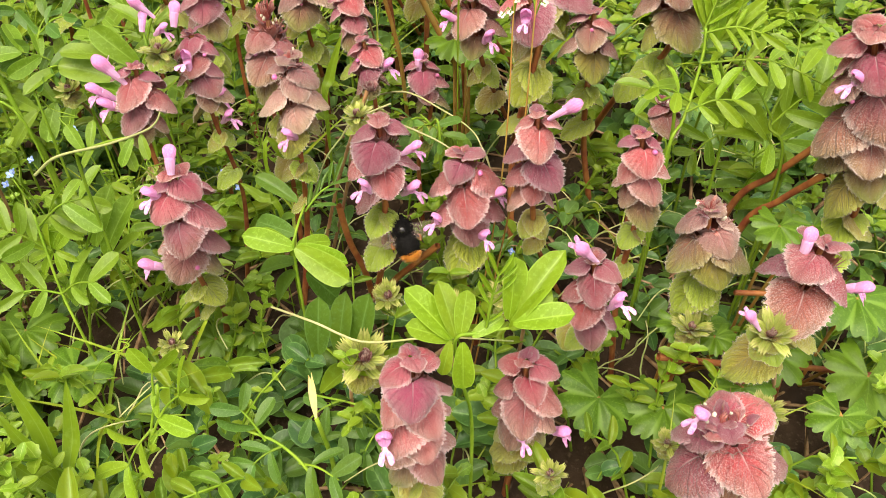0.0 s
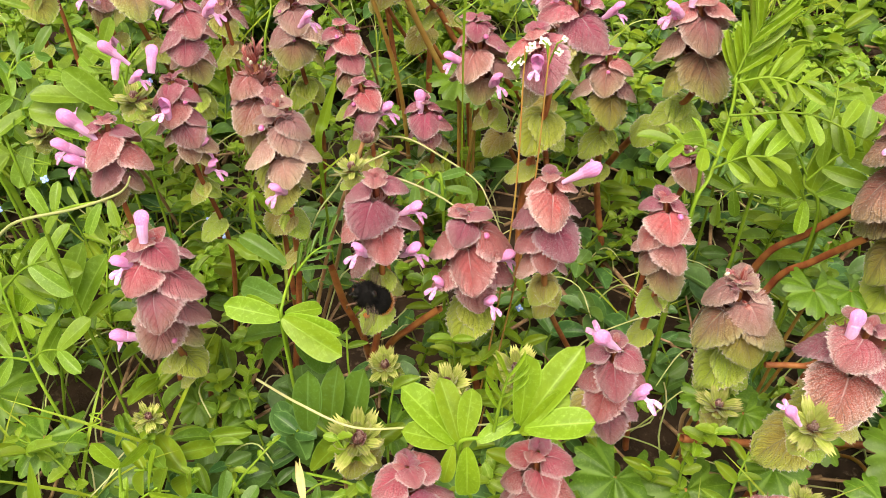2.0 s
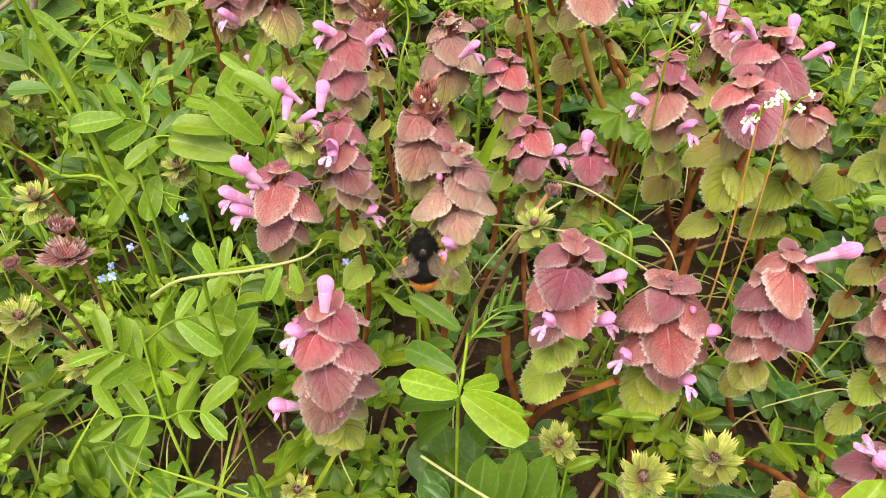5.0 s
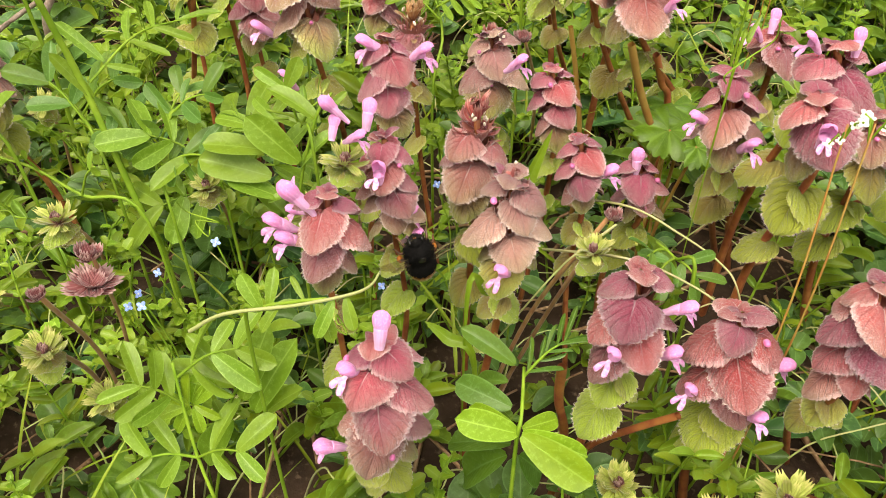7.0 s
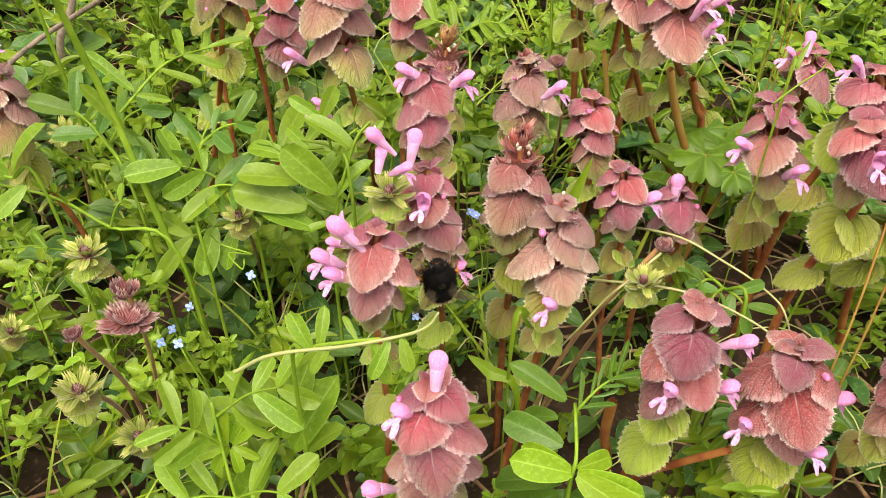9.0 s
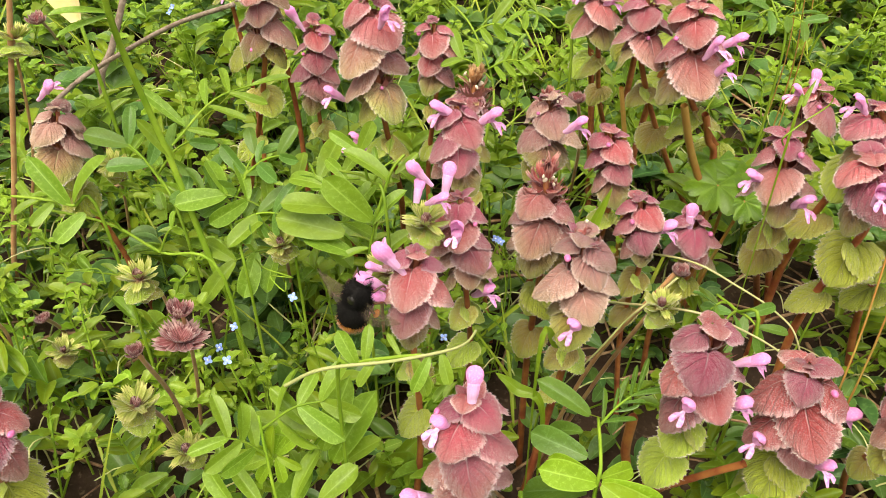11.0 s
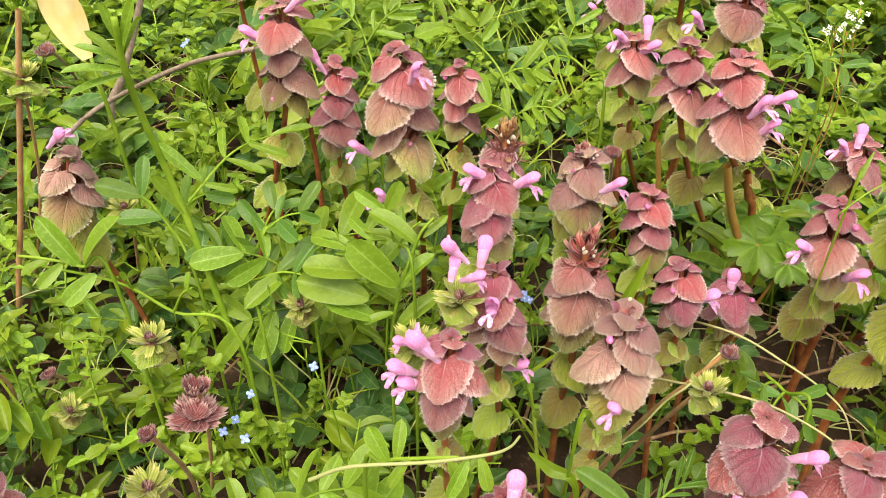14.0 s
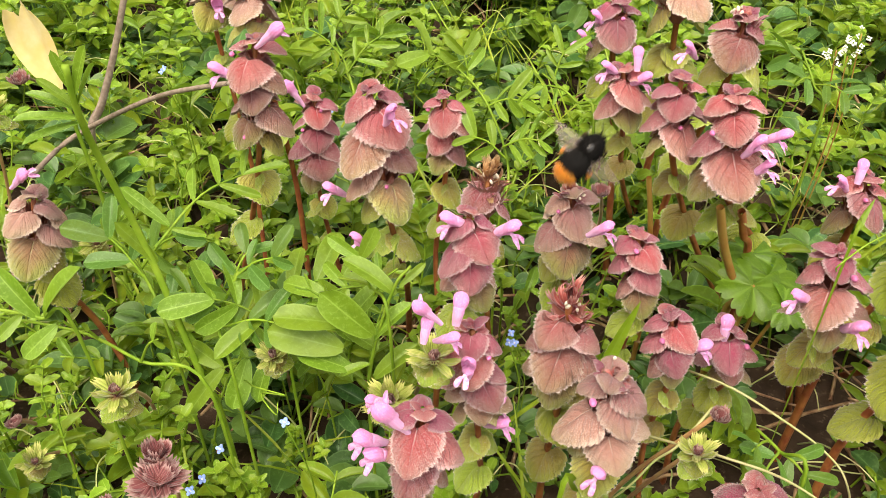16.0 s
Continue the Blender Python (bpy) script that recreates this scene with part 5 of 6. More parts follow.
vetch(((-0.1138, 0.1480, 0.0093), (-0.1060, 0.1470, 0.0400), (-0.1009, 0.1460, 0.0580), (-0.0966, 0.1460, 0.0658)), (
    ((-0.0960, 0.1460, 0.0553), (-0.0880, 0.1470, 0.0738), 0, 0, 'open'),
    ((-0.0980, 0.1460, 0.0591), (-0.0925, 0.1490, 0.0759), 0, 0, 'open'),
    ((-0.0936, 0.1450, 0.0555), (-0.0859, 0.1460, 0.0641), 0, 0, 'open'),
    ((-0.1009, 0.1450, 0.0531), (-0.1108, 0.1430, 0.0398), 0, 0, 'open'),
    ((-0.0991, 0.1460, 0.0634), (-0.1137, 0.1470, 0.0694), 0, 0, 'open'),
    ((-0.1014, 0.1470, 0.0664), (-0.1088, 0.1500, 0.0743), 0, 0, 'open'),
    ((-0.0985, 0.1470, 0.0647), (-0.1025, 0.1510, 0.0733), 0, 0, 'open'),
    ((-0.1089, 0.1430, 0.0598), (-0.1088, 0.1430, 0.0686), 0, 0, 'open', VETCH_FRESH),
    ((-0.1089, 0.1430, 0.0598), (-0.1136, 0.1420, 0.0644), 0, 0, 'open', VETCH_FRESH),
    ((-0.1089, 0.1430, 0.0598), (-0.1155, 0.1410, 0.0584), 0, 0, 'open', VETCH_FRESH),
    ((-0.1087, 0.1430, 0.0592), (-0.1130, 0.1400, 0.0537), 0, 0, 'open', VETCH_FRESH),
    ((-0.1081, 0.1430, 0.0593), (-0.1059, 0.1400, 0.0541), 0, 0, 'open', VETCH_FRESH),
    ((-0.1077, 0.1430, 0.0599), (-0.1023, 0.1410, 0.0579), 0, 0, 'open', VETCH_FRESH),
    ((-0.1078, 0.1430, 0.0604), (-0.1029, 0.1440, 0.0660), 0, 0, 'open', VETCH_FRESH),
    ((-0.1083, 0.1430, 0.0608), (-0.1060, 0.1450, 0.0678), 0, 0, 'open', VETCH_FRESH)), VETCH)
vetch(((-0.0926, 0.1900, 0.0686), (-0.0912, 0.1910, 0.0864), (-0.0862, 0.1940, 0.1038), (-0.0825, 0.1960, 0.1089)), (
    ((-0.0859, 0.1950, 0.1014), (-0.0959, 0.1970, 0.1110), 0, 0, 'open'),
    ((-0.0905, 0.1910, 0.0914), (-0.0844, 0.1930, 0.1014), 0, 0, 'open'),
    ((-0.0906, 0.1900, 0.0934), (-0.1011, 0.1880, 0.1059), 0, 0, 'open'),
    ((-0.0977, 0.1900, 0.0963), (-0.1127, 0.1890, 0.0994), 0, 0, 'open'),
    ((-0.0975, 0.1890, 0.0898), (-0.1142, 0.1880, 0.0953), 0, 0, 'open'),
    ((-0.0957, 0.1880, 0.0843), (-0.1075, 0.1870, 0.0908), 0, 0, 'open'),
    ((-0.0909, 0.1900, 0.0801), (-0.0828, 0.1920, 0.0897), 0, 0, 'open'),
    ((-0.0917, 0.1890, 0.0855), (-0.0983, 0.1860, 0.0859), 0, 0, 'open'),
    ((-0.0850, 0.1950, 0.1039), (-0.0794, 0.1980, 0.1085), 0, 0, 'narrow'),
    ((-0.0970, 0.1900, 0.0971), (-0.1054, 0.1920, 0.1048), 2, 0.006, 'folded')), VETCH)
vetch(((-0.1336, 0.1970, 0.0587), (-0.1356, 0.1963, 0.0694), (-0.1438, 0.2008, 0.1056), (-0.1465, 0.1970, 0.1304), (-0.1450, 0.1910, 0.1446), (-0.1432, 0.1880, 0.1560)), (
    ((-0.1422, 0.2010, 0.1071), (-0.1264, 0.2280, 0.1128), 4, 0.0125, 'narrow'),
    ((-0.1423, 0.2010, 0.1031), (-0.1479, 0.1980, 0.1156), 0, 0, 'narrow'),
    ((-0.1395, 0.2050, 0.1107), (-0.1492, 0.2060, 0.1203), 0, 0, 'narrow'),
    ((-0.1449, 0.1910, 0.1440), (-0.1583, 0.1900, 0.1455), 0, 0, 'narrow'),
    ((-0.1450, 0.1910, 0.1434), (-0.1576, 0.1890, 0.1399), 0, 0, 'narrow'),
    ((-0.1449, 0.1910, 0.1458), (-0.1540, 0.1910, 0.1503), 0, 0, 'narrow'),
    ((-0.1451, 0.1910, 0.1464), (-0.1504, 0.1900, 0.1529), 0, 0, 'narrow'),
    ((-0.1441, 0.1900, 0.1474), (-0.1390, 0.1890, 0.1564), 0, 0, 'narrow'),
    ((-0.1438, 0.1890, 0.1507), (-0.1452, 0.1880, 0.1586), 0, 0, 'narrow'),
    ((-0.1434, 0.1890, 0.1501), (-0.1392, 0.1880, 0.1599), 0, 0, 'narrow')), VETCH, "tall slender green vetch with narrow paired leaflets")
vetch(((-0.1571, 0.1860, 0.0932), (-0.1627, 0.1840, 0.0990), (-0.1707, 0.1840, 0.1008), (-0.1771, 0.1840, 0.1013)), (
    ((-0.1633, 0.1840, 0.0993), (-0.1692, 0.1830, 0.1117), 0, 0, 'open'),
    ((-0.1619, 0.1840, 0.0994), (-0.1555, 0.1850, 0.1129), 0, 0, 'open'),
    ((-0.1671, 0.1840, 0.0997), (-0.1707, 0.1780, 0.0971), 0, 0, 'open'),
    ((-0.1701, 0.1840, 0.1005), (-0.1754, 0.1800, 0.1000), 0, 0, 'open'),
    ((-0.1606, 0.1850, 0.0963), (-0.1670, 0.1790, 0.0915), 0, 0, 'open'),
    ((-0.1721, 0.1840, 0.1007), (-0.1771, 0.1870, 0.1042), 0, 0, 'open')), VETCH)
vetch(((-0.1305, 0.1880, 0.0754), (-0.1467, 0.1900, 0.0816), (-0.1576, 0.1890, 0.0906), (-0.1739, 0.1860, 0.0972)), (
    ((-0.1467, 0.1900, 0.0816), (-0.1387, 0.1860, 0.0928), 1, 0.0066, 'open'),
    ((-0.1549, 0.1900, 0.0873), (-0.1563, 0.1860, 0.0950), 1, 0.0066, 'open')), VETCH)
vetch(((0.0071, 0.0940, 0.0429), (0.0051, 0.0910, 0.0607), (0.0029, 0.0880, 0.0790), (0.0080, 0.0875, 0.0819), (0.0143, 0.0880, 0.0829)), (
    ((0.0023, 0.0880, 0.0798), (-0.0065, 0.0920, 0.0905), 0, 0, 'open'),
    ((0.0030, 0.0880, 0.0801), (0.0004, 0.0930, 0.0908), 0, 0, 'open'),
    ((0.0040, 0.0880, 0.0806), (0.0055, 0.0920, 0.0894), 0, 0, 'open'),
    ((0.0019, 0.0870, 0.0801), (0.0001, 0.0830, 0.0737), 0, 0, 'open'),
    ((0.0044, 0.0870, 0.0798), (0.0048, 0.0830, 0.0684), 0, 0, 'open'),
    ((0.0017, 0.0880, 0.0795), (-0.0065, 0.0860, 0.0858), 0, 0, 'open'),
    ((0.0063, 0.0870, 0.0814), (0.0126, 0.0890, 0.0851), 0, 0, 'open'),
    ((0.0143, 0.0880, 0.0842), (0.0226, 0.0920, 0.0991), 0, 0, 'open'),
    ((0.0137, 0.0880, 0.0852), (0.0153, 0.0920, 0.0977), 0, 0, 'open'),
    ((0.0145, 0.0870, 0.0852), (0.0255, 0.0840, 0.0910), 0, 0, 'open'),
    ((0.0140, 0.0870, 0.0836), (0.0216, 0.0880, 0.0921), 0, 0, 'open'),
    ((0.0092, 0.0880, 0.0830), (0.0115, 0.0900, 0.0960), 5, 0.0075, 'folded')), VETCH_FRESH, "bright yellow-green young vetch with upright leaflets")
vetch(((0.0608, 0.1550, 0.0786), (0.0655, 0.1600, 0.0911), (0.0691, 0.1660, 0.1056), (0.0691, 0.1680, 0.1130)), (
    ((0.0687, 0.1680, 0.1123), (0.0741, 0.1720, 0.1251), 5, 0.0157, 'folded'),
    ((0.0689, 0.1680, 0.1115), (0.0834, 0.1640, 0.1127), 5, 0.0090, 'narrow'),
    ((0.0659, 0.1600, 0.0928), (0.0778, 0.1580, 0.0973), 3, 0.0113, 'open'),
    ((0.0663, 0.1610, 0.0955), (0.0549, 0.1580, 0.1007), 2, 0.0098, 'open'),
    ((0.0684, 0.1650, 0.1045), (0.1030, 0.1600, 0.0993), 5, 0.0105, 'open')), VETCH_FRESH)
vetch(((0.0957, 0.1600, 0.0747), (0.0904, 0.1630, 0.0872), (0.0951, 0.1680, 0.0978)), (
    ((0.0912, 0.1630, 0.0872), (0.1013, 0.1620, 0.0981), 3, 0.0129, 'open'),
    ((0.0907, 0.1630, 0.0890), (0.0817, 0.1680, 0.0995), 2, 0.0128, 'open'),
    ((0.0931, 0.1660, 0.0923), (0.1156, 0.1800, 0.0994), 4, 0.0113, 'open'),
    ((0.0956, 0.1680, 0.0961), (0.1001, 0.1800, 0.1061), 3, 0.0106, 'narrow')), VETCH)
vetch(((-0.1139, 0.2000, 0.0638), (-0.1146, 0.2000, 0.0804), (-0.1217, 0.2100, 0.0933)), (
    ((-0.1152, 0.2000, 0.0843), (-0.1316, 0.2000, 0.0939), 3, 0.0162, 'open'),
    ((-0.1178, 0.2050, 0.0878), (-0.0994, 0.2100, 0.0950), 3, 0.0154, 'open'),
    ((-0.1140, 0.2000, 0.0763), (-0.1307, 0.1950, 0.0751), 3, 0.0154, 'open'),
    ((-0.1146, 0.2000, 0.0804), (-0.0968, 0.2000, 0.0861), 2, 0.0163, 'open')), VETCH)
vetch(((-0.0766, 0.0900, 0.0238), (-0.0721, 0.0920, 0.0373), (-0.0664, 0.0940, 0.0558)), (
    ((-0.0706, 0.0920, 0.0417), (-0.0578, 0.0920, 0.0600), 2, 0.0127, 'open'),
    ((-0.0698, 0.0930, 0.0447), (-0.0761, 0.0860, 0.0366), 2, 0.0119, 'open'),
    ((-0.0668, 0.0940, 0.0558), (-0.0653, 0.0950, 0.0642), 1, 0.0100, 'open')), VETCH_FRESH)
vetch(((-0.1047, 0.1350, 0.0333), (-0.1077, 0.1380, 0.0483), (-0.1098, 0.1420, 0.0615), (-0.1110, 0.1450, 0.0709)), (
    ((-0.1098, 0.1420, 0.0615), (-0.1172, 0.1400, 0.0690), 3, 0.0123, 'open'),
    ((-0.1101, 0.1440, 0.0678), (-0.0955, 0.1450, 0.0764), 3, 0.0131, 'open'),
    ((-0.1077, 0.1380, 0.0483), (-0.1183, 0.1350, 0.0511), 2, 0.0134, 'open'),
    ((-0.1077, 0.1380, 0.0483), (-0.0951, 0.1350, 0.0551), 2, 0.0134, 'open')), VETCH)
vetch(((-0.0626, 0.2500, 0.0810), (-0.0602, 0.2600, 0.0985), (-0.0677, 0.2700, 0.1153), (-0.0783, 0.2800, 0.1231)), (
    ((-0.0748, 0.2800, 0.1179), (-0.0884, 0.2800, 0.1263), 1, 0.0140, 'open'),
    ((-0.0730, 0.2780, 0.1170), (-0.0750, 0.2800, 0.1267), 2, 0.0130, 'open'),
    ((-0.0676, 0.2700, 0.1135), (-0.0564, 0.2650, 0.1179), 3, 0.0119, 'open'),
    ((-0.0622, 0.2620, 0.1048), (-0.0512, 0.2580, 0.1092), 4, 0.0100, 'narrow'),
    ((-0.0612, 0.2600, 0.1022), (-0.0721, 0.2580, 0.1101), 2, 0.0108, 'open')), VETCH)
vetch(((-0.1053, 0.2700, 0.0989), (-0.1093, 0.2800, 0.1167), (-0.1171, 0.2900, 0.1306)), (
    ((-0.1101, 0.2800, 0.1185), (-0.0991, 0.2850, 0.1293), 3, 0.0107, 'narrow'),
    ((-0.1118, 0.2820, 0.1230), (-0.1230, 0.2850, 0.1303), 3, 0.0107, 'narrow'),
    ((-0.1152, 0.2880, 0.1278), (-0.1079, 0.2900, 0.1377), 2, 0.0109, 'narrow')), VETCH)
vetch(((-0.1434, 0.2000, 0.0802), (-0.1557, 0.2150, 0.0924), (-0.1685, 0.2250, 0.0954)), (
    ((-0.1512, 0.2100, 0.0900), (-0.1616, 0.2140, 0.1017), 2, 0.0124, 'open'),
    ((-0.1535, 0.2130, 0.0918), (-0.1410, 0.2140, 0.1026), 2, 0.0125, 'open'),
    ((-0.1475, 0.2050, 0.0841), (-0.1351, 0.2050, 0.0940), 2, 0.0123, 'open')), VETCH_DEEP)
vetch(((-0.1248, 0.1900, 0.0765), (-0.1302, 0.2000, 0.0865), (-0.1250, 0.2050, 0.0983)), (
    ((-0.1291, 0.2000, 0.0849), (-0.1111, 0.1950, 0.0903), 4, 0.0121, 'open'),
    ((-0.1287, 0.2000, 0.0899), (-0.1368, 0.2000, 0.0945), 3, 0.0097, 'open'),
    ((-0.1261, 0.2050, 0.0967), (-0.1143, 0.2050, 0.1032), 2, 0.0105, 'open'),
    ((-0.1276, 0.2030, 0.0930), (-0.1230, 0.2100, 0.1020), 2, 0.0105, 'open')), VETCH_DEEP)
vetch(((-0.0867, 0.1900, 0.0927), (-0.0918, 0.2000, 0.0989), (-0.0997, 0.2000, 0.1017)), (
    ((-0.0925, 0.2000, 0.0989), (-0.0948, 0.2000, 0.1092), 1, 0.0125, 'open'),
    ((-0.0945, 0.2000, 0.0996), (-0.1037, 0.1970, 0.0972), 2, 0.0125, 'open'),
    ((-0.0917, 0.1990, 0.0979), (-0.0859, 0.2000, 0.1051), 2, 0.0083, 'narrow')), VETCH)
vetch(((0.0428, 0.3000, 0.0979), (0.0415, 0.3100, 0.1075), (0.0387, 0.3200, 0.1154)), (
    ((0.0415, 0.3100, 0.1075), (0.0488, 0.3000, 0.1081), 2, 0.0128, 'open'),
    ((0.0401, 0.3150, 0.1114), (0.0297, 0.3100, 0.1169), 2, 0.0130, 'open'),
    ((0.0409, 0.3120, 0.1087), (0.0305, 0.3000, 0.1094), 2, 0.0118, 'open')), VETCH_DEEP)
vetch(((-0.0004, 0.1650, 0.0811), (-0.0033, 0.1720, 0.0829), (-0.0063, 0.1780, 0.0828)), (
    ((-0.0033, 0.1720, 0.0829), (0.0009, 0.1660, 0.0817), 2, 0.0086, 'open'),
    ((-0.0033, 0.1720, 0.0829), (-0.0083, 0.1660, 0.0827), 2, 0.0079, 'open'),
    ((-0.0047, 0.1750, 0.0828), (-0.0100, 0.1700, 0.0847), 1, 0.0080, 'open')), VETCH_DEEP)
vetch(((-0.0368, 0.2600, 0.1105), (-0.0415, 0.2700, 0.1162), (-0.0512, 0.2800, 0.1205)), (
    ((-0.0396, 0.2700, 0.1145), (-0.0311, 0.2620, 0.1168), 2, 0.0094, 'narrow'),
    ((-0.0445, 0.2750, 0.1175), (-0.0548, 0.2700, 0.1193), 3, 0.0103, 'narrow'),
    ((-0.0479, 0.2780, 0.1196), (-0.0452, 0.2800, 0.1277), 2, 0.0104, 'narrow')), VETCH)
vetch(((-0.0136, 0.1150, 0.0165), (-0.0230, 0.1180, 0.0228), (-0.0358, 0.1200, 0.0254)), (
    ((-0.0230, 0.1180, 0.0228), (-0.0295, 0.1120, 0.0154), 2, 0.0107, 'open'),
    ((-0.0294, 0.1190, 0.0241), (-0.0391, 0.1150, 0.0192), 2, 0.0107, 'open'),
    ((-0.0168, 0.1160, 0.0178), (-0.0229, 0.1080, 0.0129), 2, 0.0116, 'open')), VETCH_DEEP)
vetch(((-0.0318, 0.0900, 0.0259), (-0.0399, 0.0950, 0.0354), (-0.0499, 0.0980, 0.0383)), (
    ((-0.0399, 0.0950, 0.0354), (-0.0478, 0.0900, 0.0331), 2, 0.0104, 'open'),
    ((-0.0442, 0.0960, 0.0363), (-0.0507, 0.1000, 0.0445), 2, 0.0104, 'open'),
    ((-0.0359, 0.0930, 0.0311), (-0.0250, 0.0860, 0.0340), 2, 0.0105, 'open')), VETCH_DEEP)
vetch(((0.0846, 0.2000, 0.0708), (0.0907, 0.1900, 0.0640), (0.1003, 0.1850, 0.0627)), (
    ((0.0888, 0.1920, 0.0670), (0.0806, 0.1900, 0.0598), 2, 0.0117, 'open'),
    ((0.0939, 0.1880, 0.0630), (0.0933, 0.1900, 0.0762), 2, 0.0147, 'open'),
    ((0.0985, 0.1850, 0.0627), (0.1094, 0.1850, 0.0688), 2, 0.0146, 'open')), VETCH)

vetch(((0.0798, 0.1660, 0.0890), (0.0755, 0.1670, 0.1011), (0.0727, 0.1690, 0.1090)), (
    ((0.0729, 0.1690, 0.1083), (0.0654, 0.1710, 0.1213), 0, 0, 'narrow'),
    ((0.0729, 0.1690, 0.1083), (0.0683, 0.1710, 0.1244), 0, 0, 'narrow'),
    ((0.0729, 0.1690, 0.1083), (0.0723, 0.1710, 0.1272), 0, 0, 'narrow'),
    ((0.0729, 0.1690, 0.1083), (0.0778, 0.1710, 0.1240), 0, 0, 'narrow'),
    ((0.0734, 0.1690, 0.1090), (0.0831, 0.1680, 0.1208), 0, 0, 'narrow'),
    ((0.0734, 0.1690, 0.1090), (0.0840, 0.1680, 0.1175), 0, 0, 'narrow'),
    ((0.0734, 0.1690, 0.1090), (0.0843, 0.1680, 0.1140), 0, 0, 'narrow'),
    ((0.0734, 0.1690, 0.1090), (0.0834, 0.1680, 0.1105), 0, 0, 'narrow')), VETCH_FRESH, "fresh green vetch with a fan of narrow leaflets")
vetch(((0.0986, 0.1630, 0.0701), (0.0942, 0.1640, 0.0784), (0.0918, 0.1650, 0.0829)), (
    ((0.0923, 0.1650, 0.0812), (0.0815, 0.1670, 0.0961), 0, 0, 'open'),
    ((0.0942, 0.1650, 0.0821), (0.0960, 0.1670, 0.0968), 0, 0, 'open'),
    ((0.0912, 0.1650, 0.0803), (0.0780, 0.1640, 0.0870), 0, 0, 'open'),
    ((0.0930, 0.1640, 0.0802), (0.0918, 0.1590, 0.0732), 0, 0, 'open'),
    ((0.0952, 0.1650, 0.0812), (0.1026, 0.1650, 0.0863), 0, 0, 'open'),
    ((0.0852, 0.1660, 0.0848), (0.0692, 0.1680, 0.0978), 0, 0, 'narrow'),
    ((0.0860, 0.1670, 0.0884), (0.0694, 0.1670, 0.0933), 0, 0, 'narrow')), VETCH_FRESH)
vetch(((0.0631, 0.1600, 0.0880), (0.0586, 0.1620, 0.0955), (0.0561, 0.1630, 0.0988)), (
    ((0.0563, 0.1630, 0.0980), (0.0479, 0.1650, 0.1010), 0, 0, 'open'),
    ((0.0564, 0.1630, 0.0985), (0.0645, 0.1650, 0.0995), 0, 0, 'open'),
    ((0.0572, 0.1630, 0.0970), (0.0519, 0.1600, 0.0928), 0, 0, 'open')), VETCH)
vetch(((-0.0917, 0.1410, 0.0833), (-0.0873, 0.1370, 0.0946), (-0.0803, 0.1345, 0.0992), (-0.0737, 0.1335, 0.1013)), (
    ((-0.0864, 0.1360, 0.0959), (-0.0899, 0.1380, 0.1022), 0, 0, 'open'),
    ((-0.0848, 0.1360, 0.0965), (-0.0840, 0.1390, 0.1028), 0, 0, 'open'),
    ((-0.0754, 0.1335, 0.1008), (-0.0719, 0.1290, 0.0952), 0, 0, 'open'),
    ((-0.0723, 0.1333, 0.1014), (-0.0749, 0.1280, 0.0971), 0, 0, 'open'),
    ((-0.0701, 0.1330, 0.1024), (-0.0685, 0.1290, 0.0981), 0, 0, 'open'),
    ((-0.0824, 0.1350, 0.0984), (-0.0859, 0.1310, 0.0954), 0, 0, 'open'),
    ((-0.0777, 0.1340, 0.1002), (-0.0804, 0.1370, 0.1032), 0, 0, 'narrow')), VETCH)

# ---- vines, twigs, fallen stems ----
strand("runner", ((-0.1010, 0.1365, 0.0890), (-0.0930, 0.1350, 0.0952), (-0.0790, 0.1335, 0.0995), (-0.0690, 0.1325, 0.1035), (-0.0655, 0.1322, 0.1060), (-0.0640, 0.1325, 0.1085)), 0.0004, 0.0002, STEM_PALE, "thin yellow-green creeping vetch runner", "tendril")
strand("runner", ((-0.0167, 0.1650, 0.0880), (-0.0048, 0.1630, 0.0847), (0.0055, 0.1580, 0.0802)), 0.00032, 0.0002, STEM_PALE, "thin pale green runner between dead-nettles", "vine")
strand("runner", ((-0.0110, 0.1900, 0.0840), (-0.0003, 0.1820, 0.0824), (0.0083, 0.1760, 0.0791), (0.0119, 0.1700, 0.0758)), 0.00032, 0.0002, STEM_PALE, "thin pale green stalk bending to the ground", "vine")
strand("runner", ((-0.0315, 0.1120, 0.0617), (-0.0195, 0.1080, 0.0589), (-0.0056, 0.1050, 0.0628), (0.0024, 0.1050, 0.0631)), 0.00032, 0.0002, STEM_PALE, "thin pale green stalk bearing fresh leaves", "vine")
strand("twig", ((-0.2091, 0.2620, 0.0885), (-0.2069, 0.2830, 0.0901), (-0.1873, 0.2800, 0.1015), (-0.1619, 0.2650, 0.1162), (-0.1346, 0.2430, 0.1299)), 0.0009, 0.0007, TWIG, "dry grey-brown arched twig", "twig")
strand("bare_stem", ((-0.2011, 0.2500, 0.1362), (-0.2077, 0.2480, 0.1108), (-0.2174, 0.2450, 0.0738), (-0.2273, 0.2400, 0.0342)), 0.00080, 0.00095, STEM_ROSE, "upright bare reddish stem", "stem")
strand("fallen_stem", ((0.0575, 0.1180, 0.0425), (0.0807, 0.1220, 0.0352), (0.1086, 0.1300, 0.0247), (0.1398, 0.1350, 0.0133)), 0.00104, 0.00088, STEM_RED, "long red-brown stem lying over low leaves", "stem")
strand("fallen_stem", ((0.1023, 0.1480, 0.0806), (0.0976, 0.1580, 0.0651), (0.0919, 0.1650, 0.0497)), 0.00104, 0.00104, STEM_RED, "leaning red-brown bare stem", "stem")
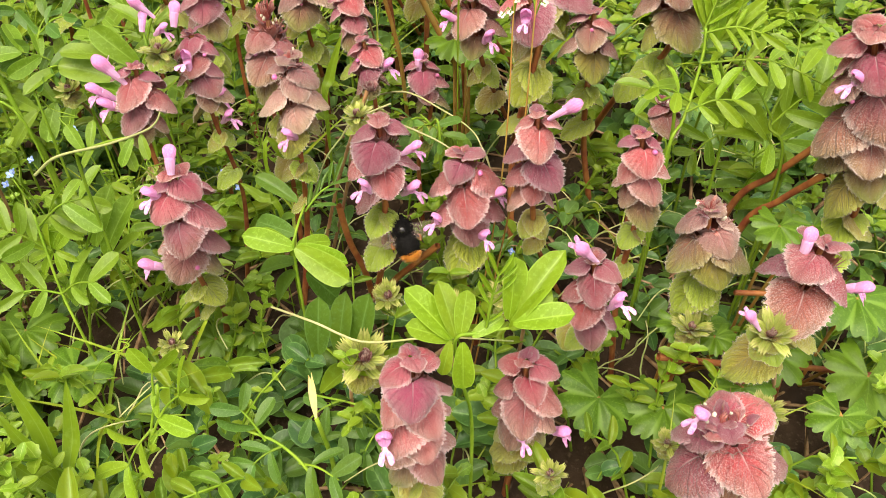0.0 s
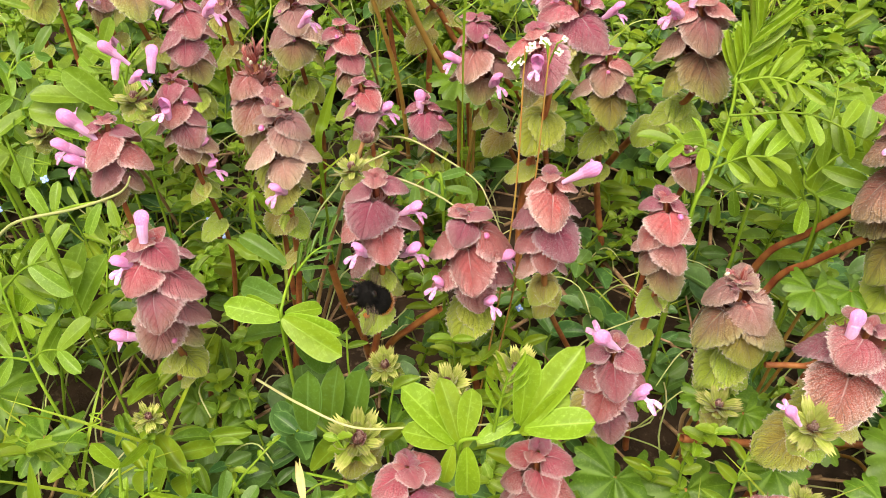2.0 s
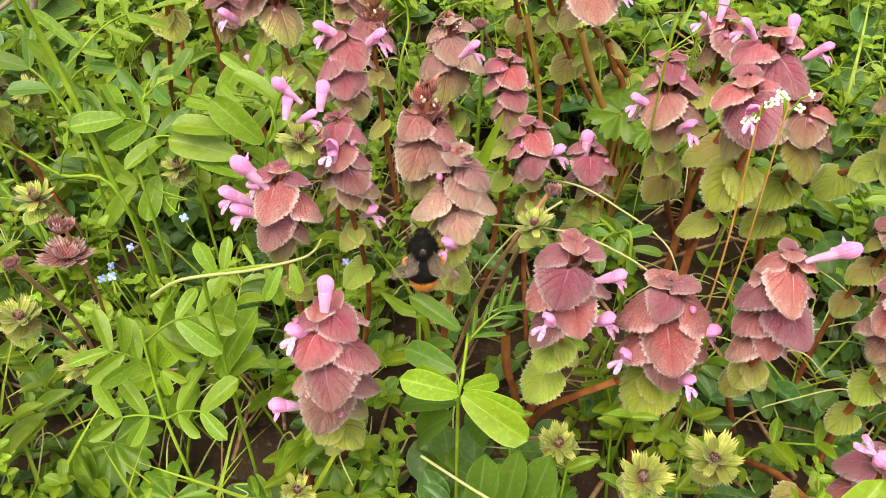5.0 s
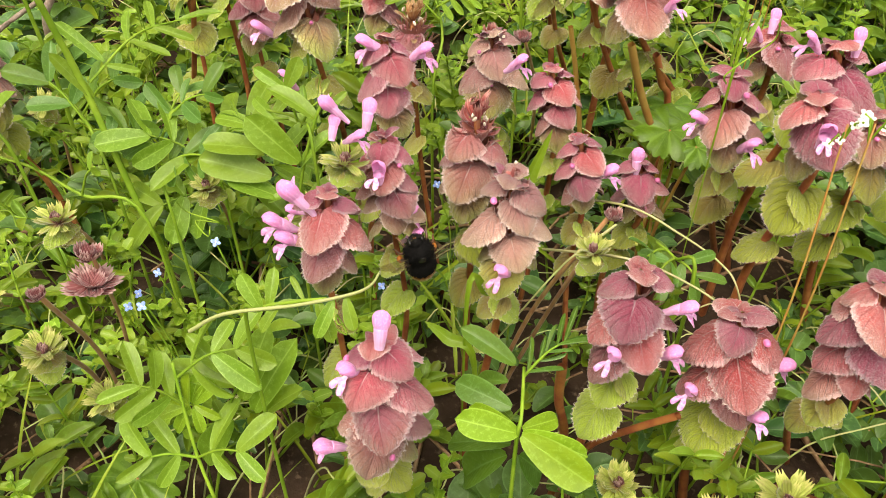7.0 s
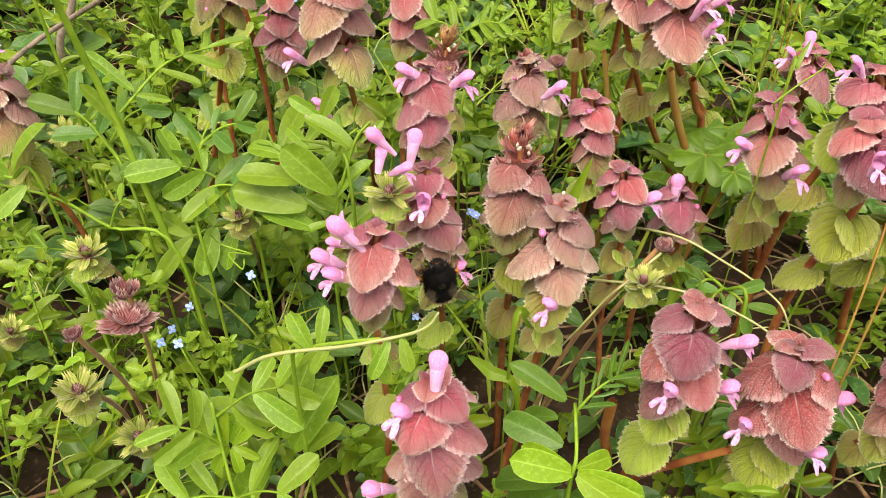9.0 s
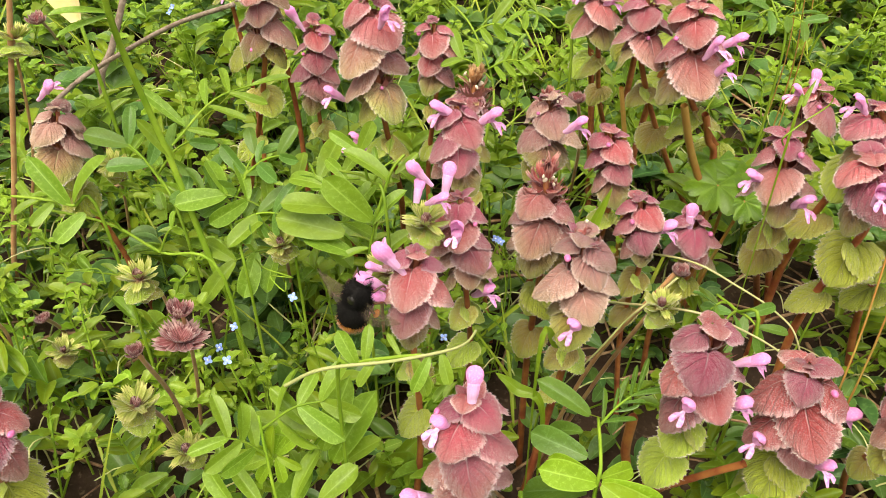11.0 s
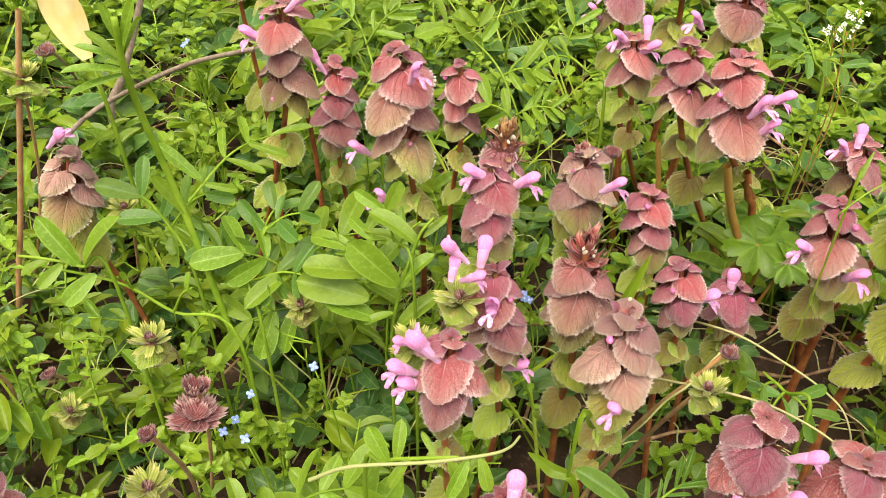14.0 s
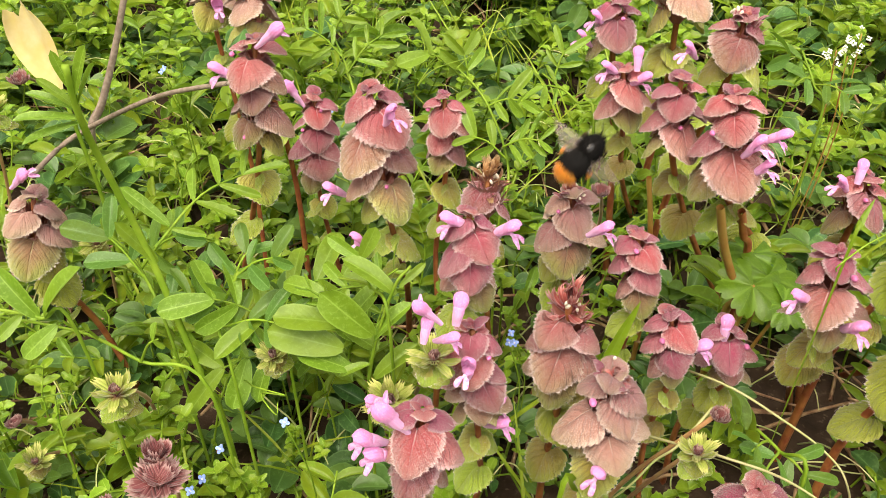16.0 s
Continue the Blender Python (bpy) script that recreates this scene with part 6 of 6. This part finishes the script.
strand("fallen_stem", ((0.1005, 0.1550, 0.0844), (0.0957, 0.1620, 0.0712), (0.0890, 0.1700, 0.0536)), 0.00104, 0.00104, STEM_RED, "leaning red-brown bare stem", "stem")
strand("fallen_stem", ((-0.0013, 0.1500, 0.0555), (-0.0091, 0.1550, 0.0439), (-0.0170, 0.1600, 0.0305)), 0.00096, 0.00104, STEM_RED, "short leaning red stem", "stem")
strand("fallen_stem", ((-0.0286, 0.1500, 0.0696), (-0.0273, 0.1550, 0.0528), (-0.0239, 0.1600, 0.0353)), 0.00104, 0.00112, STEM_RED, "short leaning red stem", "stem")
strand("fallen_stem", ((0.0811, 0.1350, 0.0501), (0.0906, 0.1350, 0.0496), (0.0972, 0.1300, 0.0532)), 0.00080, 0.00080, STEM_RED, "short leaning red stem", "stem")
strand("runner", ((-0.0249, 0.1700, 0.0855), (-0.0291, 0.1700, 0.0799), (-0.0348, 0.1680, 0.0722)), 0.00032, 0.0002, STEM_PALE, "short yellowish stalk under seed heads", "vine")
strand("bare_stem", ((-0.0109, 0.2200, 0.1126), (-0.0055, 0.2250, 0.0977), (0.0033, 0.2300, 0.0772), (0.0052, 0.2400, 0.0641)), 0.00096, 0.00112, STEM_TAN, "upright bare tan stem", "stem")
strand("bare_stem", ((-0.0240, 0.2400, 0.1087), (-0.0200, 0.2450, 0.0910), (-0.0157, 0.2500, 0.0646)), 0.00072, 0.00088, STEM_TAN, "upright bare tan stem", "stem")
strand("bare_stem", ((-0.0018, 0.2300, 0.1057), (0.0023, 0.2350, 0.0952), (0.0069, 0.2400, 0.0819)), 0.00096, 0.00096, STEM_RED, "upright bare pinkish stem", "stem")
strand("dead_stalk", ((-0.1993, 0.3350, 0.1276), (-0.2087, 0.3320, 0.1028), (-0.2167, 0.3280, 0.0834), (-0.2230, 0.3250, 0.0700)), 0.0012, 0.0018, TWIG, "thick dead brown stalk broken off", "stem")
strand("tendril", ((-0.0856, 0.1250, 0.0432), (-0.0883, 0.1240, 0.0436), (-0.0845, 0.1215, 0.0441), (-0.0936, 0.1231, 0.0374), (-0.1003, 0.1248, 0.0275), (-0.0941, 0.1261, 0.0264)), 0.0002, 0.00014, STEM_GREEN, "curling pale green vetch tendril", "tendril")
strand("tendril", ((0.0759, 0.1700, 0.0906), (0.0714, 0.1692, 0.0959), (0.0660, 0.1692, 0.1010), (0.0757, 0.1721, 0.0960), (0.0710, 0.1682, 0.0975), (0.0658, 0.1677, 0.1023)), 0.0002, 0.00014, STEM_GREEN, "curling pale green vetch tendril", "tendril")
strand("tendril", ((-0.1181, 0.1800, 0.0874), (-0.1170, 0.1824, 0.0830), (-0.1106, 0.1834, 0.0796), (-0.1163, 0.1835, 0.0797), (-0.1112, 0.1769, 0.0803), (-0.1116, 0.1804, 0.0806)), 0.0002, 0.00014, STEM_GREEN, "curling pale green vetch tendril", "tendril")
strand("tendril", ((-0.0759, 0.1400, 0.0896), (-0.0721, 0.1399, 0.0865), (-0.0739, 0.1413, 0.0902), (-0.0732, 0.1390, 0.0899), (-0.0698, 0.1424, 0.0889), (-0.0662, 0.1403, 0.0921)), 0.0002, 0.00014, STEM_GREEN, "curling pale green vetch tendril", "tendril")
strand("tendril", ((-0.1517, 0.1700, 0.0864), (-0.1530, 0.1712, 0.0896), (-0.1570, 0.1689, 0.0908), (-0.1607, 0.1663, 0.0926), (-0.1597, 0.1667, 0.0973), (-0.1608, 0.1670, 0.0933)), 0.0002, 0.00014, STEM_GREEN, "curling pale green vetch tendril", "tendril")
strand("tendril", ((-0.0843, 0.2700, 0.1251), (-0.0875, 0.2670, 0.1207), (-0.0828, 0.2680, 0.1254), (-0.0734, 0.2711, 0.1279), (-0.0729, 0.2700, 0.1289), (-0.0766, 0.2667, 0.1262)), 0.0002, 0.00014, STEM_GREEN, "curling pale green vetch tendril", "tendril")
strand("tendril", ((0.0044, 0.1900, 0.1169), (0.0028, 0.1871, 0.1202), (0.0079, 0.1900, 0.1231), (0.0121, 0.1904, 0.1269), (0.0119, 0.1890, 0.1320), (0.0165, 0.1918, 0.1309)), 0.0002, 0.00014, STEM_GREEN, "curling pale green vetch tendril", "tendril")

# ---- cranesbill leaves ----
cranesbill(((0.0439, 0.1190, 0.0250, 0.0118), (0.0618, 0.1160, 0.0240, 0.0112)))
cranesbill(((0.0770, 0.1400, 0.0330, 0.0090), (0.0940, 0.1290, 0.0330, 0.0110), (0.0830, 0.1180, 0.0300, 0.0090)))
cranesbill(((0.1180, 0.1380, 0.0450, 0.0125), (0.1170, 0.1190, 0.0330, 0.0120), (0.1060, 0.1080, 0.0300, 0.0090)))
cranesbill(((-0.1310, 0.1480, 0.0240, 0.0120), (-0.1100, 0.1330, 0.0230, 0.0110)))
cranesbill(((-0.0380, 0.1430, 0.0230, 0.0085), (-0.0150, 0.1370, 0.0220, 0.0080)))
cranesbill(((0.0956, 0.1500, 0.0619, 0.0079), (0.1052, 0.1500, 0.0618, 0.0062)))
cranesbill(((0.0098, 0.2300, 0.0855, 0.0099), (0.0079, 0.2400, 0.0858, 0.0076)))
cranesbill(((0.0657, 0.1290, 0.0440, 0.0064), (0.0750, 0.1260, 0.0420, 0.0056)))
cranesbill(((0.0044, 0.2250, 0.0861, 0.0097), (0.0114, 0.2200, 0.0839, 0.0071)))
cranesbill(((-0.0638, 0.1400, 0.0181, 0.0073), (-0.0710, 0.1450, 0.0230, 0.0065), (-0.0583, 0.1450, 0.0254, 0.0054)))
cranesbill(((-0.1345, 0.1406, 0.0142, 0.0085), (-0.1480, 0.1495, 0.0119, 0.0065)))
cranesbill(((-0.1279, 0.1344, 0.0170, 0.0090),))
cranesbill(((-0.0641, 0.1400, 0.0161, 0.0085),))
cranesbill(((-0.2249, 0.2245, 0.0342, 0.0080), (-0.2129, 0.2138, 0.0271, 0.0060)))

# ---- small flowers ----
speedwell_flower((-0.1254, 0.1650, 0.0719))
speedwell_flower((-0.0686, 0.1900, 0.0494))
speedwell_flower((-0.0574, 0.2300, 0.0612))
speedwell_flower((-0.1717, 0.2900, 0.1139))
speedwell_flower((-0.1249, 0.1750, 0.0699))
speedwell_flower((-0.2072, 0.2000, 0.0708))
speedwell_flower((-0.0987, 0.2350, 0.0799))
speedwell_flower((-0.1289, 0.1650, 0.0676))
speedwell_flower((-0.1088, 0.1750, 0.0801))
speedwell_flower((-0.1197, 0.1550, 0.0774))
speedwell_flower((-0.0572, 0.2150, 0.0709))
speedwell_flower((0.0222, 0.1700, 0.0372))
speedwell_flower((-0.0725, 0.1900, 0.0554))
speedwell_flower((-0.1141, 0.2700, 0.1107))
speedwell_flower((-0.1773, 0.3000, 0.1087))
speedwell_flower((-0.0589, 0.2100, 0.0754))
white_flowers((0.0497, 0.3060, 0.1265), 9)
white_flowers((0.0471, 0.3050, 0.1194), 6)
white_flowers((0.0183, 0.1625, 0.1227), 4, (0.007, 0.146))
white_flowers((0.0499, 0.3200, 0.1159), 6)
white_flowers((0.0240, 0.1640, 0.1222), 4, (0.009, 0.147))
withered_petal((-0.1907, 0.2620, 0.1181), (-0.1999, 0.2680, 0.1417), 0.0115)
withered_petal((-0.0327, 0.1040, 0.0351), (-0.0332, 0.1080, 0.0479), 0.0018)

# ---- broad grass blades ----
blade(((-0.0372, 0.1960, 0.0742), (-0.0351, 0.1980, 0.0854), (-0.0303, 0.2000, 0.0992)), 0.0042, "broad pale green grass blade")
blade(((-0.1034, 0.0980, 0.0126), (-0.1068, 0.1000, 0.0232), (-0.1130, 0.1020, 0.0392)), 0.0066, "broad yellow-green grass blade")
blade(((-0.1035, 0.0990, 0.0127), (-0.1059, 0.1040, 0.0287), (-0.1110, 0.1080, 0.0484)), 0.0066, "broad yellow-green grass blade")
blade(((-0.1012, 0.1000, 0.0143), (-0.0995, 0.1060, 0.0261), (-0.0989, 0.1120, 0.0413)), 0.006, "broad yellow-green grass blade")
blade(((-0.1036, 0.0970, 0.0130), (-0.1092, 0.0970, 0.0212), (-0.1146, 0.0970, 0.0309)), 0.0055, "broad yellow-green grass blade")
blade(((-0.0472, 0.1600, 0.0581), (-0.0538, 0.1620, 0.0649), (-0.0590, 0.1630, 0.0690)), 0.004, "broad pale green grass blade")
blade(((-0.0494, 0.1600, 0.0795), (-0.0453, 0.1650, 0.0770), (-0.0411, 0.1680, 0.0735)), 0.003, "broad pale green grass blade")
blade(((0.0051, 0.1900, 0.1183), (0.0082, 0.1950, 0.1247), (0.0111, 0.1980, 0.1296)), 0.002, "broad pale green grass blade")


# ---- bumblebee ----
BLACK_FUR = plain("black_fur", (0.006, 0.0055, 0.005), (0.010, 0.009, 0.008), 900, 0.8, 0.0, 0, 0.4, 0.12)
ORANGE_FUR = plain("orange_fur", (0.75, 0.22, 0.015), (0.85, 0.36, 0.03), 900, 0.7, 0.3)
SHELL = plain("black_shell", (0.008, 0.007, 0.006), (0.02, 0.017, 0.014), 600, 0.22)
LEG = plain("dark_leg", (0.03, 0.018, 0.012), (0.12, 0.05, 0.02), 700, 0.4)
POLLEN = plain("orange_pollen", (0.65, 0.2, 0.03), (0.75, 0.32, 0.06), 1500, 0.9)
WING, wn_, wl_ = nodes_of("wing_film")
clear = wn_.new("ShaderNodeBsdfTransparent")
clear.inputs[0].default_value = (0.86, 0.80, 0.72, 1)
film = wn_.new("ShaderNodeMixShader")
off_, along_ = along_across(wn_, wl_)
net = calc(wn_, wl_, "ABSOLUTE", calc(wn_, wl_, "SINE", calc(wn_, wl_, "ADD", calc(wn_, wl_, "MULTIPLY", off_, 9.0), calc(wn_, wl_, "MULTIPLY", along_, 3.0))))
wl_.new(ranged(wn_, wl_, net, 0.0, 0.35, 0.85, 0.3), film.inputs[0])
body_ = wn_["Principled BSDF"]
body_.inputs["Base Color"].default_value, body_.inputs["Roughness"].default_value = (0.16, 0.12, 0.09, 1), 0.25
wl_.new(clear.outputs[0], film.inputs[1])
wl_.new(body_.outputs[0], film.inputs[2])
wl_.new(film.outputs[0], wn_["Material Output"].inputs[0])


def fur(name, material, centre, radii, count, length, keep, rng):
    """Many fine tapered hairs standing on an ellipsoid."""
    verts, faces = [], []
    for k in range(count):
        d = Vector((rng.gauss(0, 1), rng.gauss(0, 1), rng.gauss(0, 1))).normalized()
        if not keep(d):
            continue
        p = Vector(centre) + Vector((d.x * radii[0], d.y * radii[1], d.z * radii[2])) * 0.97
        g = (d + Vector((rng.uniform(-0.4, 0.4), rng.uniform(-0.9, 0.0), rng.uniform(-0.3, 0.3)))).normalized()
        a = g.cross(Vector((0.3, 0.2, 1))).normalized() * 0.00006
        b = g.cross(a).normalized() * 0.00006
        o = len(verts)
        verts += [p + a, p - a * 0.5 + b, p - a * 0.5 - b, p + g * length * rng.uniform(0.6, 1.2)]
        faces += [(o, o + 1, o + 3), (o + 1, o + 2, o + 3), (o + 2, o, o + 3)]
    return mesh_of(name, verts, faces, material)


def wing_mesh(length, wide):
    rows, cols, verts, uvs = 9, 6, [], []
    for i in range(rows):
        v = i / (rows - 1)
        w = wide * (0.18 + 0.82 * math.sin(math.pi * min(1, 0.12 + 0.8 * v)) ** 0.8) * (1 - v ** 6) ** 0.5
        for j in range(cols):
            u = j / (cols - 1)
            verts.append((length * v, -w * u, 0.00012 * math.sin(9 * u + 5 * v)))
            uvs.append((u, v))
    return mesh_of("wing", verts, grid_faces(rows, cols), WING, uvs)


def bumblebee():
    rng = random.Random(9)
    root = thing("bumblebee", (0, 0, 0), "black furry bumblebee with an orange-red tail, hovering and feeding", "bumblebee")
    thorax = part("thorax", joined("thorax", BLACK_FUR, blob("", None, (0, 1.5 * MM, 0), (2.85 * MM, 3.0 * MM, 2.6 * MM), 0, 1, 14, 18)), root)
    part("fur", fur("fur", BLACK_FUR, (0, 1.5 * MM, 0), (2.85 * MM, 3.0 * MM, 2.6 * MM), 2600, 1.1 * MM, lambda d: d.z < 0.93, rng), thorax)
    part("bald_patch", joined("bald_patch", SHELL, blob("", None, (0, 1.3 * MM, 2.3 * MM), (1.0 * MM, 1.1 * MM, 0.5 * MM))), thorax)
    abdomen = part("abdomen", joined("abdomen", BLACK_FUR, blob("", None, (0, -3.2 * MM, -0.2 * MM), (3.2 * MM, 4.2 * MM, 2.9 * MM), 0, 1, 18, 20)), root)
    part("fur", fur("fur", BLACK_FUR, (0, -3.2 * MM, -0.2 * MM), (3.2 * MM, 4.2 * MM, 2.9 * MM), 2600, 0.8 * MM, lambda d: d.y > -0.55, rng), abdomen)
    tail = part("tail", joined("tail", ORANGE_FUR, blob("", None, (0, -5.5 * MM, -0.4 * MM), (2.7 * MM, 2.3 * MM, 2.35 * MM), 0, 1, 12, 16)), root, None, "orange-red furry tail")
    part("fur", fur("fur", ORANGE_FUR, (0, -5.4 * MM, -0.4 * MM), (2.8 * MM, 2.45 * MM, 2.45 * MM), 1800, 0.9 * MM, lambda d: d.y < -0.05, rng), tail)
    brow = part("head", joined("head", BLACK_FUR, blob("", None, (0, 4.6 * MM, -0.7 * MM), (1.55 * MM, 1.2 * MM, 1.5 * MM))), root)
    part("fur", fur("fur", BLACK_FUR, (0, 4.6 * MM, -0.7 * MM), (1.55 * MM, 1.2 * MM, 1.5 * MM), 700, 0.6 * MM, lambda d: True, rng), brow)
    for sgn in (-1, 1):
        part("eye", joined("eye", SHELL, blob("", None, (sgn * 1.35 * MM, 4.9 * MM, -0.6 * MM), (0.4 * MM, 0.55 * MM, 0.9 * MM))), brow)
        part("antenna", joined("antenna", SHELL, tube(smooth_line([(sgn * 0.5 * MM, 5.6 * MM, -0.2 * MM), (sgn * 1.0 * MM, 6.6 * MM, 0.4 * MM), (sgn * 2.0 * MM, 7.6 * MM, 0.0)], 4), 0.16 * MM, 0.14 * MM, 6)), brow)
        for k, (y0, y1, out) in enumerate(((2.6, 4.4, 3.2), (1.4, 0.8, 4.4), (0.4, -2.8, 4.2))):
            leg = part("leg", joined("leg", LEG, tube(smooth_line([(sgn * 1.5 * MM, y0 * MM, -1.6 * MM), (sgn * out * 0.8 * MM, (y0 + y1) / 2 * MM, -1.2 * MM), (sgn * out * MM, y1 * MM, -3.0 * MM), (sgn * (out + 0.3) * MM, (y1 - 1.2) * MM, -4.2 * MM)], 5), 0.4 * MM, 0.16 * MM, 7)), root)
            if k == 2:
                part("pollen_basket", joined("pollen_basket", POLLEN, blob("", None, (sgn * out * 0.95 * MM, (y1 + 0.6) * MM, -2.4 * MM), (0.7 * MM, 1.1 * MM, 0.7 * MM))), leg, None, "lump of orange pollen")
    part("pollen_dust", fur("pollen_dust", ORANGE_FUR, (0, 4.5 * MM, -0.4 * MM), (1.6 * MM, 1.25 * MM, 1.5 * MM), 160, 0.45 * MM, lambda d: d.z < 0.1 and d.y > 0.2, rng), brow, None, "orange pollen dust on the face")
    wings = []
    for sgn in (-1, 1):
        for size, wide, y0, sweep in ((9.5, 3.4, 2.4, 50), (6.5, 2.6, 1.2, 62)):
            hinge = new("wing", wing_mesh(size * MM, wide * MM))
            hinge.parent = root
            tagged(hinge, "smoky veined wing")
            wings.append((hinge, sgn, y0, sweep, size))
    return root, wings


bee, bee_wings = bumblebee()


def motions():
    """The bee's flight from flower to flower, and the beat of its wings."""
    rows = (
        (0, -0.0108, 0.1470, 0.0619, 50, -14, 14),
        (0.15, -0.0122, 0.1400, 0.0718, 52, -3, 3),
        (0.3, -0.0098, 0.1360, 0.0790, 52, 0, 0),
        (0.45, -0.0082, 0.1360, 0.0755, 68, 8, -7),
        (0.6, -0.0059, 0.1380, 0.0746, 100, 10, -17),
        (0.9, -0.0062, 0.1410, 0.0716, 101, 6, -9),
        (1.2, -0.0055, 0.1410, 0.0719, 102, 6, -8),
        (1.5, -0.0072, 0.1430, 0.0669, 100, -9, 16),
        (1.65, -0.0125, 0.1380, 0.0734, 58, -22, 22),
        (1.8, -0.0166, 0.1360, 0.0775, 49, -19, 16),
        (2, -0.0179, 0.1390, 0.0697, 59, -31, 86),
        (2.2, -0.0160, 0.1390, 0.0719, 68, -30, 74),
        (2.5, -0.0166, 0.1390, 0.0743, 91, -21, 40),
        (2.7, -0.0158, 0.1380, 0.0734, 59, -31, 86),
        (2.85, -0.0142, 0.1330, 0.0819, 37, -34, 40),
        (3, -0.0171, 0.1320, 0.0872, 49, -19, 17),
        (3.2, -0.0307, 0.1350, 0.0921, 51, -1, 2),
        (3.5, -0.0448, 0.1420, 0.0937, 50, 12, -9),
        (3.65, -0.0452, 0.1460, 0.0919, 51, 4, -2),
        (3.8, -0.0429, 0.1500, 0.0886, 51, -0, 1),
        (4.2, -0.0442, 0.1560, 0.0821, 65, -0, 2),
        (4.6, -0.0450, 0.1560, 0.0852, 65, -0, 3),
        (5.3, -0.0498, 0.1500, 0.0909, 78, -2, 5),
        (6, -0.0556, 0.1520, 0.0896, 97, 1, 1),
        (6.8, -0.0622, 0.1660, 0.0792, 106, 5, -6),
        (7, -0.0601, 0.1650, 0.0865, 104, -12, 22),
        (7.2, -0.0609, 0.1640, 0.0882, 104, -6, 12),
        (7.5, -0.0595, 0.1640, 0.0879, 102, -5, 11),
        (7.6, -0.0612, 0.1640, 0.0885, 102, -5, 11),
        (7.8, -0.0615, 0.1640, 0.0921, 102, -11, 20),
        (8, -0.0620, 0.1630, 0.1017, 78, -30, 70),
        (8.2, -0.0678, 0.1630, 0.0943, 104, -6, 12),
        (8.5, -0.0667, 0.1630, 0.0955, 103, -0, 3),
        (8.8, -0.0654, 0.1630, 0.0949, 105, -12, 22),
        (9, -0.0651, 0.1630, 0.0902, 110, -8, 14),
        (9.2, -0.0652, 0.1630, 0.0925, 109, -7, 13),
        (9.9, -0.0709, 0.1400, 0.1131, 94, -9, 17),
        (10.6, -0.0817, 0.1350, 0.1160, 85, 4, -3),
        (11.3, -0.0934, 0.1580, 0.0912, 80, 22, -48),
        (11.5, -0.0962, 0.1500, 0.1059, 70, 25, -62),
        (11.7, -0.0922, 0.1550, 0.1076, 20, 16, -82),
        (11.9, -0.0942, 0.1600, 0.1124, 18, 26, -67),
        (12.1, -0.0881, 0.1650, 0.1209, 10, 27, -77),
        (12.3, -0.0813, 0.1720, 0.1216, 20, 23, -122),
        (12.5, -0.0724, 0.1900, 0.1154, 15, 7, -159),
        (12.8, -0.0717, 0.1920, 0.1103, 9, 3, -162),
        (13.1, -0.0700, 0.2060, 0.0902, -3, 6, -140),
        (13.7, -0.0705, 0.2060, 0.0868, 31, 22, -82),
        (14, -0.0669, 0.1990, 0.0887, 62, 16, -31),
        (14.3, -0.0646, 0.1880, 0.1058, 72, -1, 4),
        (14.5, -0.0645, 0.1800, 0.1240, 54, -7, 8),
        (14.8, -0.0520, 0.1950, 0.1150, 71, -29, 26),
        (15, -0.0547, 0.1970, 0.1125, 81, -28, 58),
        (15.2, -0.0579, 0.1970, 0.1098, 96, -20, 38),
        (15.4, -0.0588, 0.1970, 0.1095, 102, -12, 21),
        (15.55, -0.0580, 0.1970, 0.1098, 104, -6, 13),
        (15.7, -0.0560, 0.1980, 0.1127, 89, -9, 14),
        (15.85, -0.0506, 0.2050, 0.1196, 53, 15, -9),
        (16, -0.0451, 0.2150, 0.1281, 44, 33, -29),
    )
    walk(bee, [(t, pose(x, y, z, rx, ry, rz)) for t, x, y, z, rx, ry, rz in rows])
    resting = ((0.55, 1.5), (2.05, 2.75), (3.9, 6.9), (7.1, 7.9), (8.1, 9.6), (12.7, 14.2), (15.1, 15.75))
    for wing, sgn, y0, sweep, size in bee_wings:
        beats = []
        for k in range(0, 481):
            t = k / 30
            still = any(a < t < b for a, b in resting)
            if still and beats and 0 < k < 480 and any(a < t - 1 / 30 and t + 1 / 30 < b for a, b in resting):
                continue
            lift = 16 if still else (42 if k % 2 else -12)
            back = sweep if still else 8 + (22 if size < 8 else 0)
            turn = -back if sgn > 0 else 180 + back
            beats.append((t, pose(sgn * 1.3 * MM, y0 * MM, 1.4 * MM, 0, 0, turn) @ pose(0, 0, 0, 0, -lift, 0) @ pose(0, 0, 0, 0 if sgn > 0 else 180, 0, 0)))
        walk(wing, beats)


motions()
